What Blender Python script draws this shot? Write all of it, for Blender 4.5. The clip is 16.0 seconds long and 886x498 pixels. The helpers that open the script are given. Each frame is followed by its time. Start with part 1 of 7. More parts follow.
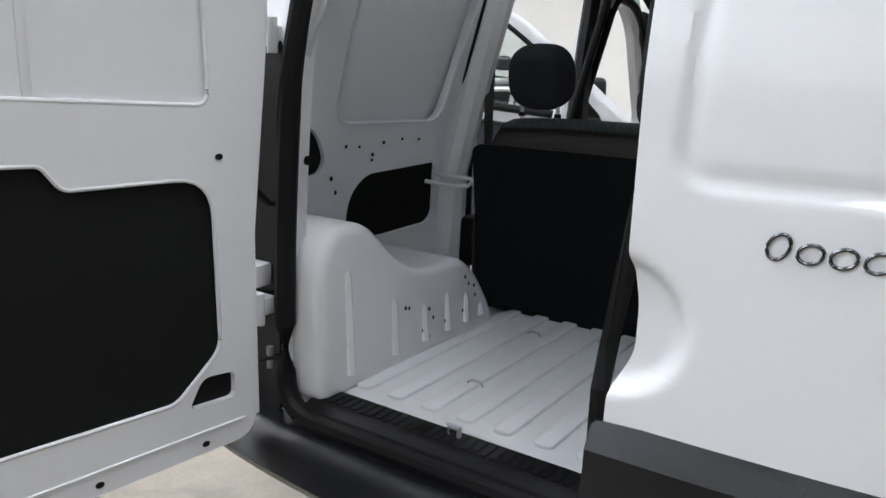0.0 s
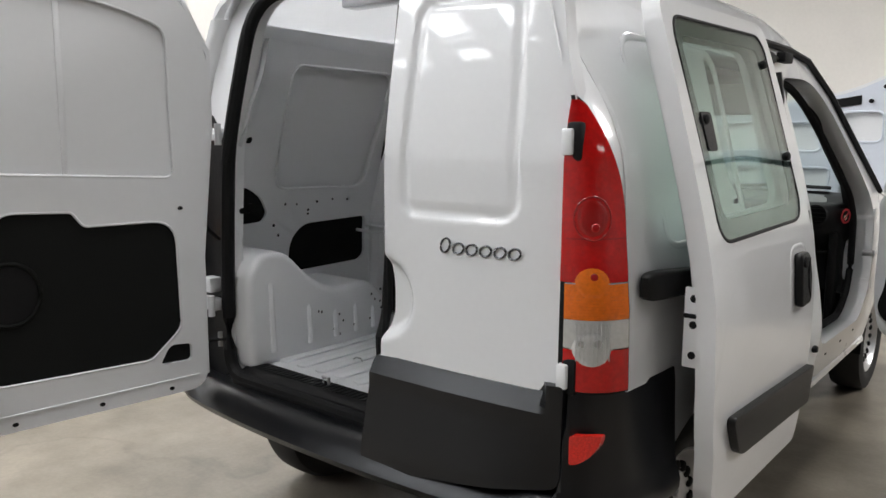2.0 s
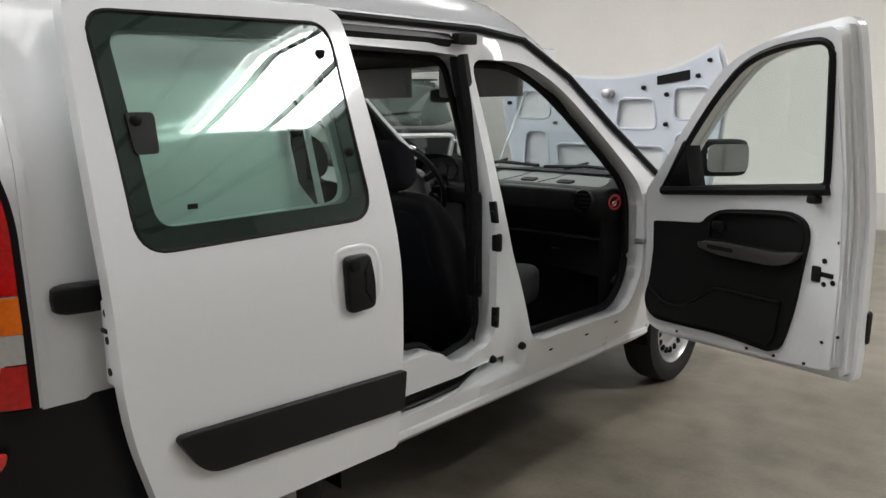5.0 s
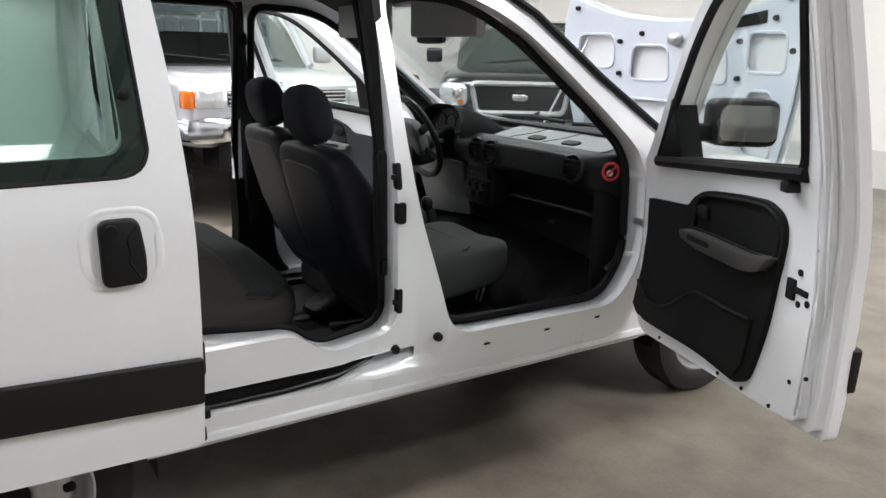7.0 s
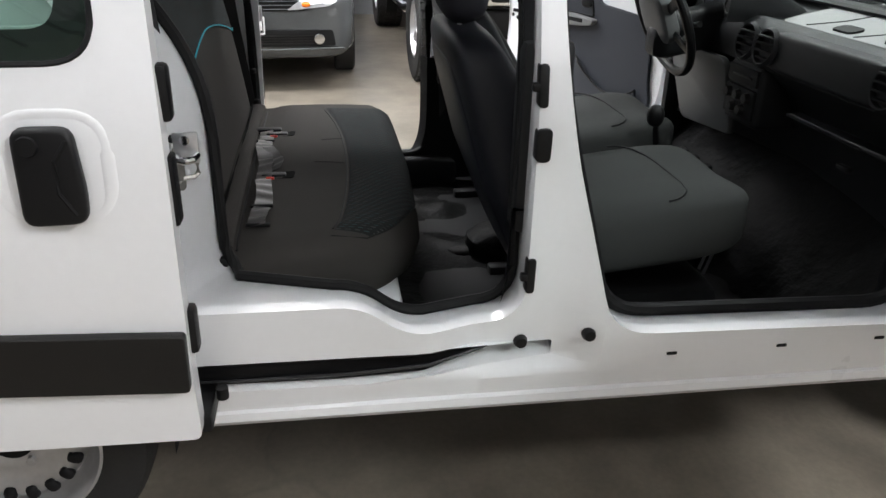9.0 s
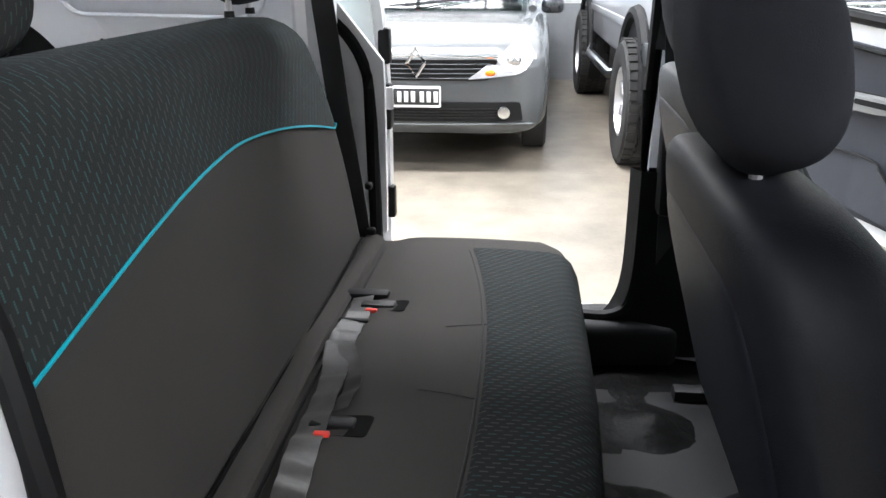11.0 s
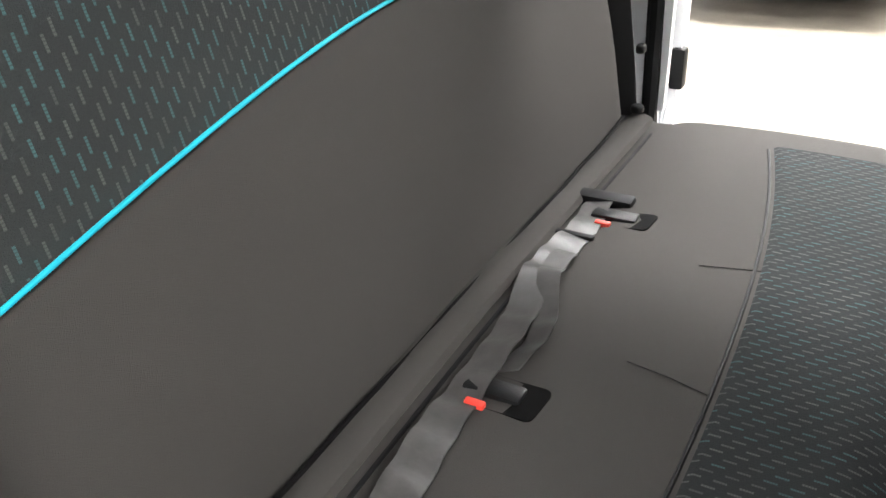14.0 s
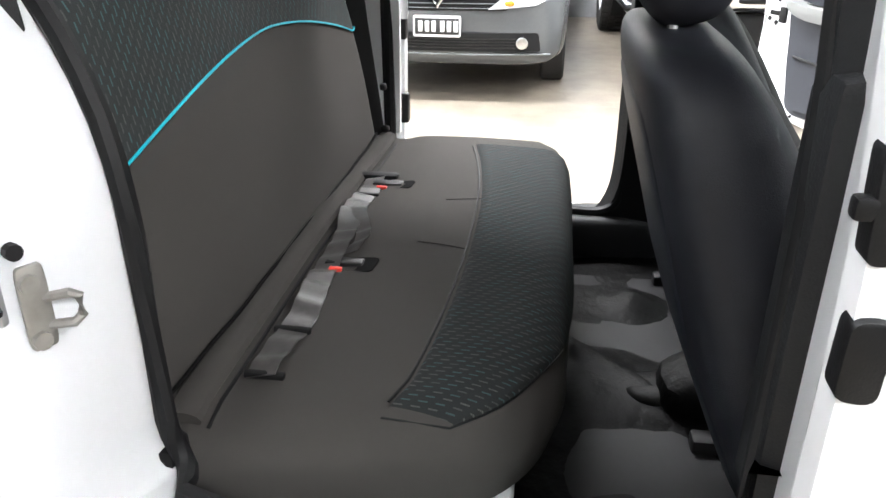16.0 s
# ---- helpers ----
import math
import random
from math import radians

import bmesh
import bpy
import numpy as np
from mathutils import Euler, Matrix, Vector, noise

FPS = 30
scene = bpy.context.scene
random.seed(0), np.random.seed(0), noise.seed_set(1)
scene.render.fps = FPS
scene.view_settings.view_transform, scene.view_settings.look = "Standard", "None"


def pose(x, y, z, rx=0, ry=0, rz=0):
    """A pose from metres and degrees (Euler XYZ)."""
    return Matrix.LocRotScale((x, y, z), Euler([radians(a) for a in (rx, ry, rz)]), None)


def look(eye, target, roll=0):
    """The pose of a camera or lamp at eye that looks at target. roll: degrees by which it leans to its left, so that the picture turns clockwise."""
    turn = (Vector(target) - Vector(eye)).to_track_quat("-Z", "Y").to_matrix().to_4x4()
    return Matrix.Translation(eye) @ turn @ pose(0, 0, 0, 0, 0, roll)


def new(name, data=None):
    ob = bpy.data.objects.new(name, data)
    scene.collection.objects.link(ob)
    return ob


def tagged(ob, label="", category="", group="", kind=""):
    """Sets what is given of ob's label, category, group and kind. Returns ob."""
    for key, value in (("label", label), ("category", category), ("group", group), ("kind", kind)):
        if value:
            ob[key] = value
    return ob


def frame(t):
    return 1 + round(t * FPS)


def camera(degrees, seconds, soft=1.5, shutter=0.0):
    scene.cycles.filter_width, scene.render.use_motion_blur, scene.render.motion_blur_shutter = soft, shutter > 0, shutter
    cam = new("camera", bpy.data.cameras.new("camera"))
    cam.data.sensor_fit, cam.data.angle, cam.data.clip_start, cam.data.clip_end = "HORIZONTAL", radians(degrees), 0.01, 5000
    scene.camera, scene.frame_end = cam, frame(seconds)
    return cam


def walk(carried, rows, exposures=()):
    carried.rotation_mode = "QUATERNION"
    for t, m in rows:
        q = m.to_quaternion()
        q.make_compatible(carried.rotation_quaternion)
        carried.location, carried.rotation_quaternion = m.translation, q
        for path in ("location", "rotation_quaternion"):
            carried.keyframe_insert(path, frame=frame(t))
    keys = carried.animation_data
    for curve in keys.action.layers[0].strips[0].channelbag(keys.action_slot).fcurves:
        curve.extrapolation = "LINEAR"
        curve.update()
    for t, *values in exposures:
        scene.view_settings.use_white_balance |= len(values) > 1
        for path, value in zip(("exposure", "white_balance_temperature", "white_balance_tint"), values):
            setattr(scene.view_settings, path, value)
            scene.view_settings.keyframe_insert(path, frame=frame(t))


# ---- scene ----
cam = camera(60.0, 16.0)
PATH = [
    (0, (0.586, -0.97, 1.313), (-0.499, 0.644, 0.847), 1.9),
    (0.5, (0.822, -1.119, 1.315), (-0.317, 0.473, 0.908), 1.3),
    (1, (1.055, -1.24, 1.33), (-0.136, 0.323, 0.955), 0.4),
    (1.5, (1.32, -1.293, 1.342), (0.085, 0.24, 0.989), 0.5),
    (2, (1.553, -1.328, 1.352), (0.297, 0.202, 1.065), 0.3),
    (2.5, (1.753, -1.354, 1.369), (0.543, 0.213, 1.089), -0.1),
    (3, (1.95, -1.251, 1.373), (0.73, 0.306, 1.076), -0.6),
    (3.5, (2.128, -1.084, 1.369), (0.942, 0.501, 1.087), -1.0),
    (4, (2.222, -0.821, 1.365), (1.049, 0.775, 1.089), -0.9),
    (4.5, (2.372, -0.568, 1.394), (1.128, 0.967, 1.081), -0.7),
    (5, (2.509, -0.335, 1.427), (1.168, 1.102, 1.058), -0.3),
    (5.2, (2.569, -0.23, 1.419), (1.185, 1.162, 1.038), -0.0),
    (7.3, (2.764, 0.793, 1.412), (1.091, 1.741, 0.861), 1.4),
    (7.5, (2.714, 0.864, 1.421), (1.011, 1.73, 0.831), 1.7),
    (8, (2.589, 1.089, 1.426), (0.819, 1.741, 0.762), 2.8),
    (8.2, (2.521, 1.162, 1.425), (0.737, 1.733, 0.722), 2.9),
    (10.3, (1.41, 1.542, 1.24), (-0.403, 1.495, 0.396), -0.8),
    (10.5, (1.294, 1.527, 1.24), (-0.53, 1.443, 0.424), -0.5),
    (11, (1.057, 1.496, 1.277), (-0.804, 1.293, 0.573), -0.3),
    (11.5, (0.817, 1.483, 1.307), (-1.028, 0.976, 0.722), -1.9),
    (12, (0.682, 1.49, 1.334), (-1.068, 0.682, 0.79), -2.3),
    (12.5, (0.666, 1.479, 1.324), (-0.955, 0.444, 0.767), -2.8),
    (13, (0.668, 1.472, 1.279), (-0.863, 0.382, 0.596), -2.4),
    (13.5, (0.677, 1.484, 1.231), (-0.785, 0.461, 0.328), -2.6),
    (14, (0.692, 1.522, 1.2), (-0.767, 0.614, 0.176), -4.3),
    (14.5, (0.776, 1.534, 1.201), (-0.754, 0.797, 0.144), -2.6),
    (15, (0.942, 1.54, 1.201), (-0.71, 1.028, 0.197), 0.0),
    (15.5, (1.11, 1.541, 1.213), (-0.632, 1.209, 0.288), 1.4),
    (16, (1.287, 1.568, 1.229), (-0.514, 1.312, 0.397), 0.2),
]
walk(cam, [(t, look(eye, target, roll)) for t, eye, target, roll in PATH],
     exposures=[(0.0, 1.12, 6050, 11), (1.5, 0.83, 6300, 11), (3.0, 0.62, 6500, 10), (5.2, 0.65, 6400, 10), (7.5, 1.36, 6230, 11), (8.2, 1.42, 6230, 11), (10.3, 1.75, 6150, 11), (11.0, 2.3, 6020, 11), (12.0, 2.0, 5960, 11), (13.0, 2.75, 6120, 11), (13.5, 3.3, 6350, 11), (14.5, 3.4, 6300, 11), (15.5, 3.4, 6230, 11), (16.0, 2.92, 6200, 11)])

# ---- daylight: a roof of corrugated sheets with translucent strips ----
world = bpy.data.worlds.new("sky")
scene.world = world
world.use_nodes = True
wn = world.node_tree.nodes
sky = wn.new("ShaderNodeTexSky")
sky.sky_type, sky.sun_disc = "NISHITA", False
sky.sun_elevation, sky.sun_rotation = radians(50), radians(200)
world.node_tree.links.new(sky.outputs[0], wn["Background"].inputs[0])
wn["Background"].inputs[1].default_value = 0.1
sun = new("sun", bpy.data.lights.new("sun", "SUN"))
sun.data.energy, sun.data.angle, sun.data.color = 2.0, radians(0.5), (1.0, 0.96, 0.9)
sun.matrix_world = look((2, -6, 20), (0, 0, 0))


def skylight_lamp(x, y, z, sx, sy, watts):
    ob = new("skylight_lamp", bpy.data.lights.new("skylight_lamp", "AREA"))
    ob.data.shape, ob.data.size, ob.data.size_y, ob.data.energy = "RECTANGLE", sx, sy, watts
    ob.data.color = (0.90, 0.95, 1.0) if y < -4 else (1.0, 0.98, 0.95)
    ob.matrix_world = look((x, y, z), (x, y + 0.0001, 0))
    return ob


# roof lights: (x, y, width, length, watts)
SKYLIGHTS = [(-7.0, -5.6, 0.9, 4.8, 55), (-5.0, -5.6, 0.9, 4.8, 60), (-3.0, -5.4, 0.9, 4.4, 95), (0.6, -4.6, 1.0, 2.8, 30), (4.2, -4.6, 1.0, 2.8, 3),
             (-6.6, 0.0, 1.0, 2.8, 48), (-3.0, 0.0, 1.0, 2.8, 135), (0.6, 0.0, 1.0, 2.8, 26), (4.2, 0.0, 1.0, 2.8, 12),
             (-6.6, 4.6, 1.0, 2.8, 38), (-3.0, 4.6, 1.0, 2.8, 90), (0.6, 4.6, 1.0, 2.8, 34), (5.9, 5.75, 3.2, 2.3, 235), (11.4, 0.5, 1.0, 2.8, 14)]
for lx, ly, lw, ll, lp in SKYLIGHTS:
    skylight_lamp(lx, ly, 5.0, lw * 0.92, ll * 0.92, lp)


# ---- materials ----
def mat(name, color, rough=0.5, metal=0.0, coat=0.0, bump=0.0, scale=60.0, vary=0.06, spec=0.5, stain=0.0):
    m = bpy.data.materials.new(name)
    m.use_nodes = True
    n, l = m.node_tree.nodes, m.node_tree.links
    b = n["Principled BSDF"]
    b.inputs["Roughness"].default_value, b.inputs["Metallic"].default_value = rough, metal
    b.inputs["Coat Weight"].default_value, b.inputs["Specular IOR Level"].default_value = coat, spec
    b.inputs["Coat Roughness"].default_value = 0.03
    tc = n.new("ShaderNodeTexCoord")
    n1, n2 = n.new("ShaderNodeTexNoise"), n.new("ShaderNodeTexNoise")
    n1.inputs["Scale"].default_value, n2.inputs["Scale"].default_value = 2.2, scale
    n1.inputs["Detail"].default_value, n2.inputs["Detail"].default_value = 5, 3
    for k in (n1, n2):
        l.new(tc.outputs["Object"], k.inputs["Vector"])
    mix = n.new("ShaderNodeMath")
    mix.operation = "ADD"
    l.new(n1.outputs[0], mix.inputs[0])
    l.new(n2.outputs[0], mix.inputs[1])
    mr = n.new("ShaderNodeMapRange")
    mr.inputs["From Min"].default_value, mr.inputs["From Max"].default_value = 0.6, 1.4
    mr.inputs["To Min"].default_value, mr.inputs["To Max"].default_value = 1 - vary, 1 + vary
    l.new(mix.outputs[0], mr.inputs[0])
    sc = n.new("ShaderNodeVectorMath")
    sc.operation = "SCALE"
    sc.inputs[0].default_value = color
    l.new(mr.outputs[0], sc.inputs["Scale"])
    out = sc.outputs[0]
    if stain > 0:
        n3 = n.new("ShaderNodeTexNoise")
        n3.inputs["Scale"].default_value, n3.inputs["Detail"].default_value = 0.9, 8
        l.new(tc.outputs["Object"], n3.inputs["Vector"])
        ramp = n.new("ShaderNodeMapRange")
        ramp.inputs["From Min"].default_value, ramp.inputs["From Max"].default_value = 0.45, 0.75
        ramp.inputs["To Min"].default_value, ramp.inputs["To Max"].default_value = 1.0, 1.0 - stain
        l.new(n3.outputs[0], ramp.inputs[0])
        s2 = n.new("ShaderNodeVectorMath")
        s2.operation = "SCALE"
        l.new(out, s2.inputs[0])
        l.new(ramp.outputs[0], s2.inputs["Scale"])
        out = s2.outputs[0]
    l.new(out, b.inputs["Base Color"])
    rr = n.new("ShaderNodeMapRange")
    rr.inputs["To Min"].default_value, rr.inputs["To Max"].default_value = max(rough - 0.06, 0.02), min(rough + 0.06, 1)
    l.new(n1.outputs[0], rr.inputs[0])
    l.new(rr.outputs[0], b.inputs["Roughness"])
    if bump > 0:
        bp = n.new("ShaderNodeBump")
        bp.inputs["Strength"].default_value, bp.inputs["Distance"].default_value = bump, 0.002
        l.new(n2.outputs[0], bp.inputs["Height"])
        l.new(bp.outputs[0], b.inputs["Normal"])
    return m


def glass(name, tint, gloss=0.05):
    m = bpy.data.materials.new(name)
    m.use_nodes = True
    n, l = m.node_tree.nodes, m.node_tree.links
    n.remove(n["Principled BSDF"])
    t, g, mx, f = n.new("ShaderNodeBsdfTransparent"), n.new("ShaderNodeBsdfGlossy"), n.new("ShaderNodeMixShader"), n.new("ShaderNodeLayerWeight")
    t.inputs[0].default_value = (*tint, 1)
    g.inputs["Roughness"].default_value = 0.01
    pw, ma = n.new("ShaderNodeMath"), n.new("ShaderNodeMath")
    pw.operation, ma.operation = "POWER", "MULTIPLY_ADD"
    pw.inputs[1].default_value = 4.0
    f.inputs[0].default_value = 0.5
    ma.inputs[1].default_value, ma.inputs[2].default_value = 0.85, gloss
    l.new(f.outputs["Facing"], pw.inputs[0])
    l.new(pw.outputs[0], ma.inputs[0])
    l.new(ma.outputs[0], mx.inputs[0])
    l.new(t.outputs[0], mx.inputs[1])
    l.new(g.outputs[0], mx.inputs[2])
    l.new(mx.outputs[0], n["Material Output"].inputs[0])
    return m


def weave(name, base, along, across, teal, pitch=0.0125, dash=0.034, gain=0.7):
    """Dark cloth with rows of short woven dashes; along, across: the axes (0 x, 1 y, 2 z) of the dashes and of their rows."""
    m = mat(name, base, 0.92, bump=0.5, scale=900, vary=0.14, spec=0.15)
    n, l = m.node_tree.nodes, m.node_tree.links
    tc, sp = n.new("ShaderNodeTexCoord"), n.new("ShaderNodeSeparateXYZ")
    l.new(tc.outputs["Object"], sp.inputs[0])

    def op(kind, a, b=None):
        k = n.new("ShaderNodeMath")
        k.operation = kind
        for i, v in enumerate((a, b)):
            if v is None:
                continue
            if isinstance(v, (int, float)):
                k.inputs[i].default_value = v
            else:
                l.new(v, k.inputs[i])
        return k.outputs[0]

    u = op("ADD", op("DIVIDE", sp.outputs[across], pitch), op("MULTIPLY", sp.outputs[along], 6.0))
    col = op("FLOOR", u)
    v = op("ADD", op("DIVIDE", sp.outputs[along], dash), op("MULTIPLY", col, 0.37))
    row = op("FLOOR", v)
    fu, fv = op("ABSOLUTE", op("SUBTRACT", op("FRACT", u), 0.5)), op("ABSOLUTE", op("SUBTRACT", op("FRACT", v), 0.5))
    thread = op("ADD", op("MULTIPLY", op("GREATER_THAN", op("FRACT", op("MULTIPLY", v, 9.0)), 0.35), 0.5), 0.5)
    dashes = op("MULTIPLY", op("MULTIPLY", op("LESS_THAN", fu, 0.13), op("LESS_THAN", fv, 0.27)), thread)
    wn_, cv = n.new("ShaderNodeTexWhiteNoise"), n.new("ShaderNodeCombineXYZ")
    l.new(col, cv.inputs[0])
    l.new(row, cv.inputs[1])
    l.new(cv.outputs[0], wn_.inputs["Vector"])
    pick = n.new("ShaderNodeMix")
    pick.data_type = "RGBA"
    pick.inputs["A"].default_value, pick.inputs["B"].default_value = (0.15, 0.155, 0.145, 1), (*teal, 1)
    l.new(op("GREATER_THAN", wn_.outputs["Value"], 0.58), pick.inputs["Factor"])
    b = n["Principled BSDF"]
    old = b.inputs["Base Color"].links[0].from_socket
    out = n.new("ShaderNodeMix")
    out.data_type = "RGBA"
    l.new(op("MULTIPLY", dashes, op("ADD", op("MULTIPLY", wn_.outputs["Value"], gain * 0.6), gain * 0.4)), out.inputs["Factor"])
    l.new(old, out.inputs["A"])
    l.new(pick.outputs["Result"], out.inputs["B"])
    l.new(out.outputs["Result"], b.inputs["Base Color"])
    return m


def glow(name, color, strength):
    m = bpy.data.materials.new(name)
    m.use_nodes = True
    b = m.node_tree.nodes["Principled BSDF"]
    b.inputs["Base Color"].default_value = (*color, 1)
    b.inputs["Emission Color"].default_value = (*color, 1)
    b.inputs["Emission Strength"].default_value = strength
    return m


def concrete():
    """Worn power-floated concrete: wide stains, small pits, hairline cracks."""
    m = mat("concrete", (0.210, 0.184, 0.148), 0.36, bump=0.25, scale=55, vary=0.14, stain=0.32)
    n, l = m.node_tree.nodes, m.node_tree.links
    b = n["Principled BSDF"]
    tc, warp, vo = n.new("ShaderNodeTexCoord"), n.new("ShaderNodeTexNoise"), n.new("ShaderNodeTexVoronoi")
    warp.inputs["Scale"].default_value, warp.inputs["Detail"].default_value = 1.3, 6
    l.new(tc.outputs["Object"], warp.inputs["Vector"])
    add = n.new("ShaderNodeVectorMath")
    add.operation = "ADD"
    l.new(tc.outputs["Object"], add.inputs[0])
    l.new(warp.outputs["Color"], add.inputs[1])
    vo.feature, vo.inputs["Scale"].default_value = "DISTANCE_TO_EDGE", 0.33
    l.new(add.outputs[0], vo.inputs["Vector"])
    crack, dust, spot = n.new("ShaderNodeMapRange"), n.new("ShaderNodeTexNoise"), n.new("ShaderNodeMapRange")
    crack.inputs["From Min"].default_value, crack.inputs["From Max"].default_value = 0.0, 0.007
    crack.inputs["To Min"].default_value, crack.inputs["To Max"].default_value = 0.84, 1.0
    l.new(vo.outputs["Distance"], crack.inputs[0])
    dust.inputs["Scale"].default_value, dust.inputs["Detail"].default_value = 4.5, 12
    l.new(tc.outputs["Object"], dust.inputs["Vector"])
    spot.inputs["From Min"].default_value, spot.inputs["From Max"].default_value = 0.35, 0.68
    spot.inputs["To Min"].default_value, spot.inputs["To Max"].default_value = 1.18, 0.76
    l.new(dust.outputs[0], spot.inputs[0])
    mul = n.new("ShaderNodeMath")
    mul.operation = "MULTIPLY"
    l.new(crack.outputs[0], mul.inputs[0])
    l.new(spot.outputs[0], mul.inputs[1])
    sc = n.new("ShaderNodeVectorMath")
    sc.operation = "SCALE"
    l.new(b.inputs["Base Color"].links[0].from_socket, sc.inputs[0])
    l.new(mul.outputs[0], sc.inputs["Scale"])
    l.new(sc.outputs[0], b.inputs["Base Color"])
    return m


WHITE = mat("white_paint", (0.84, 0.85, 0.865), 0.30, coat=1.0, vary=0.015)
WHITE_IN = mat("white_primer", (0.77, 0.78, 0.795), 0.30, coat=0.4, vary=0.012, stain=0.02)
BLACK = mat("black_plastic", (0.0055, 0.0055, 0.006), 0.42, bump=0.2, scale=500, vary=0.15, spec=0.25)
STRIP = mat("grained_plastic", (0.009, 0.0085, 0.008), 0.42, bump=0.35, scale=450, vary=0.12, spec=0.3)
RUBBER = mat("rubber", (0.007, 0.007, 0.0075), 0.6, vary=0.15, spec=0.2)
TYRE = mat("tyre_rubber", (0.014, 0.0135, 0.013), 0.75, bump=0.3, scale=150, vary=0.2)
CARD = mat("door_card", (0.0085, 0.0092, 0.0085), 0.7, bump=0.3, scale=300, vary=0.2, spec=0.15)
DASH = mat("dash_plastic", (0.009, 0.0095, 0.0105), 0.5, bump=0.3, scale=420, vary=0.1, spec=0.25)
HEAD_CLOTH = mat("navy_head_cloth", (0.021, 0.022, 0.028), 0.85, bump=0.4, scale=900, vary=0.12, spec=0.2)
TRIM = mat("satin_black_plastic", (0.0052, 0.0054, 0.0068), 0.30, bump=0.2, scale=500, vary=0.15, spec=0.42)
TRAY = mat("tray_plastic", (0.20, 0.203, 0.20), 0.5, bump=0.3, scale=420, vary=0.08)
CLOTH_SEAT = mat("seat_top_cloth", (0.040, 0.042, 0.041), 0.92, bump=0.5, scale=900, vary=0.12, spec=0.15)
DASH_GREY = mat("dash_grey", (0.11, 0.113, 0.113), 0.5, bump=0.3, scale=420, vary=0.08)
CLOTH = mat("plain_cloth", (0.052, 0.0485, 0.045), 0.93, bump=0.5, scale=1100, vary=0.10, spec=0.15)
CLOTH_SIDE = mat("side_cloth", (0.042, 0.042, 0.042), 0.9, bump=0.5, scale=900, vary=0.1, spec=0.15)
SEAT_PANEL = mat("seat_panel_vinyl", (0.010, 0.012, 0.018), 0.45, bump=0.3, scale=500, vary=0.15, spec=0.35)
VINYL = mat("seat_back_vinyl", (0.0085, 0.0095, 0.0135), 0.52, bump=0.3, scale=600, vary=0.12, spec=0.3)
WEAVE_BACK = weave("woven_cloth", (0.030, 0.0325, 0.0325), 2, 0, (0.065, 0.17, 0.18), 0.0088, 0.0215, 0.52)
WEAVE_SEAT = weave("woven_seat_cloth", (0.0195, 0.021, 0.0215), 1, 0, (0.06, 0.13, 0.135), 0.0088, 0.0215, 0.56)
TEAL = mat("teal_piping", (0.01, 0.42, 0.52), 0.6, vary=0.05)
WEBBING = mat("grey_webbing", (0.056, 0.053, 0.051), 0.42, bump=0.5, scale=40, vary=0.5)
WEB_BLACK = mat("black_webbing", (0.014, 0.014, 0.015), 0.65, bump=0.4, scale=700, vary=0.12)
STRIKER = mat("worn_steel", (0.30, 0.29, 0.27), 0.42, metal=0.8, vary=0.2, bump=0.2)
STEEL = mat("silver_steel", (0.55, 0.55, 0.56), 0.38, metal=0.85, vary=0.08)
DARK_CHROME = mat("dark_chrome", (0.11, 0.11, 0.115), 0.22, metal=1.0, vary=0.05)
CHROME = mat("chrome", (0.75, 0.76, 0.78), 0.12, metal=1.0, vary=0.03)
RED = mat("red_lens", (0.50, 0.004, 0.004), 0.10, coat=1.0, vary=0.28, scale=90, spec=0.35, bump=0.12)
REFLEX = mat("red_reflex_prisms", (0.80, 0.025, 0.015), 0.16, coat=1.0, vary=0.3, scale=220, bump=0.5)
RED_DARK = mat("dark_red_lens", (0.36, 0.006, 0.006), 0.15, coat=0.8, vary=0.10)
AMBER = mat("amber_lens", (0.80, 0.17, 0.006), 0.12, coat=0.8, vary=0.2, scale=120, bump=0.15)
CLEAR = mat("clear_lens", (0.74, 0.75, 0.76), 0.13, metal=0.6, coat=0.9, vary=0.12, scale=90, bump=0.06)
RED_LABEL = mat("red_print", (0.60, 0.04, 0.05), 0.5)
BUCKLE_RED = mat("red_plastic", (0.75, 0.06, 0.04), 0.4)
GREEN_GLASS = glass("tinted_glass", (0.80, 0.91, 0.865), 0.10)
CLEAR_GLASS = glass("clear_glass", (0.93, 0.97, 0.96))
# the door card's black plastic, made paler and bluer for strong daylight on it
CARD_LIT = mat("daylit_card", (0.036, 0.039, 0.047), 0.6, bump=0.3, scale=300, vary=0.12, spec=0.3)
MIRROR = mat("mirror", (0.85, 0.87, 0.87), 0.02, metal=1.0, vary=0.0)
CREAM = mat("pale_label", (0.78, 0.76, 0.62), 0.6)
FLOOR = concrete()
WALL = mat("white_wall", (0.86, 0.84, 0.80), 0.8, bump=0.1, scale=25, vary=0.03, stain=0.04)
GREY_WALL = mat("grey_wall", (0.20, 0.205, 0.215), 0.7, vary=0.08)
ROOF = mat("roof_sheet", (0.42, 0.43, 0.44), 0.55, metal=0.2, vary=0.08)
BEAM = mat("dark_beam", (0.10, 0.10, 0.11), 0.6)
SKYLIGHT = glow("translucent_sheet", (1.0, 0.99, 0.97), 1.8)
SHED_WALL = mat("shed_wall", (0.42, 0.41, 0.39), 0.8, bump=0.1, scale=25, vary=0.06, stain=0.1)
GREY_CAR = mat("grey_metallic", (0.085, 0.091, 0.094), 0.14, metal=0.0, coat=0.0, vary=0.05, spec=0.5)
SILVER_CAR = mat("silver_metallic", (0.52, 0.53, 0.55), 0.3, metal=0.5, coat=0.9, vary=0.04)
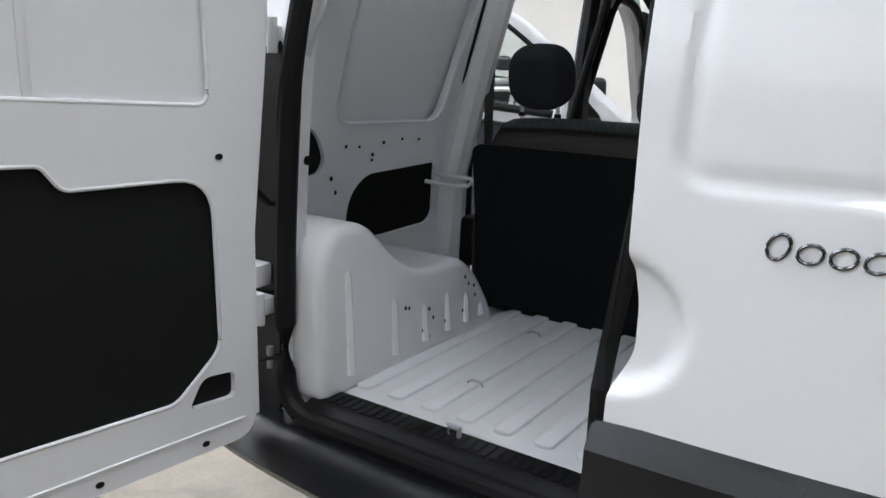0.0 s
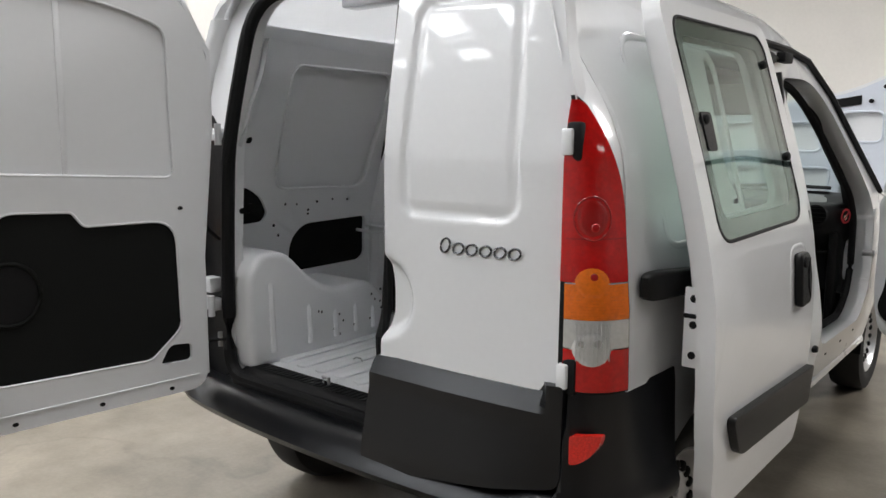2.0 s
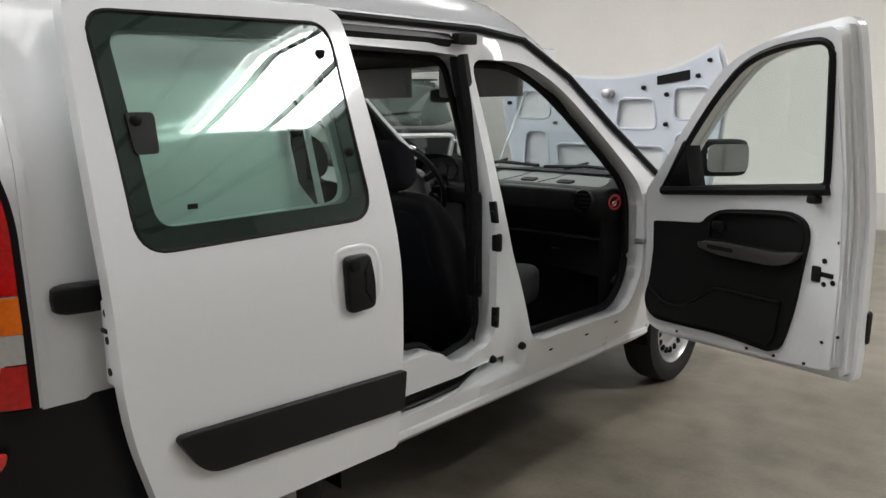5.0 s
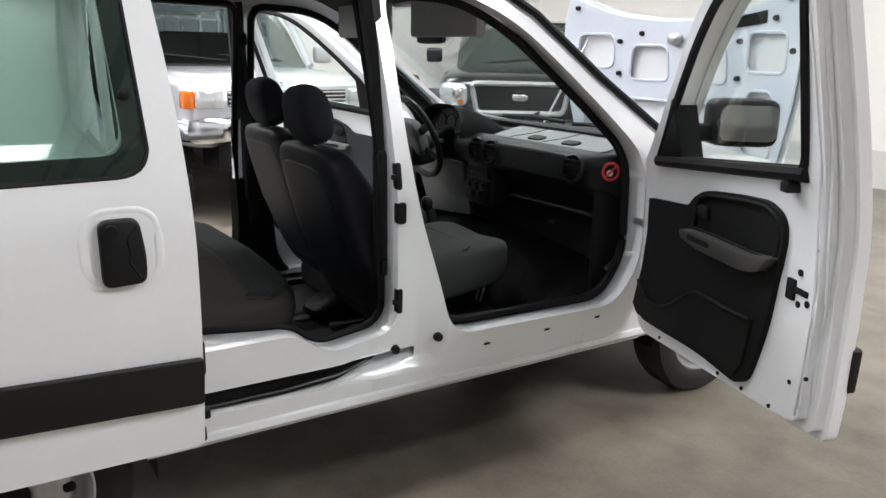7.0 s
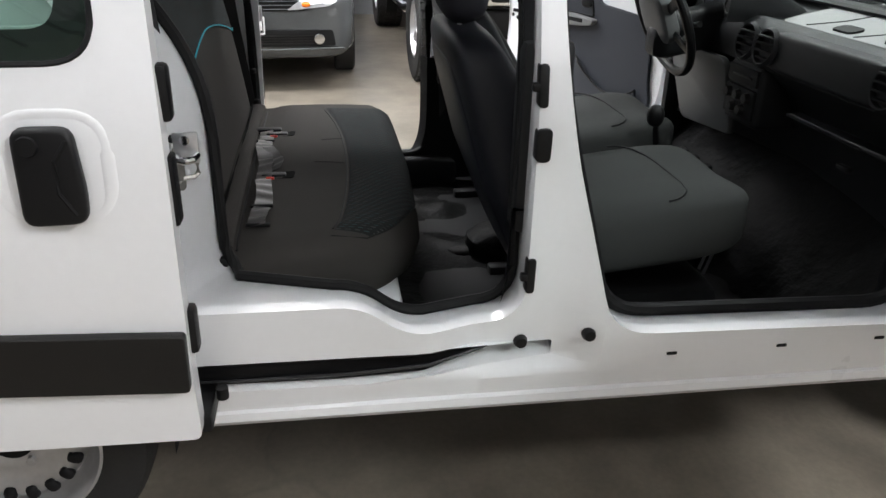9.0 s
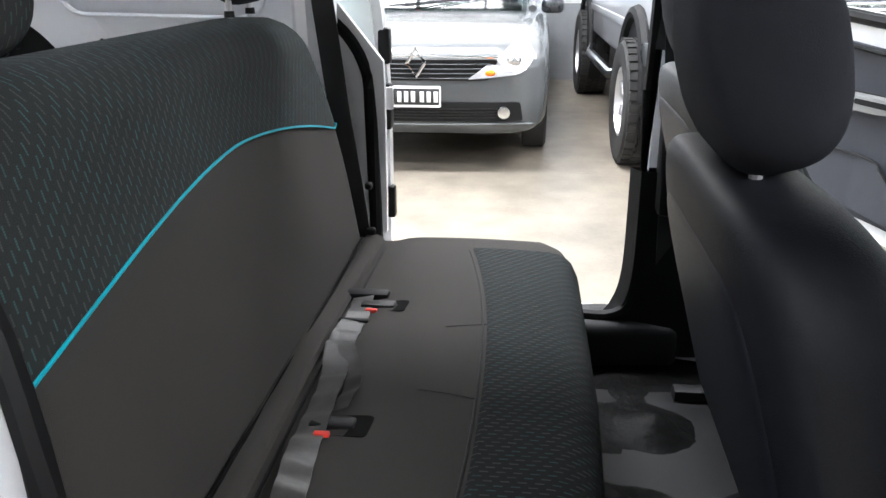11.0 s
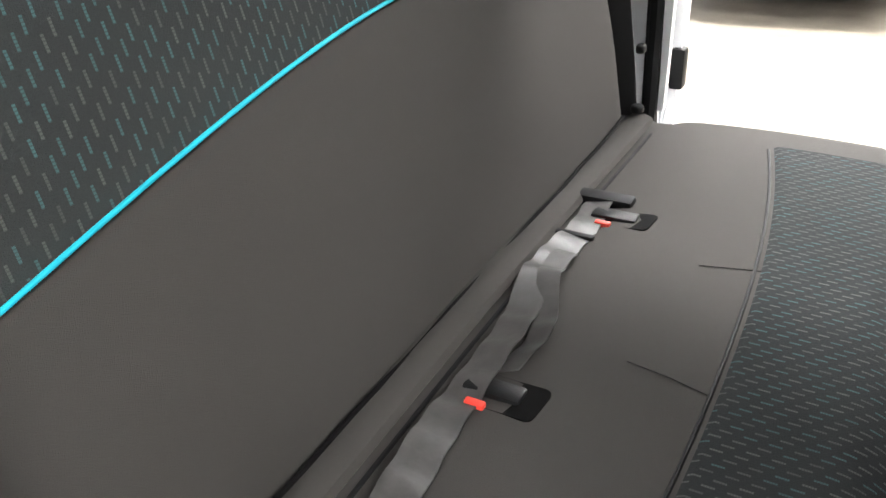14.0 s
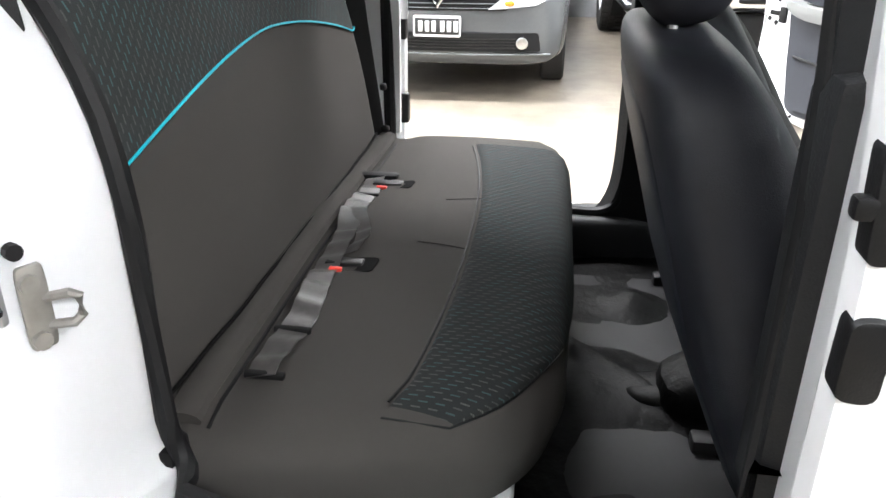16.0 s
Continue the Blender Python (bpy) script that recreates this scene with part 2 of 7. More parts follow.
BLACK_CAR = mat("black_metallic", (0.02, 0.022, 0.026), 0.22, metal=0.3, coat=1.0, vary=0.08)
DARK_GLASS = glass("dark_glass", (0.52, 0.57, 0.56), 0.03)
LAMP_GLASS = mat("headlamp", (0.72, 0.74, 0.76), 0.12, metal=0.5, coat=1.0, vary=0.25, scale=25)
PLATE = mat("plate_white", (0.78, 0.78, 0.78), 0.5)
PLATE_BLACK = mat("plate_black", (0.015, 0.015, 0.015), 0.5)
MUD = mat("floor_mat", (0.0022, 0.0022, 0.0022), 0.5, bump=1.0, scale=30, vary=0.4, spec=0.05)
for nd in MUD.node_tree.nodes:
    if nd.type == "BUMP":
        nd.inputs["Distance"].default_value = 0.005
WIN_BRIGHT = glow("daylit_pane", (0.90, 0.95, 1.0), 0.15)
WIN_BRIGHT.node_tree.nodes["Principled BSDF"].inputs["Base Color"].default_value = (0.10, 0.11, 0.12, 1)


# ---- mesh helpers ----
def link(name, bm, material, parent=None, label="", m=None, sharp=35):
    me = bpy.data.meshes.new(name)
    if m is not None:
        bm.transform(m)
    bmesh.ops.recalc_face_normals(bm, faces=bm.faces)
    bm.to_mesh(me)
    bm.free()
    me.polygons.foreach_set("use_smooth", [True] * len(me.polygons))
    me.set_sharp_from_angle(angle=radians(sharp))
    me.materials.append(material)
    ob = new(name, me)
    if parent is not None:
        ob.parent = parent
    if label:
        ob["label"] = label
    return ob


def part(name, bm, material, parent, label="", m=None, sharp=35):
    return link(name, bm, material, parent, label, m, sharp)


def thing(name, label, category, group="", loc=(0, 0, 0)):
    ob = new(name)
    ob.location = loc
    ob.empty_display_size = 0.1
    return tagged(ob, label, category, group)


def bevel(bm, width, seg=2, angle=30):
    edges = [e for e in bm.edges if len(e.link_faces) == 2 and e.calc_face_angle(0) > radians(angle)]
    if edges and width > 0:
        bmesh.ops.bevel(bm, geom=edges, offset=width, segments=seg, affect="EDGES", profile=0.5, clamp_overlap=True)
    return bm


def box(x0, x1, y0, y1, z0, z1, r=0.0, seg=2, bm=None):
    b = bmesh.new()
    bmesh.ops.create_cube(b, size=1)
    for v in b.verts:
        v.co = Vector(((x0 + x1) / 2 + v.co.x * (x1 - x0), (y0 + y1) / 2 + v.co.y * (y1 - y0), (z0 + z1) / 2 + v.co.z * (z1 - z0)))
    bevel(b, r, seg)
    return merge(bm, b)


def merge(into, b):
    if into is None:
        return b
    me = bpy.data.meshes.new("tmp")
    b.to_mesh(me)
    b.free()
    into.from_mesh(me)
    bpy.data.meshes.remove(me)
    return into


def rounded(points, r, seg=5):
    """A closed outline with its corners rounded; r: one radius or one for each corner."""
    out, n = [], len(points)
    for i, p in enumerate(points):
        rad = r[i] if isinstance(r, (list, tuple)) else r
        p, a, b = Vector(p), Vector(points[i - 1]), Vector(points[(i + 1) % n])
        da, db = (a - p), (b - p)
        cut = min(rad, da.length * 0.48, db.length * 0.48)
        if cut < 1e-4:
            out.append(tuple(p))
            continue
        s, e = p + da.normalized() * cut, p + db.normalized() * cut
        for k in range(seg + 1):
            t = k / seg
            q = s * (1 - t) ** 2 + p * 2 * t * (1 - t) + e * t * t
            out.append(tuple(q))
    return out


def sheet(outer, holes, fn, thick, cuts_u=(), cuts_v=(), r=0.0):
    """A plate with holes, drawn in (u, v), cut at the given lines and bent by fn(u, v, depth)."""
    bm = bmesh.new()
    loops = []
    for loop in [outer, *holes]:
        vs = [bm.verts.new((p[0], p[1], 0)) for p in loop]
        loops += [bm.edges.new((vs[i], vs[(i + 1) % len(vs)])) for i in range(len(vs))]
    bmesh.ops.triangle_fill(bm, edges=loops, use_beauty=True, use_dissolve=False)
    for axis, cuts in ((0, cuts_u), (1, cuts_v)):
        for c in cuts:
            co, no = [0, 0, 0], [0, 0, 0]
            co[axis], no[axis] = c, 1
            bmesh.ops.bisect_plane(bm, geom=bm.verts[:] + bm.edges[:] + bm.faces[:], plane_co=co, plane_no=no)
    if thick:
        top = bm.faces[:]
        ret = bmesh.ops.extrude_face_region(bm, geom=top, use_keep_orig=True)
        for v in ret["geom"]:
            if isinstance(v, bmesh.types.BMVert):
                v.co.z = thick
    for v in bm.verts:
        v.co = Vector(fn(*v.co))
    return bm


def prism(outline, fn, d0, d1, r=0.0, seg=2):
    bm = bmesh.new()
    a = bm.faces.new([bm.verts.new((p[0], p[1], d0)) for p in outline])
    ret = bmesh.ops.extrude_face_region(bm, geom=[a], use_keep_orig=True)
    for v in ret["geom"]:
        if isinstance(v, bmesh.types.BMVert):
            v.co.z = d1
    for v in bm.verts:
        v.co = Vector(fn(*v.co))
    bmesh.ops.recalc_face_normals(bm, faces=bm.faces)
    bevel(bm, r, seg)
    return bm


def tube(points, r, closed=False, seg=8, flat=1.0, bm=None, up=(0, 0, 1)):
    """A round bar along points; flat squeezes it across 'up'."""
    bm = bm or bmesh.new()
    pts, rings = [Vector(p) for p in points], []
    n = len(pts)
    for i, p in enumerate(pts):
        a = pts[i - 1] if (closed or i > 0) else p
        b = pts[(i + 1) % n] if (closed or i < n - 1) else p
        t = (b - a).normalized()
        side = t.cross(Vector(up))
        if side.length < 1e-3:
            side = t.cross(Vector((1, 0, 0.01)))
        side.normalize()
        nrm = side.cross(t).normalized()
        rings.append([bm.verts.new(p + side * math.cos(k * math.tau / seg) * r + nrm * math.sin(k * math.tau / seg) * r * flat) for k in range(seg)])
    for i in range(n if closed else n - 1):
        a, b = rings[i], rings[(i + 1) % n]
        for k in range(seg):
            bm.faces.new((a[k], a[(k + 1) % seg], b[(k + 1) % seg], b[k]))
    if not closed:
        bm.faces.new(rings[0])
        bm.faces.new(rings[-1])
    return bm


def superq(a, b, c, e1=0.4, e2=0.4, nu=28, nv=18, warp=None, bm=None):
    """A cushion: a rounded block of half sizes a, b, c; e near 0 is boxy, 1 is round. warp moves each point."""
    bm = bm or bmesh.new()
    sp = lambda w, e: math.copysign(abs(w) ** e, w)
    rows = []
    for j in range(nv + 1):
        ph = -math.pi / 2 + math.pi * j / nv
        row = []
        for i in range(nu if 0 < j < nv else 1):
            th = math.tau * i / nu
            p = Vector((a * sp(math.cos(ph), e1) * sp(math.cos(th), e2), b * sp(math.cos(ph), e1) * sp(math.sin(th), e2), c * sp(math.sin(ph), e1)))
            row.append(bm.verts.new(warp(p) if warp else p))
        rows.append(row)
    for j in range(nv):
        lo, hi = rows[j], rows[j + 1]
        for i in range(nu):
            k = (i + 1) % nu
            if len(lo) == 1:
                bm.faces.new((lo[0], hi[k], hi[i]))
            elif len(hi) == 1:
                bm.faces.new((lo[i], lo[k], hi[0]))
            else:
                bm.faces.new((lo[i], lo[k], hi[k], hi[i]))
    return bm


def lathe(profile, seg, m=None, caps=True):
    """A solid of revolution about the x axis from (x, radius) points."""
    bm = bmesh.new()
    rings = [[bm.verts.new((x, math.cos(k * math.tau / seg) * r, math.sin(k * math.tau / seg) * r)) for k in range(seg)] for x, r in profile]
    for a, b in zip(rings, rings[1:]):
        for k in range(seg):
            bm.faces.new((a[k], a[(k + 1) % seg], b[(k + 1) % seg], b[k]))
    for ring in (rings[0], rings[-1]) if caps else ():
        if (ring[0].co - ring[1].co).length > 1e-4:
            bm.faces.new(ring)
    bmesh.ops.remove_doubles(bm, verts=bm.verts, dist=1e-5)
    if m is not None:
        bm.transform(m)
    return bm


def interp(x, table):
    for (a, va), (b, vb) in zip(table, table[1:]):
        if x <= b:
            t = max(0.0, (x - a) / (b - a))
            return va + (vb - va) * t
    return table[-1][1]


def arc(cx, cy, r, a0, a1, n):
    return [(cx + r * math.cos(radians(a0 + (a1 - a0) * k / n)), cy + r * math.sin(radians(a0 + (a1 - a0) * k / n))) for k in range(n + 1)]


def steps(a, b, n):
    return [a + (b - a) * k / n for k in range(1, n)]


# ---- the hall ----
HX0, HX1, HY0, HY1, HZ = -7.9, 14.0, -9.0, 9.4, 5.1
tagged(link("floor", box(HX0 - 0.3, HX1 + 0.3, HY0 - 0.3, HY1 + 0.3, -0.2, 0.0), FLOOR), "worn beige concrete showroom floor", "floor", kind="structure")
tagged(link("wall_north", box(HX0, HX1, HY1, HY1 + 0.25, 0, HZ), WALL), "plain white painted showroom wall", "wall", kind="structure")
tagged(link("wall_south", box(HX0, HX1, HY0 - 0.25, HY0, 0, HZ), SHED_WALL), "plain grey showroom wall", "wall", kind="structure")
tagged(link("wall_east", box(HX1, HX1 + 0.25, HY0, HY1, 0, HZ), SHED_WALL), "plain grey showroom wall", "wall", kind="structure")
WZ0, WZ1 = 0.87, 2.42
side_fn = lambda u, v, d: (HX0 - d, u, v)
tagged(link("wall_west", sheet([(HY0, 0.83), (HY1, 0.83), (HY1, HZ), (HY0, HZ)], [[(-4.0, WZ0), (4.6, WZ0), (4.6, WZ1), (-4.0, WZ1)]], side_fn, 0.25), WALL), "white wall with a wide gridded window", "wall", kind="structure")
tagged(link("wall_dado", box(HX0 - 0.25, HX0 + 0.004, HY0, HY1, 0, 0.83), GREY_WALL), "grey painted lower part of a showroom wall", "wall", kind="structure")
tagged(link("baseboard", box(HX0, HX1, HY1 - 0.012, HY1 - 0.001, 0.0, 0.42), mat("pale_dado", (0.62, 0.61, 0.58), 0.7)), "pale grey skirting band along the wall", "trim", kind="structure")
for yy in (-6.0, -3.2, -0.4, 2.4, 5.2):
    tagged(link("trim", box(HX1 - 0.012, HX1 - 0.001, yy - 0.02, yy + 0.02, 0.0, HZ), BEAM), "dark joint between wall panels", "trim", kind="structure")
tagged(link("trim", box(HX1 - 0.016, HX1 - 0.002, HY0, HY1, 2.18, 2.22), BEAM), "dark joint between wall panels", "trim", kind="structure")
window_1 = tagged(new("window_1"), "wide window with a white metal grid", "window", kind="structure")
FRAME = mat("white_frame", (0.8, 0.8, 0.8), 0.5)
for k in range(37):
    yy = -4.0 + 8.6 * k / 36
    part("mullion", box(HX0 - 0.08, HX0 + 0.02, yy - 0.014, yy + 0.014, WZ0, WZ1), FRAME, window_1)
for k in range(8):
    zz = WZ0 + (WZ1 - WZ0) * k / 7
    part("transom", box(HX0 - 0.075, HX0 + 0.015, -4.0, 4.6, zz - 0.012, zz + 0.012), FRAME, window_1)
part("pane", box(HX0 - 0.06, HX0 - 0.05, -4.0, 4.6, WZ0, WZ1), WIN_BRIGHT, window_1, "frosted daylit glass")


def corrugated(x0, x1, y0, y1, z, pitch=0.12, amp=0.018):
    bm = bmesh.new()
    n = int((x1 - x0) / pitch * 4)
    ring = [(x0 + (x1 - x0) * k / n, z + amp * math.sin(math.tau * (x1 - x0) * k / n / pitch)) for k in range(n + 1)]
    a = [bm.verts.new((x, y0, zz)) for x, zz in ring]
    b = [bm.verts.new((x, y1, zz)) for x, zz in ring]
    c = [bm.verts.new((x, y0, zz + 0.02)) for x, zz in ring]
    d = [bm.verts.new((x, y1, zz + 0.02)) for x, zz in ring]
    for k in range(n):
        bm.faces.new((a[k], a[k + 1], b[k + 1], b[k]))
        bm.faces.new((c[k], d[k], d[k + 1], c[k + 1]))
    return bm


ceil_bm = corrugated(HX0, HX1, HY0, HY1, HZ)
tagged(link("ceiling", ceil_bm, ROOF), "grey corrugated sheet roof on dark beams", "ceiling", kind="structure")
for lx, ly, lw, ll, lp in SKYLIGHTS:
    tagged(link("skylight", corrugated(lx - lw / 2, lx + lw / 2, ly - ll / 2, ly + ll / 2, HZ - 0.06), SKYLIGHT), "bright translucent corrugated roof sheet", "skylight", "roof lights", kind="structure")
for k in range(15):
    yy = -6.6 + 0.95 * k
    tagged(link("purlin", box(HX0, HX1, yy - 0.025, yy + 0.025, HZ - 0.18, HZ - 0.12), BEAM), "thin dark roof purlin", "beam", "roof purlins", kind="structure")
for yy in (-6.9, -2.3, 2.3, 6.6):
    tagged(link("beam", box(HX0, HX1, yy - 0.06, yy + 0.06, HZ - 0.28, HZ - 0.09, 0.01), BEAM), "dark steel roof beam", "beam", "roof beams", kind="structure")

# ---- the van: x to its right, y forward, rear bumper at y = 0 ----
van = thing("van", "white panel van with all its doors and bonnet open", "van")
ZCUT = (0.45, 0.6, 0.75, 0.9, 1.0, 1.08, 1.16, 1.24, 1.32, 1.4, 1.48, 1.55, 1.62, 1.68)
HALF = [(0.30, 0.770), (0.38, 0.795), (0.48, 0.812), (0.62, 0.828), (0.80, 0.835), (0.98, 0.830), (1.08, 0.815), (1.20, 0.788), (1.35, 0.748), (1.50, 0.705), (1.60, 0.676), (1.67, 0.652), (1.72, 0.622)]


def ease(t):
    t = max(0.0, min(1.0, t))
    return t * t * (3 - 2 * t)


def half(z, y=1.5):
    w = interp(z, HALF)
    if y < 0.55:
        k = (0.55 - y) / 0.45
        w += k * 0.045 * math.exp(-((z - 1.33) / 0.14) ** 2) - 0.055 * k * k * ease((z - 1.42) / 0.15) - 0.022 * k * k * ease((1.20 - z) / 0.25)
    if y > 2.95:
        w -= 0.05 * (y - 2.95) ** 1.5
    return w


def pillar_in(y, z):
    """How far the pillar between the two door openings lies behind the body's skin."""
    return 0.034 * ease((y - 1.56) / 0.14) * ease((1.955 - y) / 0.11) * ease((z - 0.42) / 0.045) * ease((1.70 - z) / 0.12)


def side(s):
    return lambda u, v, d: (s * (half(v, u) - pillar_in(u, v) - d), u, v)


def rear_y(x, z):
    return 0.082 + 0.028 * (abs(x) / 0.72) ** 4 + 0.17 * max(0.0, z - 1.30) ** 1.2


rear = lambda u, v, d: (u, rear_y(u, v) + d, v)
SLIDE_R = rounded([(1.060, 0.625), (1.44, 0.625), (1.53, 0.55), (1.782, 0.55), (1.782, 1.20), (1.770, 1.60), (0.93, 1.615), (0.90, 1.26), (1.060, 1.045)], [0.07, 0.05, 0.05, 0.09, 0.3, 0.06, 0.05, 0.1, 0.13], 6)
SLIDE_L = rounded([(1.13, 0.49), (1.34, 0.46), (1.46, 0.44), (1.780, 0.44), (1.780, 1.20), (1.765, 1.60), (0.98, 1.615), (0.98, 1.22), (1.12, 1.09)], [0.07, 0.05, 0.05, 0.09, 0.3, 0.06, 0.05, 0.1, 0.13], 6)
FRONT = rounded([(1.97, 0.52), (2.70, 0.505), (2.80, 0.66), (2.79, 1.06), (2.55, 1.28), (2.30, 1.49), (2.10, 1.585), (1.81, 1.59), (1.835, 1.02)], [0.10, 0.08, 0.16, 0.1, 0.3, 0.15, 0.15, 0.07, 0.2], 6)


POCKET = rounded([(1.02, 0.430), (1.02, 0.502), (1.45, 0.500), (1.852, 0.496), (1.852, 0.458), (1.70, 0.446), (1.45, 0.426)], [0.004, 0.004, 0.0, 0.008, 0.008, 0.0, 0.0], 3)


def body_side(s, label):
    SLIDE = SLIDE_R if s > 0 else SLIDE_L
    arch = [(p[0], p[1]) for p in arc(0.70, 0.30, 0.345, 168, 10, 16)]
    outer = [(0.215, 0.79), (0.385, 0.79), (0.385, 0.42)] + arch[2:] + [(1.05, 0.335), (2.88, 0.325), (2.945, 0.40), (2.93, 1.115), (2.60, 1.345), (2.36, 1.545), (2.15, 1.665), (1.9, 1.715), (0.30, 1.72), (0.22, 1.66)]
    p = part("side_panel", sheet(outer, [SLIDE, FRONT] + ([POCKET] if s > 0 else []), side(s), 0.035, steps(0.2, 2.9, 20) + [1.585, 1.61, 1.64, 1.67, 1.70, 1.845, 1.865, 1.90, 1.93, 1.955], (0.42, 0.435) + ZCUT), WHITE, van, label)
    # inner leaf of the pillars, and the returns round the openings
    for hole, name in ((SLIDE, "door_frame"), (FRONT, "door_frame")):
        bm = bmesh.new()
        n = len(hole)
        rings = []
        # the rear post of the right opening slopes inwards behind the sliding door
        deep = lambda y: ease((1.22 - y) / 0.16) if hole is SLIDE_R else 0.0
        for d, grow in ((0.03, 0.0), (0.09, 0.002)):
            cy, cz = sum(q[0] for q in hole) / n, sum(q[1] for q in hole) / n
            ring = []
            for q in hole:
                v = Vector((q[0] - cy, q[1] - cz))
                v *= 1 + grow / v.length
                k = deep(q[0]) * (d > 0.05)
                ring.append(bm.verts.new(side(s)(cy + v.x + 0.095 * k, cz + v.y, d + 0.105 * k)))
            rings.append(ring)
        for k in range(n):
            bm.faces.new((rings[0][k], rings[0][(k + 1) % n], rings[1][(k + 1) % n], rings[1][k]))
        bmesh.ops.solidify(bm, geom=bm.faces[:], thickness=0.004)
        part(name, bm, WHITE, p)
        seal = [side(s)(q[0] + (cy - q[0]) * 0.025 + 0.097 * deep(q[0]), q[1] + (cz - q[1]) * 0.02, 0.088 + 0.105 * deep(q[0])) for q in hole]
        part("door_seal", tube(seal, 0.012 if hole is SLIDE_R else 0.016, True, 8), RUBBER, p, "black rubber door seal")
    # pillar fittings
    for z in (1.048, 0.66):
        y0 = 1.785
        bm = prism(rounded([(y0 - 0.006, z - 0.040), (y0 + 0.013, z - 0.040), (y0 + 0.013, z + 0.040), (y0 - 0.006, z + 0.040)], 0.009, 5), side(s), -0.006, 0.02, 0.003)
        bm = box(*sorted((s * (half(z) - 0.044), s * (half(z) - 0.028))), y0 - 0.018, y0, z - 0.011, z + 0.006, 0.004, 2, bm)
        part("catch_guide", bm, BLACK, p, "black plastic catch guide")
    part("pillar_cap", prism(rounded([(1.777, 0.905), (1.808, 0.903), (1.810, 0.970), (1.779, 0.970)], 0.012, 4), side(s), -0.006, 0.02, 0.003), BLACK, p, "black plastic pillar cap")
    for y0, z0 in ((1.781, 0.498), (1.922, 0.523)):
        part("plug", lathe([(-0.012, 0.014), (0.0, 0.016), (0.012, 0.012), (0.014, 0.0)], 14, Matrix.Translation(side(s)(y0, z0, -0.002)) @ Matrix.Diagonal((s, 1, 1, 1))), BLACK, p, "round black rubber plug")
    for y0, z0 in ((2.12, 0.46), (2.38, 0.463), (2.62, 0.468)):
        part("drain_hole", box(*sorted((s * (half(z0) - 0.004), s * (half(z0) + 0.0025))), y0 - 0.012, y0 + 0.012, z0 - 0.004, z0 + 0.004, 0.002), RUBBER, p)
    if s > 0:
        # striker on the rear post's shut face
        face = lambda a, z, lift: Vector((0.805 - 0.165 * a + 0.50 * lift, 1.0605 + 0.096 * a + 0.866 * lift, z))
        st = part("striker", prism(rounded([(0.42, 0.842), (0.56, 0.842), (0.56, 0.928), (0.42, 0.928)], 0.02, 3), lambda u, v, d: face(u, v, d), 0.0, 0.006, 0.002), STRIKER, p, "steel door striker with two bolts")
        part("striker_loop", tube([face(0.50, 0.862, -0.004), face(0.62, 0.864, 0.018), face(0.66, 0.870, 0.020), face(0.66, 0.890, 0.020), face(0.62, 0.895, 0.018), face(0.50, 0.890, -0.004)], 0.005, seg=8), STRIKER, st)
        for z in (0.853, 0.912):
            part("bolt", tube([face(0.47, z, 0.0), face(0.47, z, 0.012)], 0.009, seg=10), STRIKER, st)
        part("rubber_stop", tube([face(0.44, 0.945, 0.0), face(0.44, 0.945, 0.010)], 0.008, seg=10), RUBBER, st)
    # gutter and top runner of the sliding door
    g = [side(s)(u, 1.695, -0.012) for u in (1.02, 1.3, 1.6, 1.85)] + [side(s)(u, v, -0.012) for u, v in ((2.1, 1.668), (2.35, 1.535), (2.6, 1.335), (2.93, 1.105))]
    part("gutter", tube(g, 0.013, seg=6), RUBBER, p, "black gutter strip")
    part("top_runner", tube([side(s)(u, 1.648, 0.0) for u in (1.0, 1.3, 1.6, 1.70)], 0.022, seg=4), BLACK, p, "black top runner of the sliding door")
    part("runner_end", box(*sorted((s * 0.655, s * 0.69)), 1.70, 1.80, 1.635, 1.672, 0.006), RUBBER, p)
    # sill, lower runner, kick strip
    sill = [(0.765, 0.36), (0.785, 0.378), (0.80, 0.37), (0.803, 0.352), (0.79, 0.336), (0.70, 0.33), (0.70, 0.36)]
    bm = bmesh.new()
    ends = [[bm.verts.new((s * x, y, z)) for x, z in sill] for y in (1.02, 2.93)]
    for k in range(len(sill)):
        bm.faces.new((ends[0][k], ends[0][(k + 1) % len(sill)], ends[1][(k + 1) % len(sill)], ends[1][k]))
    bm.faces.new(ends[0])
    bm.faces.new(ends[1])
    part("sill", bm, WHITE, p)
    if s > 0:
        chan = rounded([(1.02, 0.448), (1.02, 0.496), (1.30, 0.492), (1.55, 0.490), (1.70, 0.490), (1.72, 0.486), (1.66, 0.466), (1.56, 0.450), (1.40, 0.442), (1.20, 0.445)], 0.01, 3)
        part("lower_runner", prism(chan, side(s), 0.006, 0.034, 0.002), RUBBER, p, "black lower sliding door runner")
        part("runner_lip", tube([side(s)(u, v, 0.004) for u, v in ((1.02, 0.458), (1.25, 0.456), (1.42, 0.456), (1.58, 0.466), (1.70, 0.484))], 0.005, seg=6), TRIM, p)
        # the recess for the runner: flat roof, sloping floor
        bm, rings = bmesh.new(), []
        for d, lift in ((0.0, 0.0), (0.045, 0.026)):
            rings.append([bm.verts.new(side(s)(u, v + (lift if v < 0.47 else 0.0), d)) for u, v in POCKET])
        for k in range(len(POCKET)):
            j = (k + 1) % len(POCKET)
            bm.faces.new((rings[0][k], rings[0][j], rings[1][j], rings[1][k]))
        bm.faces.new(rings[1])
        part("runner_pocket", bm, WHITE_IN, p, "white recess for the lower runner")
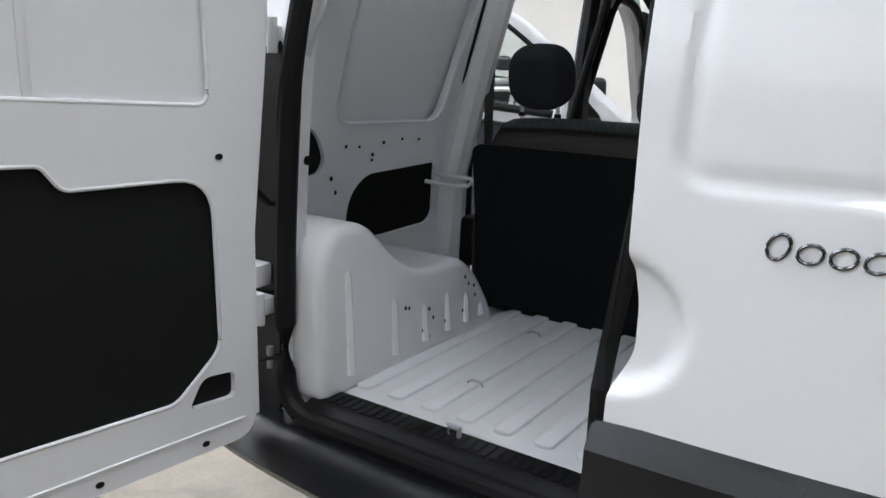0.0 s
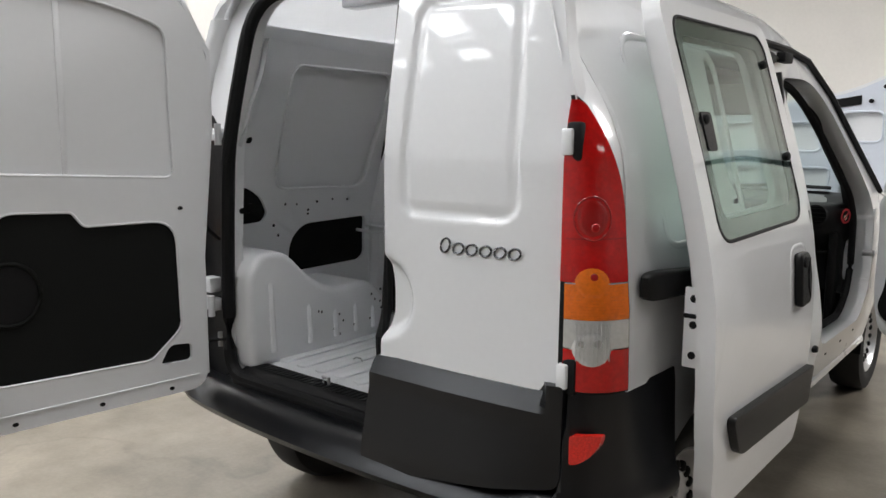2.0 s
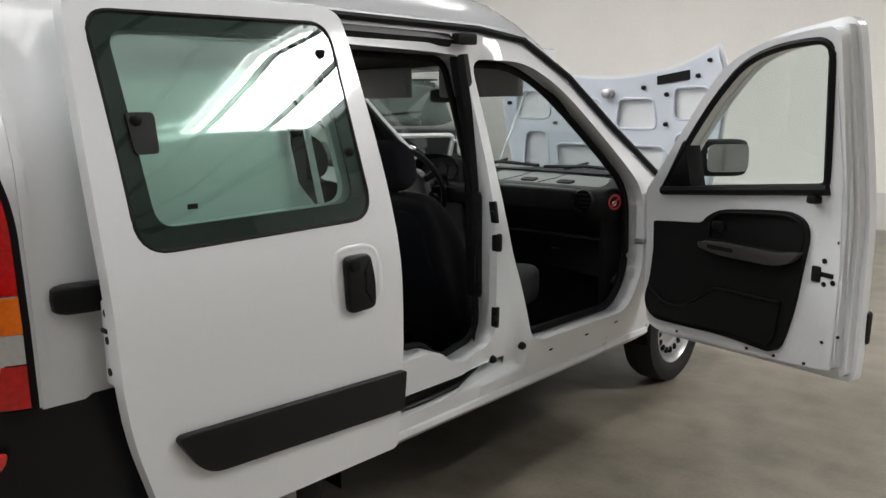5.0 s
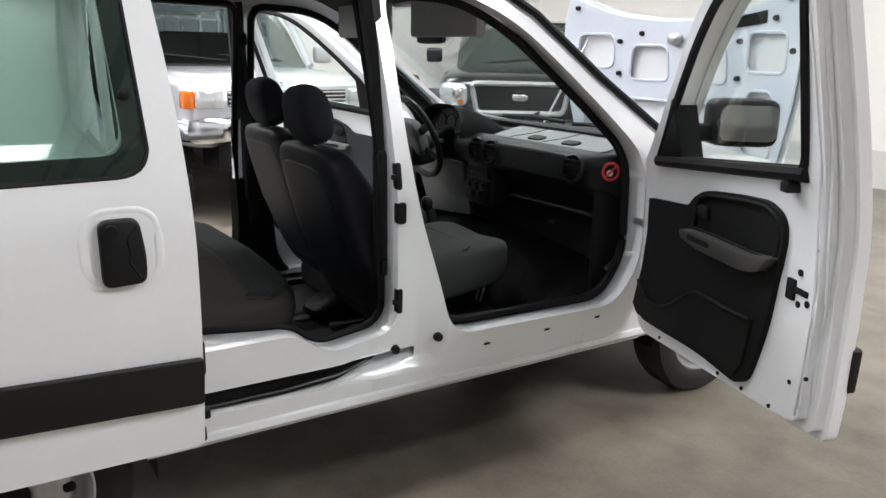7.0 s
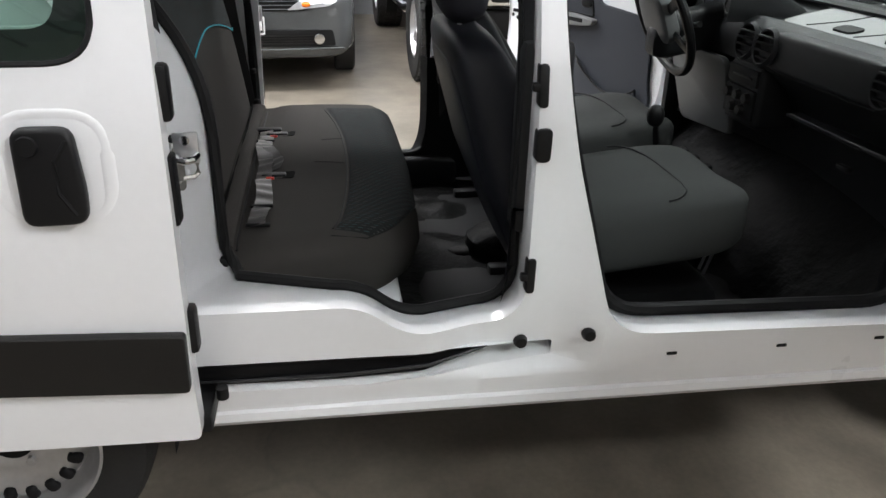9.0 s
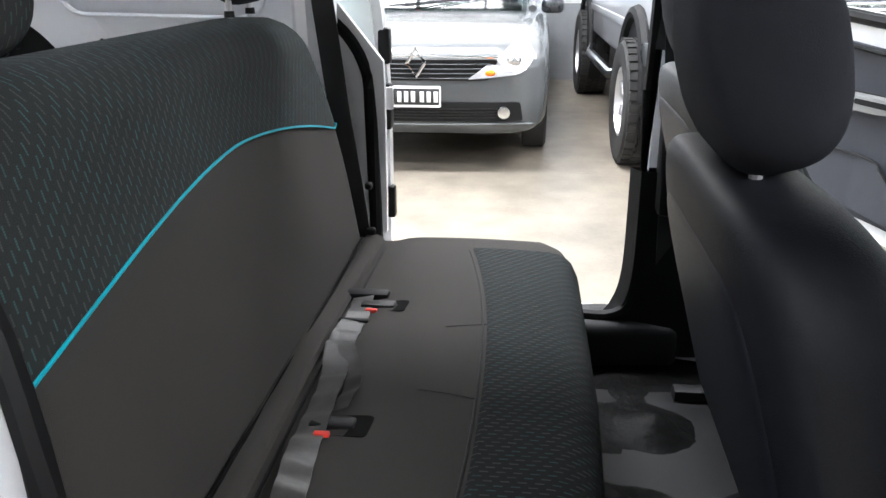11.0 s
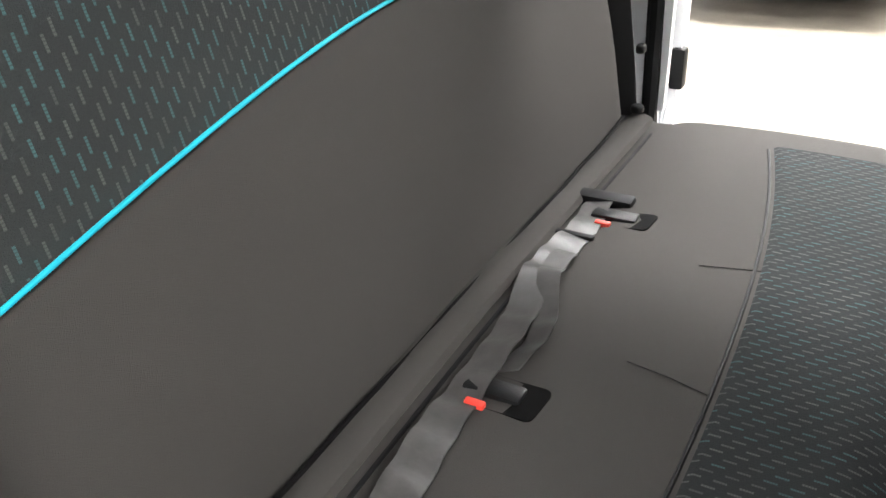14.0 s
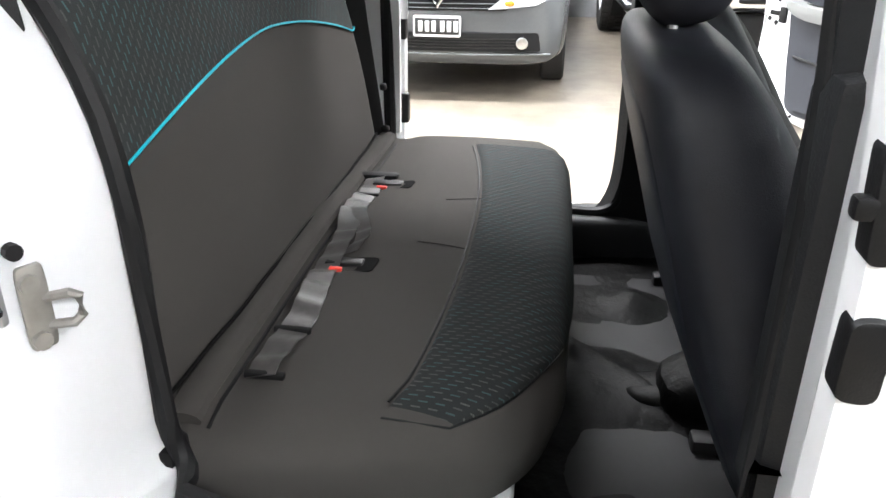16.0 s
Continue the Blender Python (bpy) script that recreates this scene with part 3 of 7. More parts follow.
        part("runner_arm", box(s * 0.735, s * 0.765, 1.075, 1.095, 0.455, 0.508, 0.004), BLACK, p, "black roller arm")
    # cover of the middle runner at the back
    part("runner_cover", superq(0.022, 0.12, 0.036, 0.4, 0.6, 24, 10, lambda q: Vector((s * (half(1.0, 0.36) + 0.012 + 0.22 * (q.y + 0.12)) + q.x, 0.365 + q.y, 1.025 + q.z * (1 - 1.2 * (q.y + 0.12))))), BLACK, p, "black runner end cover")
    part("middle_runner", tube([side(s)(u, 1.0, -0.004) for u in (0.36, 0.6, 0.85, 1.04)], 0.022, seg=8, flat=0.8), BLACK, p)
    # pressed panel behind the sliding door
    ring = rounded([(0.43, 1.09), (1.0, 1.09), (1.0, 1.6), (0.40, 1.6)], 0.07, 6)
    part("pressed_bead", tube([side(s)(u, v, 0.003) for u, v in ring], 0.012, True, 8, 0.5, up=(1, 0, 0)), WHITE, p)
    return p


body_side(1, "white body side with two door openings")
body_side(-1, "white body side with two door openings")


# rear corners, roof, rear frame
def corner_pt(s, z, t, off=0.0):
    xe, ye, xi = half(z, 0.24), 0.24, 0.717 - 0.32 * max(0.0, z - 1.43)
    yi = rear_y(xi, z) + 0.005
    c = Vector((xe - 0.012, yi + 0.005))
    q = Vector((xe, ye)) * (1 - t) ** 2 + c * 2 * t * (1 - t) + Vector((xi, yi)) * t * t
    dq = (c - Vector((xe, ye))) * (1 - t) + (Vector((xi, yi)) - c) * t
    q = q + Vector((-dq.y, dq.x)).normalized() * off
    return Vector((s * q.x, q.y, z))


def corner(s):
    bm, layers = bmesh.new(), []
    for off in (0.0, -0.012):
        layers.append([[bm.verts.new(corner_pt(s, 0.795 + 0.925 * j / 24, k / 24, off)) for k in range(25)] for j in range(25)])
    for rows in layers:
        for a, b in zip(rows, rows[1:]):
            for k in range(24):
                bm.faces.new((a[k], a[k + 1], b[k + 1], b[k]))
    return bm


def lamp_piece(s, z0, z1, off, t0=0.02, t1=0.98, top=None, nz=24, nt=16):
    """A patch of lens over the rear corner between two heights; top rounds its upper end."""
    bm = bmesh.new()
    rows = []
    for j in range(nz + 1):
        z = z0 + (z1 - z0) * j / nz
        a = t0
        if top:
            a = t0 + (t1 - t0) * 0.86 * (1 - math.sqrt(max(0.0, 1 - max(0.0, (z - top) / (z1 - top)) ** 2)))
        rows.append([bm.verts.new(corner_pt(s, z, a + (t1 - a) * k / nt, off)) for k in range(nt + 1)] + [bm.verts.new(corner_pt(s, z, a + (t1 - a) * k / nt, off - 0.012)) for k in range(nt, -1, -1)])
    n = len(rows[0])
    for p, q in zip(rows, rows[1:]):
        for k in range(n):
            bm.faces.new((p[k], p[(k + 1) % n], q[(k + 1) % n], q[k]))
    bm.faces.new(rows[0])
    bm.faces.new(rows[-1])
    return bm


def lens_disc(s, zc, tc, rz, rt, off, n=28, m_=5):
    """A round patch lying on the lens, rz high and rt wide along the corner's curve."""
    bm, rings = bmesh.new(), []
    for j in range(1, m_ + 1):
        k = j / m_
        rings.append([bm.verts.new(corner_pt(s, zc + rz * k * math.sin(a), tc + rt * k * math.cos(a), off - 0.004 * (k == 1))) for a in [math.tau * i / n for i in range(n)]])
    c = bm.verts.new(corner_pt(s, zc, tc, off))
    for i in range(n):
        bm.faces.new((c, rings[0][i], rings[0][(i + 1) % n]))
    for p, q in zip(rings, rings[1:]):
        for i in range(n):
            bm.faces.new((p[i], p[(i + 1) % n], q[(i + 1) % n], q[i]))
    return bm


def tail_lamp(s):
    base = part("tail_lamp", lamp_piece(s, 0.797, 1.443, 0.010, 0.14, 1.05, 1.15, 40), RUBBER, van, "tall red tail lamp with amber and clear bands")
    part("red_lens", lamp_piece(s, 1.047, 1.433, 0.022, 0.21, 1.02, 1.15, 40), RED, base)
    part("amber_lens", lamp_piece(s, 0.966, 1.044, 0.022, 0.21, 0.965), AMBER, base)
    part("clear_lens", lamp_piece(s, 0.902, 0.963, 0.022, 0.21, 0.965), CLEAR, base)
    part("lower_red_lens", lamp_piece(s, 0.806, 0.899, 0.022, 0.21, 0.965), RED, base)
    part("seam", lamp_piece(s, 1.139, 1.1425, 0.0228, 0.22, 0.96), RED_DARK, base)
    part("red_chamber", lens_disc(s, 1.185, 0.645, 0.046, 0.22, 0.0228), RED_DARK, base)
    part("amber_chamber", lens_disc(s, 1.046, 0.65, 0.038, 0.23, 0.0234), AMBER, base)
    part("clear_chamber", lens_disc(s, 0.902, 0.65, 0.044, 0.25, 0.0234), CLEAR, base)
    part("chamber_rim", tube([corner_pt(s, 1.185 + 0.047 * math.sin(a), 0.645 + 0.225 * math.cos(a), 0.0232) for a in [math.tau * k / 30 for k in range(30)]], 0.0016, True, 6), RED_DARK, base)
    for z in [0.972 + 0.0068 * k for k in range(10)]:
        part("amber_rib", lamp_piece(s, z, z + 0.0028, 0.0228, 0.26, 0.94, None, 1), AMBER, base)
    for k in range(9):
        t = 0.46 + 0.045 * k
        part("clear_rib", tube([corner_pt(s, z, t, 0.0236) for z in (0.958, 0.93, 0.90, 0.876 - 0.010 * (1 - abs(k - 4) / 4))], 0.0016, seg=5), CLEAR, base)
    for z in (1.0445, 0.9642):
        part("pale_edge", lamp_piece(s, z - 0.0012, z + 0.0012, 0.0230, 0.22, 0.96, None, 1), CLEAR, base)
    for z, t, r, m_ in ((1.165, 0.61, 0.012, RED), (1.060, 0.63, 0.011, RED_DARK), (0.915, 0.58, 0.012, STEEL), (0.913, 0.76, 0.010, STEEL)):
        part("bulb", lens_disc(s, z, t, r, r * 5.5, 0.0242, 16, 3), m_, base)
    return base


for s in (1, -1):
    part("rear_corner", corner(s), WHITE, van)
    tail_lamp(s)

roof_bm = bmesh.new()
rows = []
YS = [0.16, 0.20, 0.28, 0.45, 0.8, 1.2, 1.6, 1.85, 2.05, 2.2, 2.32, 2.42]
for y in YS:
    row = []
    for k in range(33):
        t = math.sin((-1 + k / 16) * math.pi / 2)
        edge_z = 1.72 - max(0, y - 1.9) ** 2 * 0.55
        w = half(1.72, y) - 0.015 * (y < 0.2) - max(0, y - 2.0) * 0.01
        z = edge_z + (0.105 + 0.05 * ease((y - 0.16) / 0.4) - 0.05 * ease((y - 1.7) / 0.7)) * (1 - abs(t) ** 8)
        row.append(roof_bm.verts.new((t * w, y, z)))
    rows.append(row)
for a, b in zip(rows, rows[1:]):
    for k in range(32):
        roof_bm.faces.new((a[k], a[k + 1], b[k + 1], b[k]))
bmesh.ops.solidify(roof_bm, geom=roof_bm.faces[:], thickness=0.012)
part("roof", roof_bm, WHITE, van)
part("headliner", sheet(rounded([(-0.60, 0.98), (0.60, 0.98), (0.60, 2.30), (-0.60, 2.30)], 0.05), [], lambda u, v, d: (u, v, 1.68 + 0.06 * (1 - (u / 0.62) ** 2) - max(0, v - 1.8) ** 2 * 0.55 + d), 0.015, steps(-0.6, 0.6, 8), steps(0.98, 2.3, 10)), mat("headliner_cloth", (0.05, 0.05, 0.052), 0.9, vary=0.1), van, "dark grey roof lining")

# rear opening: frame with seal, header above
OPEN = rounded([(-0.55, 0.572), (0.55, 0.572), (0.545, 0.95), (0.515, 1.33), (0.45, 1.775), (0.0, 1.792), (-0.45, 1.775), (-0.515, 1.33), (-0.545, 0.95)], [0.09, 0.09, 0.4, 0.4, 0.14, 0.5, 0.14, 0.4, 0.4], 6)
frame_outer = [(-0.70, 0.48), (0.70, 0.48), (0.69, 1.3), (0.63, 1.715), (0.56, 1.785), (0.45, 1.808), (0.0, 1.822), (-0.45, 1.808), (-0.56, 1.785), (-0.63, 1.715), (-0.69, 1.3)]
rear_frame = part("rear_frame", sheet(frame_outer, [OPEN], lambda u, v, d: (u, rear_y(u, v) + 0.045 + d, v), 0.05, steps(-0.7, 0.7, 8), ZCUT), WHITE_IN, van, "white rear door frame")
part("door_seal", tube([(u, rear_y(u, v) + 0.035, v) for u, v in OPEN], 0.022, True, 10), RUBBER, rear_frame, "black rubber door seal")
part("header", sheet(rounded([(-0.64, 1.705), (0.64, 1.705), (0.62, 1.727), (-0.62, 1.727)], 0.008), [], lambda u, v, d: (u, 0.165 + d, v + 0.100 * (1 - (abs(u) / 0.645) ** 8)), 0.04, steps(-0.63, 0.63, 30)), WHITE, van)
for z, y0, x0 in ((1.359, 0.125, -0.60), (0.807, 0.085, -0.61)):
    hs = part("hinge_strap", box(x0 - 0.075, x0 + 0.038, y0, y0 + 0.045, z - 0.020, z + 0.020, 0.008), WHITE_IN, rear_frame, "white steel door hinge")
    part("hinge_pin", tube([(x0 + 0.035, y0 - 0.004, z - 0.034), (x0 + 0.035, y0 - 0.004, z + 0.034)], 0.011, seg=10), WHITE_IN, hs)
part("hinge_box", box(-0.645, -0.592, 0.09, 0.135, 0.845, 0.895, 0.006), WHITE_IN, rear_frame)
cs = part("check_strap", tube([(-0.565, 0.135, 0.689), (-0.583, 0.115, 0.689), (-0.60, 0.07, 0.690), (-0.598, 0.02, 0.690)], 0.011, seg=8, flat=0.5), RUBBER, rear_frame, "black door check strap")
part("strap_pin", tube([(-0.583, 0.115, 0.665), (-0.583, 0.115, 0.713)], 0.008, seg=8), STEEL, cs)
# black sheet over the frame, standing in for the shaded hinge cavity
part("hinge_shade", sheet(rounded([(-0.70, 0.56), (-0.572, 0.56), (-0.568, 1.20), (-0.548, 1.33), (-0.57, 1.36), (-0.64, 1.42), (-0.70, 1.43)], 0.012, 3), [], lambda u, v, d: (u, rear_y(u, v) + 0.039 + d, v), 0.006, steps(-0.69, -0.58, 4), ZCUT), BLACK, rear_frame, "black sheet added for the shaded hinge cavity")

# bumper: a black wraparound
def bumper_path(inset):
    pts = [(-0.855, 0.44), (-0.848, 0.33), (-0.822, 0.19), (-0.757, 0.085), (-0.60, 0.04), (-0.3, 0.012), (0, 0.005)]
    pts = pts + [(-x, y) for x, y in reversed(pts[:-1])]
    return [(x * (1 - inset), y + inset * 0.6) for x, y in pts]


def bumper_top(x, y):
    """The height of the bumper's upper edge: high at the corners, low under the doors."""
    smooth = lambda t: max(0.0, min(1.0, t)) ** 2 * (3 - 2 * max(0.0, min(1.0, t)))
    low = 0.560
    return low + (0.80 - low) * smooth((abs(x) - 0.728) / 0.022)


def bumper():
    prof = [(0.018, 0.80), (0.014, 0.77), (0.012, 0.72), (0.010, 0.67), (0.007, 0.62), (0.004, 0.575), (0.0, 0.555), (-0.008, 0.538), (-0.012, 0.518), (-0.010, 0.496), (0.002, 0.474), (0.035, 0.456), (0.10, 0.448)]
    path = [Vector(p) for p in rounded_open(bumper_path(0.0), 14)]
    bm, rings = bmesh.new(), []
    for i, p in enumerate(path):
        t = (path[min(i + 1, len(path) - 1)] - path[max(i - 1, 0)]).normalized()
        nrm = Vector((-t.y, t.x))
        zt = bumper_top(p.x, p.y)
        ring = []
        for inn, z in [(0.018 + (0.09 if zt < 0.7 else 0.03), 0.81)] + prof:
            over = max(0.0, z - zt)
            mid = max(0.0, min(1.0, (0.70 - abs(p.x)) / 0.10))
            q = p + nrm * (inn + min(over, 0.02) * 0.3 + mid * 0.85 * max(0.0, min(z, zt) - 0.500))
            ring.append(bm.verts.new((q.x, q.y, min(z, zt - 0.0006 * over))))
        rings.append(ring)
    for a, b in zip(rings, rings[1:]):
        for k in range(len(prof)):
            bm.faces.new((a[k], a[k + 1], b[k + 1], b[k]))
    return bm


def rounded_open(pts, n):
    out = []
    for i in range(len(pts) - 1):
        p0, p1, p2, p3 = (Vector(pts[max(0, min(len(pts) - 1, i + k))]) for k in (-1, 0, 1, 2))
        for k in range(n):
            t = k / n
            out.append(tuple(0.5 * ((2 * p1) + (p2 - p0) * t + (2 * p0 - 5 * p1 + 4 * p2 - p3) * t * t + (3 * p1 - p0 - 3 * p2 + p3) * t ** 3)))
    return out + [tuple(pts[-1])]


bump = part("rear_bumper", bumper(), TRIM, van, "black grained plastic rear bumper")
part("step_plate", sheet(rounded([(-0.51, 0.098), (0.51, 0.098), (0.50, 0.215), (-0.487, 0.215)], 0.02, 3), [], lambda u, v, d: (u, v, 0.572 + 0.034 * ease((v - 0.10) / 0.06) - d), 0.014, (), (0.11, 0.12, 0.13, 0.14, 0.15, 0.16)), BLACK, van, "black ribbed loading sill plate")
sill_bm = bmesh.new()
for k in range(46):
    x = -0.47 + 0.95 * k / 45
    box(x - 0.006, x + 0.006, 0.158, 0.208, 0.605, 0.6082, 0.0, 1, sill_bm)
part("sill_ribs", sill_bm, BLACK, van)
part("door_striker", tube([(-0.17, 0.195, 0.600), (-0.17, 0.195, 0.625), (-0.145, 0.195, 0.625), (-0.145, 0.195, 0.600)], 0.006), STEEL, van)
part("sill_latch", box(0.13, 0.20, 0.09, 0.14, 0.560, 0.615, 0.01), BLACK, van)
for s in (1, -1):
    refl = rounded([(0.724, 0.645), (0.742, 0.648), (0.763, 0.664), (0.777, 0.690), (0.780, 0.712), (0.724, 0.712)], [0.006, 0.02, 0.03, 0.02, 0.006, 0.006], 4)
    part("reflector", sheet(refl, [], lambda u, v, d: (s * (u + 0.032), 0.070 + max(0, u - 0.70) ** 1.5 * 2.2 + d, v), 0.02, steps(0.72, 0.8, 5)), REFLEX, bump, "red bumper reflector")


# rear doors
def pressed(u, v):
    """How far the right door's skin is pressed in: a tall panel above, a round dish for the latch."""
    w = 0.180 - 0.018 * (v - 1.14) / 0.5
    qx, qz = abs(u - 0.431) - w + 0.06, abs(v - 1.425) - 0.268 + 0.06
    d = math.hypot(max(qx, 0), max(qz, 0)) + min(max(qx, qz), 0) - 0.06
    panel = 0.008 * ease(-d / 0.013) - 0.004 * ease((-d - 0.024) / 0.010)
    r = math.hypot((u - 0.185) / 1.05, v - 0.945)
    dish = 0.024 * ease((0.118 - r) / 0.035)
    return panel + dish


# the right door, closed, hinged at its outer edge
o = rounded([(0.185, 0.50), (0.731, 0.58), (0.731, 0.84), (0.727, 1.25), (0.727, 1.43), (0.692, 1.55), (0.668, 1.68), (0.61, 1.765), (0.47, 1.798), (0.185 + 0.025, 1.803), (0.185 + 0.02, 1.35), (0.185 + 0.02, 1.05), (0.185 + 0.035, 0.98), (0.185 + 0.035, 0.90), (0.185 + 0.005, 0.84)], 0.02, 3)
fn = lambda u, v, d: (u, rear_y(u, v) - 0.003 + d + pressed(u, v), v)
rdoor = part("rear_door", sheet(o, [], fn, 0.045, steps(0.17, 0.73, 62), [0.82 + 0.011 * k for k in range(88)]), WHITE, van, "closed white right rear door")
part("lower_trim", sheet(rounded([(0.172, 0.495), (0.72, 0.575), (0.732, 0.60), (0.735, 0.815), (0.172, 0.786)], [0.02, 0.08, 0.02, 0.012, 0.012], 4), [], lambda u, v, d: (u, rear_y(u, v) - 0.030 + d + 0.030 * max(0.0, min(1.0, (v - 0.745) / 0.05)) * ease((0.700 - u) / 0.03) - 0.034 * max(0.0, min(1.0, (0.71 - v) / 0.16)) * max(0.0, min(1.0, (0.72 - u) / 0.12)), v), 0.024, steps(0.2, 0.64, 8) + [0.665, 0.675, 0.685, 0.695, 0.702], (0.52, 0.55, 0.60, 0.65, 0.69, 0.705, 0.72, 0.735, 0.745, 0.76, 0.775, 0.79)), TRIM, rdoor, "black plastic lower door trim", sharp=14)
for z, dx in ((1.345, 0.016), (0.837, 0.020)):
    part("hinge", box(0.694 + dx, 0.720 + dx, rear_y(0.71, z) - 0.026, rear_y(0.71, z) + 0.01, z - 0.028, z + 0.028, 0.005), WHITE, rdoor)
    part("hinge_notch", box(0.700 + dx, 0.736 + dx, rear_y(0.71, z) - 0.016, rear_y(0.71, z) + 0.01, z - 0.042, z + 0.042, 0.008), RUBBER, rdoor)
part("edge_seal", tube([fn(0.172 + 0.035 * (v > 0.9) * 1.0, v, 0.02) for v in (0.52, 0.7, 0.83, 0.9, 1.1, 1.3, 1.68)], 0.016), RUBBER, rdoor)


badge = rdoor
for k in range(6):
    x0, hh = 0.389 + 0.0385 * k, 0.017 if k == 0 else 0.0125
    w_ = 0.0135 if k == 0 else 0.0150
    loop = [(x0 + 0.016 + w_ * math.cos(a) + 0.22 * hh * math.sin(a), 1.081 + hh + hh * math.sin(a)) for a in [math.tau * j / 22 for j in range(22)]]
    ring = part("badge" if k == 0 else "badge_loop", tube([fn(u, v, -0.003) for u, v in loop], 0.0026, True, 6), DARK_CHROME, badge, "row of small dark chrome loops as a badge" if k == 0 else "")
    badge = ring if k == 0 else badge

# the wide left rear door, swung wide open: w along it from the hinge edge, z up, d through it from its inner face
LDX, LDN = Vector((-0.122, -0.993)), Vector((0.993, -0.122))


def lfn(w, z, d):
    p = Vector((-0.54, 0.003)) + LDX * w - LDN * d
    return (p.x, p.y, z)


LCUT = (0.62, 0.7, 0.8, 0.9, 1.0, 1.1, 1.2, 1.3, 1.4, 1.5, 1.6, 1.7)
lo = rounded([(-0.045, 0.545), (0.87, 0.535), (0.90, 0.9), (0.89, 1.35), (0.83, 1.815), (0.02, 1.80), (-0.085, 1.62), (-0.085, 1.38), (-0.045, 0.98)], [0.06, 0.05, 0.2, 0.2, 0.06, 0.12, 0.1, 0.2, 0.2], 5)
ldoor = part("rear_door", sheet(lo, [], lambda w, z, d: lfn(w, z, 0.045 + d), 0.014, steps(-0.05, 0.88, 8), LCUT), WHITE, van, "open white left rear door, bare inside with a black board")
# inside of the door: rim, window pressing, black board
rim_o = rounded([(-0.03, 0.56), (0.86, 0.55), (0.885, 0.9), (0.875, 1.35), (0.815, 1.80), (0.03, 1.785), (-0.07, 1.61), (-0.07, 1.38), (-0.03, 0.98)], [0.06, 0.05, 0.2, 0.2, 0.06, 0.12, 0.1, 0.2, 0.2], 5)
win_i = rounded([(0.055, 1.228), (0.80, 1.262), (0.78, 1.745), (0.24, 1.722), (0.062, 1.668)], [0.03, 0.05, 0.05, 0.2, 0.04], 6)
board_i = rounded([(0.048, 0.765), (0.089, 0.728), (0.147, 0.678), (0.592, 0.684), (0.545, 1.15), (0.352, 1.142), (0.322, 1.10), (0.055, 1.10)], [0.04, 0.01, 0.02, 0.05, 0.05, 0.012, 0.015, 0.075], 6)
hole_i = rounded([(0.02, 0.656), (0.122, 0.659), (0.09, 0.716), (0.02, 0.71)], [0.015, 0.015, 0.02, 0.015], 4)
part("inner_panel", sheet(rim_o, [win_i, board_i, hole_i], lambda w, z, d: lfn(w, z, d), 0.016, steps(-0.03, 0.86, 8), LCUT), WHITE_IN, ldoor)
part("edge_return", sheet(rounded([(-0.038, 0.60), (-0.026, 0.60), (-0.026, 0.98), (-0.066, 1.38), (-0.066, 1.60), (0.02, 1.775), (0.012, 1.785), (-0.078, 1.61), (-0.078, 1.38), (-0.038, 0.98)], 0.003, 2), [], lambda w, z, d: lfn(w, z, 0.004 + d), 0.044, (), LCUT), WHITE_IN, ldoor)
part("window_pressing", sheet(rounded([(0.045, 1.215), (0.81, 1.25), (0.79, 1.757), (0.235, 1.735), (0.05, 1.68)], [0.04, 0.06, 0.06, 0.2, 0.05], 6), [], lambda w, z, d: lfn(w, z, 0.010 + d), 0.006, steps(0.05, 0.78, 4), LCUT), WHITE_IN, ldoor)
part("window_bead", tube([lfn(w, z, 0.003) for w, z in win_i], 0.0045, True, 8), WHITE_IN, ldoor)
part("stiffener", prism(rounded([(0.350, 1.235), (0.366, 1.237), (0.366, 1.735), (0.350, 1.733)], 0.004, 2), lfn, 0.012, 0.007, 0.002, 2), WHITE_IN, ldoor)
part("black_board", sheet(rounded([(0.04, 0.76), (0.083, 0.72), (0.142, 0.668), (0.602, 0.674), (0.556, 1.16), (0.348, 1.152), (0.316, 1.11), (0.045, 1.11)], 0.03, 5), [], lambda w, z, d: lfn(w, z, 0.009 + d), 0.008, steps(0.05, 0.59, 4), LCUT), CARD, ldoor, "black board lining")
part("board_edge", tube([lfn(w, z, 0.002) for w, z in board_i], 0.004, True, 6), WHITE_IN, ldoor)
part("corner_hole", sheet(rounded([(0.012, 0.648), (0.13, 0.651), (0.095, 0.724), (0.012, 0.718)], 0.015, 4), [], lambda w, z, d: lfn(w, z, 0.014 + d), 0.006), RUBBER, ldoor, "black cavity")
hw = part("handle_well", tube([lfn(0.52 + 0.078 * math.cos(a), 0.93 + 0.085 * math.sin(a), 0.006) for a in [math.tau * k / 28 for k in range(28)]], 0.006, True, 8), CARD, ldoor, "round handle recess in the board")
part("handle_dish", prism([(0.52 + 0.07 * math.cos(a), 0.93 + 0.077 * math.sin(a)) for a in [math.tau * k / 28 for k in range(28)]], lfn, 0.0085, 0.0055), RUBBER, hw)
for w, z in ((0.09, 0.578), (0.53, 0.575), (0.30, 0.577), (0.039, 1.136)):
    part("drain_plug", prism([(w + 0.008 * math.cos(a), z + 0.006 * math.sin(a)) for a in [math.tau * k / 10 for k in range(10)]], lfn, 0.002, -0.002), RUBBER, ldoor)
part("latch_knob", prism(rounded([(0.575, 0.585), (0.605, 0.585), (0.605, 0.655), (0.575, 0.655)], 0.01, 3), lfn, 0.002, -0.03, 0.006), RUBBER, ldoor, "black latch knob")
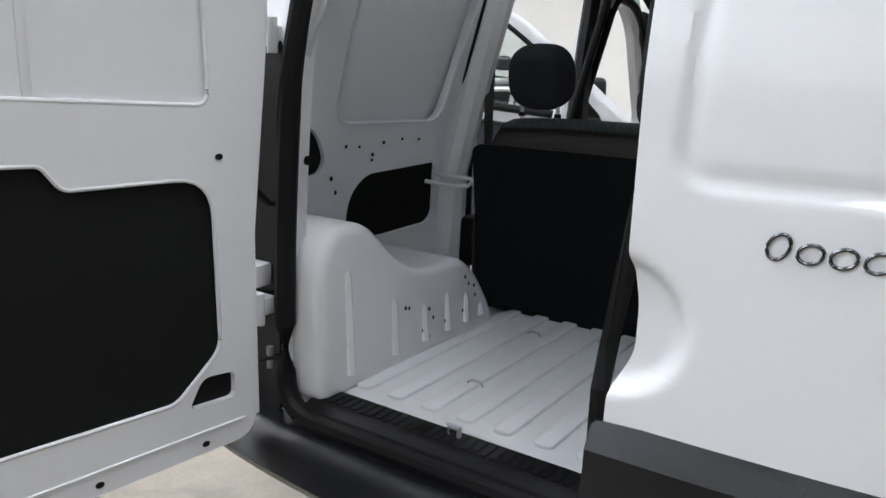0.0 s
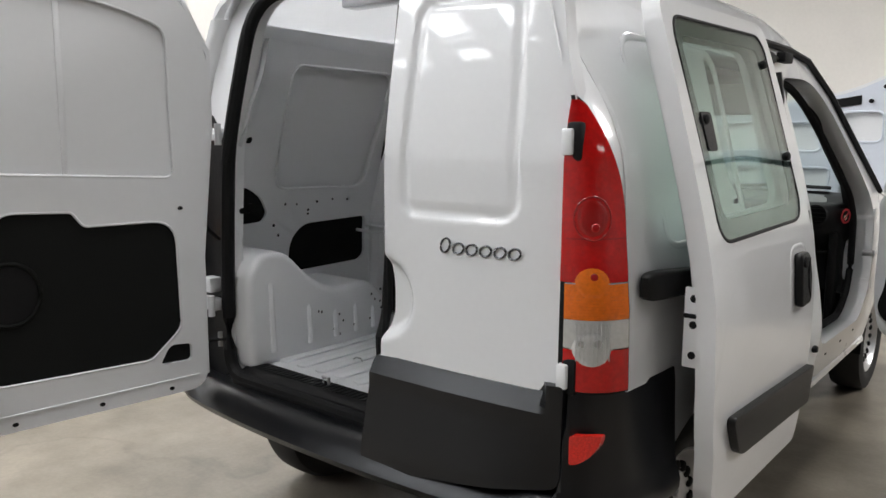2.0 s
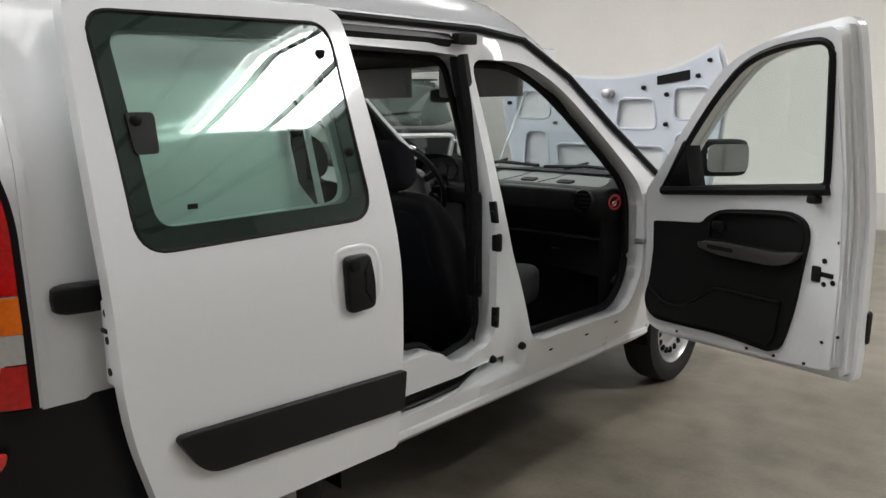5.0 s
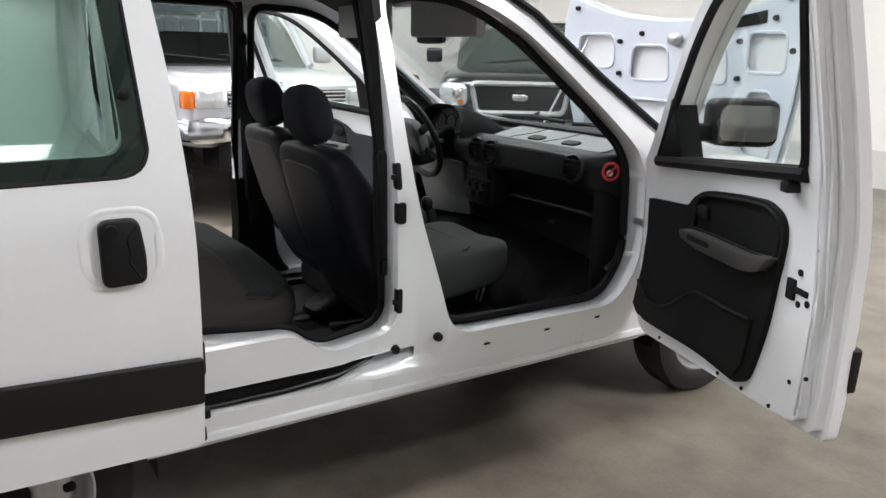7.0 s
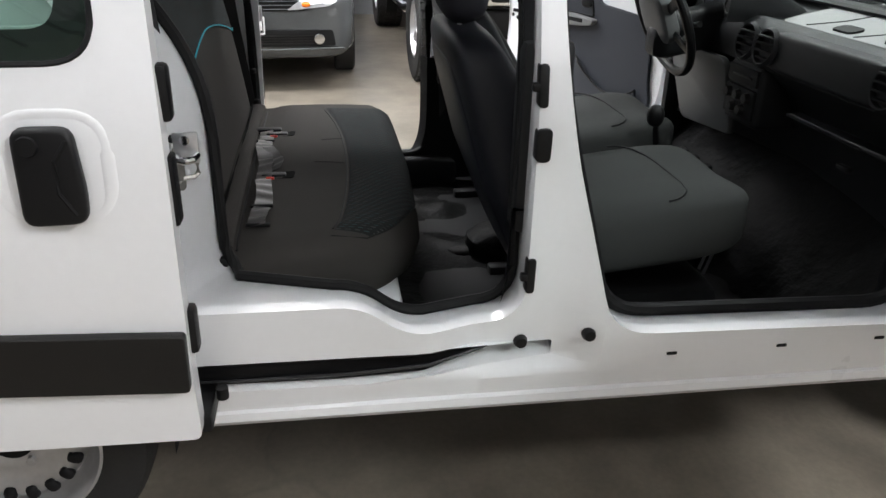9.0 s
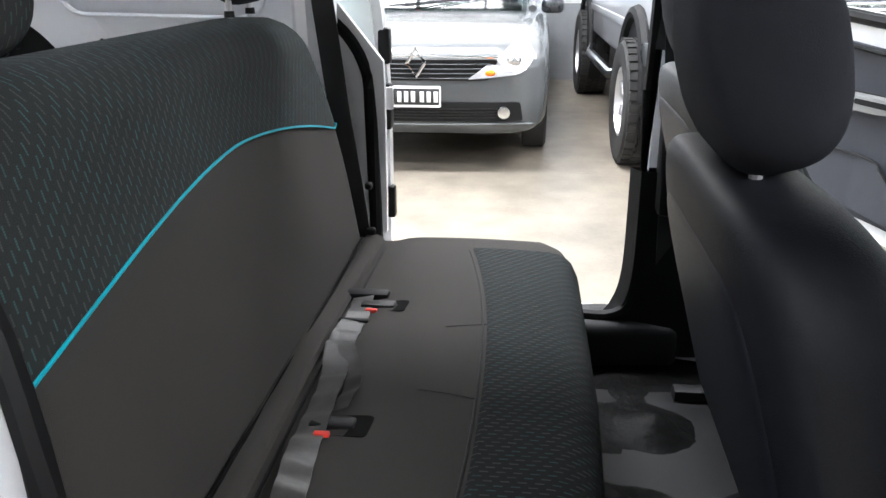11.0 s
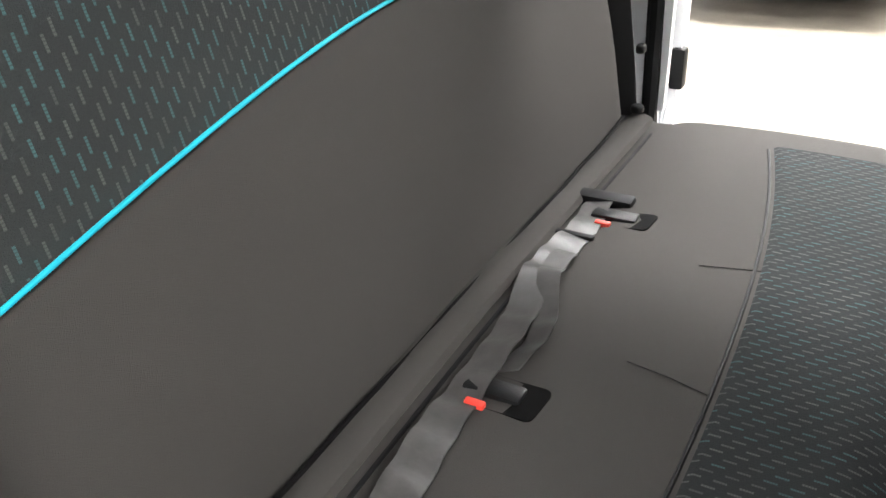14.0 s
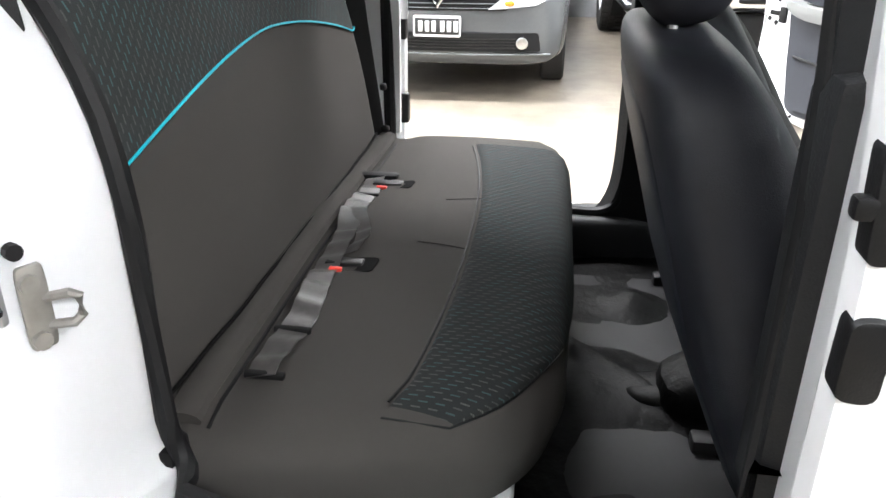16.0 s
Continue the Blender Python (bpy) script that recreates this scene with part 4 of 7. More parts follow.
part("check_lever", tube([(-0.572, 0.030, 1.225), (-0.575, 0.043, 1.205), (-0.577, 0.050, 1.136), (-0.578, 0.078, 1.060), (-0.580, 0.116, 1.025), (-0.585, 0.135, 1.022)], 0.010, seg=8, flat=0.7), RUBBER, ldoor, "black curved check lever")
part("edge_seam", tube([lfn(w, z, -0.001) for w, z in ((0.0, 0.605), (0.4, 0.602), (0.85, 0.60))], 0.003, seg=5), WHITE_IN, ldoor)

# ---- sliding doors, both pushed back ----
DCUT = (0.5, 0.6, 0.75, 0.9, 1.0, 1.08, 1.16, 1.24, 1.32, 1.4, 1.48, 1.55, 1.6)


def door_half(z):
    return half(z) + 0.144


def sliding_door(s):
    fn = lambda u, v, d: (s * (door_half(v) - d), u, v)
    out = rounded([(0.46, 0.435), (1.135, 0.425), (1.14, 1.0), (1.125, 1.30), (1.085, 1.69), (0.335, 1.675), (0.315, 1.2), (0.325, 0.75), (0.40, 0.50)], [0.05, 0.02, 0.3, 0.2, 0.05, 0.06, 0.3, 0.25, 0.08], 6)
    win = rounded([(0.395, 1.115), (1.055, 1.125), (1.03, 1.645), (0.375, 1.63)], [0.075, 0.075, 0.06, 0.06], 7)
    d = part("sliding_door", sheet(out, [win], fn, 0.045, steps(0.35, 1.13, 8), DCUT), WHITE, van, "white sliding side door pushed back open")
    win2 = rounded([(0.445, 1.165), (1.005, 1.172), (0.982, 1.605), (0.42, 1.59)], [0.05, 0.05, 0.04, 0.04], 7)
    part("window_border", sheet(win, [win2], lambda u, v, q: fn(u, v, q + 0.004), 0.006, steps(0.45, 1.05, 6), DCUT), mat("black_frit", (0.010, 0.010, 0.011), 0.5, vary=0.1) if s > 0 else bpy.data.materials["black_frit"], d, "black printed glass border")
    pane = part("pane", sheet(win, [], lambda u, v, q: fn(u, v, q - 0.0005), 0.004, steps(0.45, 1.05, 6), DCUT), GREEN_GLASS, d, "green tinted glass")
    part("window_seal", tube([fn(u, v, 0.003) for u, v in win], 0.006, True, 6), RUBBER, d)
    part("catch_plate", sheet(rounded([(0.425, 1.325), (0.48, 1.325), (0.485, 1.415), (0.42, 1.415)], 0.012, 4), [], lambda u, v, q: fn(u, v, q - 0.003), 0.01), BLACK, d, "black window catch plate")
    for y, z in ((1.016, 1.304), (0.985, 1.563), (0.44, 1.397)):
        part("glass_bolt", lathe([(-0.004, 0.012), (0.006, 0.012), (0.010, 0.006), (0.010, 0)], 14, Matrix.Translation((s * (door_half(z) + 0.002), y, z)) @ Matrix.Diagonal((s, 1, 1, 1))), RUBBER, d)
    part("glass_mark", box(*sorted((s * (door_half(1.205) + 0.0008), s * (door_half(1.205) + 0.0016))), 0.52, 0.545, 1.200, 1.212), BLACK, d)
    # handle in its dish
    dish = rounded([(0.895, 0.885), (1.055, 0.885), (1.055, 1.05), (0.895, 1.05)], 0.06, 6)
    part("handle_dish", tube([fn(u, v, 0.003) for u, v in dish], 0.013, True, 10, 0.28, up=(1, 0, 0)), WHITE, d)
    hand = rounded([(0.925, 0.885), (1.02, 0.888), (1.022, 0.95), (1.012, 1.038), (0.925, 1.038)], 0.022, 4)
    hd = part("door_handle", prism(hand, fn, 0.0, -0.024, 0.008, 3), BLACK, d, "black pull handle with a lock")
    part("lock", lathe([(-0.002, 0.016), (0.004, 0.015), (0.005, 0.0)], 16, Matrix.Translation((s * (door_half(1.0) + 0.024), 0.950, 1.013)) @ Matrix.Diagonal((s, 1, 1, 1))), RUBBER, hd)
    part("grip_edge", tube([fn(u, v, -0.022) for u, v in ((1.005, 0.905), (0.985, 0.94), (0.985, 0.99), (1.005, 1.02))], 0.004, seg=6), RUBBER, hd)
    strip = rounded([(0.495, 0.588), (1.132, 0.555), (1.136, 0.675), (0.42, 0.705)], [0.05, 0.01, 0.01, 0.03], 5)
    part("rub_strip", prism(strip, fn, 0.004, -0.020, 0.008, 3), STRIP, d, "grained dark rubbing strip")
    # front edge with its catches, inner leaf
    part("inner_panel", sheet(rounded([(0.48, 0.47), (1.115, 0.455), (1.12, 1.0), (1.10, 1.30), (1.065, 1.65), (0.37, 1.64), (0.36, 0.9)], 0.05, 4), [rounded([(0.44, 1.16), (1.01, 1.17), (0.99, 1.60), (0.42, 1.585)], 0.06, 5)], lambda u, v, q: fn(u, v, q + 0.047), 0.02, steps(0.4, 1.1, 5), DCUT), WHITE_IN, d)
    part("lining", sheet(rounded([(0.52, 0.55), (1.05, 0.54), (1.05, 1.05), (0.48, 1.05)], 0.06, 5), [], lambda u, v, q: fn(u, v, q + 0.068), 0.012, (), DCUT), CARD, d, "black door lining")
    for z in (1.075, 0.66):
        part("catch", box(*sorted((s * (door_half(z) - 0.055), s * (door_half(z) - 0.02))), 1.118, 1.150, z - 0.045, z + 0.045, 0.008), BLACK, d, "black door catch")
    part("lower_latch", box(*sorted((s * (door_half(0.9) - 0.06), s * (door_half(0.9) - 0.022))), 1.12, 1.146, 0.86, 0.98, 0.006), BLACK, d)
    # arms that carry it
    for z, x0 in ((1.0, 0.10), (0.44, 0.10)):
        y0 = 0.5 if z > 0.8 else 1.12
        part("carrier_arm", box(*sorted((s * (half(z) - 0.02), s * (door_half(z) - 0.03))), y0 - 0.06, y0 + 0.03, z - 0.022, z + 0.016, 0.006), BLACK, d, "black carrier arm")
    part("roller", lathe([(-0.012, 0.012), (0.012, 0.012)], 12, Matrix.Translation((s * 0.86, 1.165, 0.468)) @ Matrix.Rotation(radians(90), 4, "Y")), BLACK, d)
    part("edge_plate", box(*sorted((s * (door_half(0.93) - 0.075), s * (door_half(0.93) - 0.030))), 0.322, 0.334, 0.84, 1.025, 0.004), WHITE, d)
    part("edge_slot", box(*sorted((s * (door_half(0.93) - 0.075), s * (door_half(0.93) - 0.045))), 0.317, 0.326, 0.955, 0.965, 0.003), RUBBER, d)
    for z in (1.0, 0.94, 0.87):
        part("edge_bolt", lathe([(-0.01, 0.009), (0.002, 0.009), (0.003, 0)], 10, Matrix.Translation((s * (door_half(0.93) - 0.052), 0.322, z)) @ Matrix.Rotation(radians(-90), 4, "Z")), RUBBER, d)
    return d


sliding_door(1)
sliding_door(-1)


# ---- front doors, both swung open ----
def front_door(s, angle):
    hx, hy = 0.765, 2.83
    m = Matrix.Diagonal((s, 1, 1, 1)) @ Matrix.Translation((hx + 0.040, hy - 0.010, 0)) @ Matrix.Rotation(radians(angle), 4, "Z") @ Matrix.Translation((-hx, -hy, 0))
    fn = lambda u, v, d: (half(v) - d, u, v)
    out = rounded([(1.695, 0.505), (1.85, 0.49), (2.10, 0.468), (2.64, 0.418), (2.745, 0.435), (2.80, 0.60), (2.80, 1.07), (2.45, 1.375), (2.20, 1.578), (1.98, 1.652), (1.665, 1.685), (1.69, 1.20), (1.71, 0.85)], [0.03, 0.1, 0.2, 0.06, 0.05, 0.1, 0.03, 0.2, 0.15, 0.15, 0.05, 0.2, 0.2], 6)
    win = rounded([(1.80, 1.158), (2.64, 1.072), (2.42, 1.30), (2.23, 1.462), (2.07, 1.572), (1.89, 1.612), (1.715, 1.615)], [0.03, 0.03, 0.2, 0.15, 0.12, 0.1, 0.06], 6)
    d = part("front_door", sheet(out, [win], fn, 0.03, steps(1.7, 2.78, 8), DCUT), WHITE, van, "white front door swung open with a black inner card", m)
    inner = rounded([(1.735, 0.545), (1.85, 0.525), (2.10, 0.50), (2.63, 0.448), (2.70, 0.468), (2.755, 0.60), (2.76, 1.05), (2.43, 1.355), (2.185, 1.56), (1.975, 1.632), (1.685, 1.655), (1.725, 1.20), (1.745, 0.85)], [0.03, 0.1, 0.2, 0.06, 0.05, 0.1, 0.03, 0.2, 0.15, 0.15, 0.05, 0.2, 0.2], 6)
    part("inner_panel", sheet(inner, [win], lambda u, v, q: fn(u, v, q + 0.032), 0.058, steps(1.74, 2.74, 8), DCUT), WHITE, d, "", m)
    # the shut face between the skin and the inner panel, with its pressed steps
    part("shut_face", sheet(rounded([(1.712, 0.525), (1.80, 0.515), (1.80, 1.0), (1.75, 1.62), (1.678, 1.665), (1.705, 1.20), (1.725, 0.85)], 0.02, 3), [], lambda u, v, q: fn(u, v, q + 0.028), 0.03, (1.74, 1.77), DCUT), WHITE, d, "", m)
    for du in (0.012, 0.030):
        part("edge_bead", tube([fn(u + du, v, 0.060 + du) for u, v in ((1.715, 0.56), (1.722, 0.85), (1.708, 1.2), (1.69, 1.5))], 0.004, seg=6), WHITE, d, "", m)
    part("pane", sheet(win, [], lambda u, v, q: fn(u, v, q + 0.028), 0.004, steps(1.8, 2.6, 6), DCUT), CLEAR_GLASS, d, "clear side glass", m)
    part("glass_mark", prism(rounded([(1.83, 1.185), (1.86, 1.182), (1.86, 1.215), (1.83, 1.218)], 0.003, 2), lambda u, v, q: fn(u, v, q + 0.0325), 0.0, 0.001), PLATE, d, "", m)
    part("window_seal", tube([fn(u, v, 0.090) for u, v in win], 0.013, True, 6), RUBBER, d, "black rubber window seal", m)
    part("sill_strip", tube([fn(1.79, 1.150, 0.092), fn(2.1, 1.118, 0.092), fn(2.64, 1.064, 0.092)], 0.020, seg=8), RUBBER, d, "", m)
    tri = rounded([(2.455, 1.07), (2.66, 1.055), (2.455, 1.29)], 0.02, 3)
    part("mirror_triangle", prism(tri, fn, 0.02, 0.098, 0.004), BLACK, d, "black mirror triangle", m)
    # card: black moulding with a deep pull tray above and a map pocket below
    well = rounded([(2.355, 0.895), (2.335, 0.985), (2.28, 1.012), (2.074, 1.036), (1.95, 1.044), (1.897, 1.022), (1.888, 0.975), (1.905, 0.905)], [0.02, 0.03, 0.04, 0.06, 0.06, 0.04, 0.03, 0.03], 5)
    card = rounded([(2.69, 0.925), (2.395, 0.955), (2.36, 0.988), (2.285, 1.024), (2.074, 1.049), (1.95, 1.057), (1.885, 1.033), (1.872, 0.975), (1.893, 0.874), (1.92, 0.687), (1.955, 0.556), (2.0, 0.535), (2.218, 0.535), (2.50, 0.508), (2.63, 0.498), (2.694, 0.522), (2.725, 0.577), (2.70, 0.66), (2.689, 0.79)], [0.01, 0.03, 0.02, 0.05, 0.05, 0.05, 0.03, 0.04, 0.05, 0.1, 0.03, 0.02, 0.1, 0.1, 0.05, 0.03, 0.03, 0.03, 0.05], 4)
    cd = part("door_card", sheet(card, [well], lambda u, v, q: fn(u, v, q + 0.088), 0.020, steps(1.9, 2.7, 8), (0.6, 0.7, 0.8, 0.9, 0.95, 1.0)), CARD if s > 0 else CARD_LIT, d, "black moulded door card" if s > 0 else "black moulded door card, coloured blue-grey for the daylight on it", m)
    part("pull_well", sheet(rounded([(2.37, 0.885), (2.35, 0.99), (2.28, 1.02), (1.95, 1.05), (1.89, 1.03), (1.88, 0.97), (1.895, 0.895)], 0.03, 4), [], lambda u, v, q: fn(u, v, q + 0.0905), 0.004, steps(1.9, 2.3, 4)), CARD if s > 0 else CARD_LIT, cd, "", m)
    part("well_rim", tube([fn(u, v, 0.107) for u, v in well], 0.006, True, 6), CARD, cd, "", m)
    tray = rounded([(2.378, 0.888), (2.368, 0.866), (2.265, 0.853), (1.991, 0.860), (1.918, 0.880), (1.884, 0.925), (1.93, 0.915), (1.994, 0.905), (2.269, 0.900)], [0.01, 0.012, 0.03, 0.05, 0.03, 0.01, 0.03, 0.05, 0.03], 4)
    part("pull_tray", prism(tray, lambda u, v, q: fn(u, v - 0.10 * max(0.0, q - 0.11), q), 0.09, 0.142, 0.008, 3), mat("tray_plastic", (0.045, 0.043, 0.042), 0.55, bump=0.3, scale=400, vary=0.1) if s > 0 else bpy.data.materials["tray_plastic"], cd, "dark grey pull tray", m)
    part("pull_hole", prism(rounded([(2.318, 0.868), (2.18, 0.872), (2.18, 0.888), (2.318, 0.885)], 0.008, 4), fn, 0.13, 0.1435), RUBBER, cd, "", m)
    part("release_lever", superq(0.012, 0.035, 0.022, 0.6, 0.6, 16, 8, lambda q: Vector((half(0.95) - 0.102, 2.30, 0.955)) + q), BLACK, cd, "", m)
    lip = rounded_open([(2.66, 0.635), (2.62, 0.612), (2.559, 0.592), (2.454, 0.603), (2.363, 0.651), (2.290, 0.703), (2.235, 0.718), (2.10, 0.722), (1.962, 0.731)], 4)
    part("pocket_lip", tube([fn(u, v, 0.122 + 0.012 * (u > 2.3)) for u, v in lip], 0.005, seg=8), BLACK, cd, "", m)
    pk = list(lip) + [(1.975, 0.60), (2.0, 0.556), (2.22, 0.556), (2.50, 0.53), (2.62, 0.522), (2.67, 0.545)]
    part("pocket_front", sheet(pk, [], lambda u, v, q: fn(u, v, q + 0.106 + 0.016 * max(0.0, min(1.0, (u - 2.2) / 0.15))), 0.012, steps(2.0, 2.65, 10), (0.6, 0.65, 0.7)), CARD if s > 0 else CARD_LIT, cd, "", m)
    # latch, screws, drain plugs, glass stop
    part("latch", box(half(0.86) - 0.098, half(0.86) - 0.085, 1.825, 1.86, 0.828, 0.882, 0.004), RUBBER, d, "", m)
    part("latch_slot", box(half(0.86) - 0.096, half(0.86) - 0.083, 1.775, 1.83, 0.850, 0.866, 0.003), RUBBER, d, "", m)
    for u, v, r in ((1.813, 0.905, 0.009), (1.81, 0.825, 0.009), (1.775, 0.836, 0.009), (1.76, 0.975, 0.006), (1.793, 0.627, 0.006), (1.735, 0.66, 0.005)):
        part("screw", lathe([(-0.004, r), (0.003, r), (0.004, 0)], 10, m @ Matrix.Translation((half(v) - 0.091, u, v)) @ Matrix.Rotation(radians(180), 4, "Z")), RUBBER, d)
    for u, v in ((2.50, 0.475), (2.111, 0.513), (1.982, 0.524), (1.85, 0.535)):
        part("drain_hole", lathe([(-0.004, 0.006), (0.003, 0.006), (0.004, 0)], 8, m @ Matrix.Translation((half(v) - 0.091, u, v)) @ Matrix.Rotation(radians(180), 4, "Z")), RUBBER, d)
    part("glass_stop", box(half(1.11) - 0.125, half(1.11) - 0.085, 1.825, 1.86, 1.098, 1.125, 0.006), BLACK, d, "", m)
    # outside: handle, rubbing strip, mirror
    part("door_handle", prism(rounded([(1.75, 0.93), (1.88, 0.93), (1.88, 1.0), (1.75, 1.0)], 0.02, 4), fn, 0.0, -0.03, 0.008), BLACK, d, "", m)
    part("rub_strip", prism(rounded([(1.70, 0.63), (2.72, 0.60), (2.72, 0.72), (1.70, 0.745)], 0.012, 3), fn, 0.004, -0.02, 0.008, 3), STRIP, d, "", m)
    mr = part("wing_mirror", superq(0.105, 0.05, 0.080, 0.35, 0.45, 28, 14, lambda q: Vector((0.985, 2.60 - 0.3 * q.x, 1.197)) + q), BLACK, d, "black wing mirror", m)
    part("mirror_arm", box(0.78, 0.90, 2.60, 2.66, 1.13, 1.19, 0.015), BLACK, mr, "", m)
    part("mirror_glass", prism(rounded([(0.898, 1.138), (1.074, 1.138), (1.074, 1.256), (0.898, 1.256)], 0.03, 5), lambda u, v, q: (u, 2.546 - 0.3 * (u - 0.985) + q, v), 0.0, 0.006), MIRROR, mr, "mirror glass", m)
    for z in (1.0, 0.66):
        part("hinge", box(0.74, 0.83, 2.79, 2.86, z - 0.03, z + 0.03, 0.006), WHITE, d, "", Matrix.Diagonal((s, 1, 1, 1)))
    return d


front_door(1, 66)
front_door(-1, 64)


def liner(s, yc):
    bm, rows = bmesh.new(), []
    for k in range(25):
        a = radians(-5 + 190 * k / 24)
        rows.append([bm.verts.new((s * x, yc + 0.345 * math.cos(a), 0.30 + 0.345 * math.sin(a))) for x in (0.50, 0.79)])
    for a, b in zip(rows, rows[1:]):
        bm.faces.new((a[0], a[1], b[1], b[0]))
    bmesh.ops.solidify(bm, geom=bm.faces[:], thickness=0.006)
    return bm


# ---- nose: wings, scuttle, windscreen, bonnet ----
def wing(s):
    arch = arc(3.30, 0.30, 0.345, 180, 0, 16)
    out = [(2.945, 0.335)] + arch[1:-1] + [(3.66, 0.42), (3.80, 0.45), (3.86, 0.62), (3.84, 0.86), (3.55, 0.985), (3.2, 1.055), (2.95, 1.095)]
    w = part("front_wing", sheet(out, [], side(s), 0.03, steps(2.95, 3.85, 8), ZCUT), WHITE, van)
    part("wing_top", sheet([(2.95, 0), (3.2, 0), (3.55, 0), (3.84, 0), (3.84, 0.10), (3.2, 0.10), (2.95, 0.12)], [], lambda u, v, d: (s * (half(1.0, u) - 0.005 - v), u, interp(u, [(2.95, 1.095), (3.2, 1.055), (3.55, 0.985), (3.84, 0.86)]) + 0.012 * math.sin(v * 12) + d), 0.01, steps(2.95, 3.84, 5), (0.03, 0.06)), WHITE, w)
    part("arch_liner", liner(s, 3.30), RUBBER, w)
    return w


wing(1)
wing(-1)
for s in (1, -1):
    part("arch_liner", liner(s, 0.70), RUBBER, van)
    # windscreen pillar
    part("screen_pillar", tube([(s * 0.665, 2.33, 1.545), (s * 0.70, 2.58, 1.345), (s * 0.735, 2.80, 1.19), (s * 0.755, 2.95, 1.09)], 0.034, seg=8), WHITE, van)
    part("pillar_trim", tube([(s * 0.63, 2.28, 1.535), (s * 0.665, 2.54, 1.33), (s * 0.70, 2.78, 1.15), (s * 0.71, 2.87, 1.02)], 0.032, seg=8), DASH, van, "black windscreen pillar trim")
part("windscreen", sheet([(-0.64, 0), (0.64, 0), (0.72, 1), (-0.72, 1)], [], lambda u, v, d: (u, 2.40 + v * 0.80 - 0.10 * (u / 0.72) ** 2 - 0.0, 1.60 - v * 0.54 - 0.03 * (u / 0.72) ** 2 + d), 0.005, steps(-0.7, 0.7, 10), steps(0, 1, 5)), CLEAR_GLASS, van, "clear windscreen")
part("roof_front_rail", box(-0.60, 0.60, 2.30, 2.425, 1.585, 1.655, 0.015), WHITE, van)
part("scuttle", sheet([(-0.74, 3.06), (0.74, 3.06), (0.70, 3.36), (-0.70, 3.36)], [], lambda u, v, d: (u, v + 0.10 * (1 - (u / 0.74) ** 2), 1.035 - 0.05 * (u / 0.74) ** 2 + d), 0.03, steps(-0.7, 0.7, 8)), BLACK, van, "black scuttle panel under the wipers")
for x0, x1 in ((-0.52, 0.02), (0.02, 0.56)):
    w = part("wiper", tube([(x0, 3.16, 1.09), ((x0 + x1) / 2, 3.14, 1.105), (x1, 3.10, 1.10)], 0.010, seg=6), BLACK, van, "black windscreen wiper")
    part("wiper_arm", tube([(x0 + 0.08, 3.24, 1.075), ((x0 + x1) / 2, 3.17, 1.12)], 0.008, seg=6), BLACK, w)
part("engine_cover", box(-0.55, 0.55, 3.25, 3.80, 0.62, 0.86, 0.04, 3), BLACK, van, "dark engine bay")
part("front_panel", box(-0.72, 0.72, 3.80, 3.86, 0.40, 0.86, 0.02), WHITE, van)
part("front_bumper", superq(0.79, 0.10, 0.16, 0.3, 0.25, 40, 12, lambda q: Vector((0, 3.88 - 0.10 * (q.x / 0.79) ** 2, 0.44)) + q), BLACK, van, "black front bumper")
part("radiator_cap", lathe([(-0.02, 0.05), (0.02, 0.05)], 16, Matrix.Translation((0.45, 3.35, 0.95)) @ Matrix.Rotation(radians(90), 4, "Y")), BLACK, van)

bonm = Matrix.Translation((0, 3.86, 0.86)) @ Matrix.Rotation(radians(91.5), 4, "X") @ Matrix.Diagonal((1.07, 1, -1, 1))
# white lining with the blue of cool daylight put into its colour
BON = mat("cool_lit_bonnet_white", (0.70, 0.74, 0.82), 0.3, coat=0.4, vary=0.03)


def bon_z(x, y):
    return 0.035 - 0.10 * (abs(x) / 0.72) ** 3 - 0.10 * max(0, y - 0.45) ** 2


bon_out = rounded([(-0.62, 0.0), (0.62, 0.0), (0.70, 0.35), (0.73, 0.70), (0.675, 0.895), (0.42, 0.78), (0.0, 0.72), (-0.42, 0.78), (-0.675, 0.895), (-0.73, 0.70), (-0.70, 0.35)], [0.05, 0.05, 0.2, 0.2, 0.02, 0.3, 0.3, 0.3, 0.02, 0.2, 0.2], 6)
bonnet = part("bonnet", sheet(bon_out, [], lambda u, v, d: (u, v, bon_z(u, v) + d), 0.01, steps(-0.7, 0.7, 12), steps(0, 1, 8)), WHITE, van, "raised bonnet with a pressed inner frame", bonm)
holes = [rounded([(x0, y0), (x1, y0), (x1 - k, y1), (x0 + k, y1)], 0.045, 5) for x0, x1, y0, y1, k in
         ((-0.58, -0.40, 0.10, 0.40, 0.02), (-0.33, -0.05, 0.10, 0.32, -0.03), (0.05, 0.33, 0.10, 0.32, -0.03), (0.40, 0.58, 0.10, 0.40, 0.02), (-0.30, -0.04, 0.42, 0.60, 0.02), (0.04, 0.30, 0.42, 0.60, 0.02), (-0.62, -0.40, 0.48, 0.66, 0.0), (0.40, 0.62, 0.48, 0.66, 0.0))]
part("inner_frame", sheet(rounded([(-0.60, 0.02), (0.60, 0.02), (0.68, 0.35), (0.705, 0.69), (0.66, 0.865), (0.42, 0.76), (0.0, 0.70), (-0.42, 0.76), (-0.66, 0.865), (-0.705, 0.69), (-0.68, 0.35)], [0.05, 0.05, 0.2, 0.2, 0.02, 0.3, 0.3, 0.3, 0.02, 0.2, 0.2], 6), holes, lambda u, v, d: (u, v, bon_z(u, v) - 0.016 - d), 0.012, steps(-0.65, 0.65, 12), steps(0, 1, 8)), BON, bonnet, "", bonm)
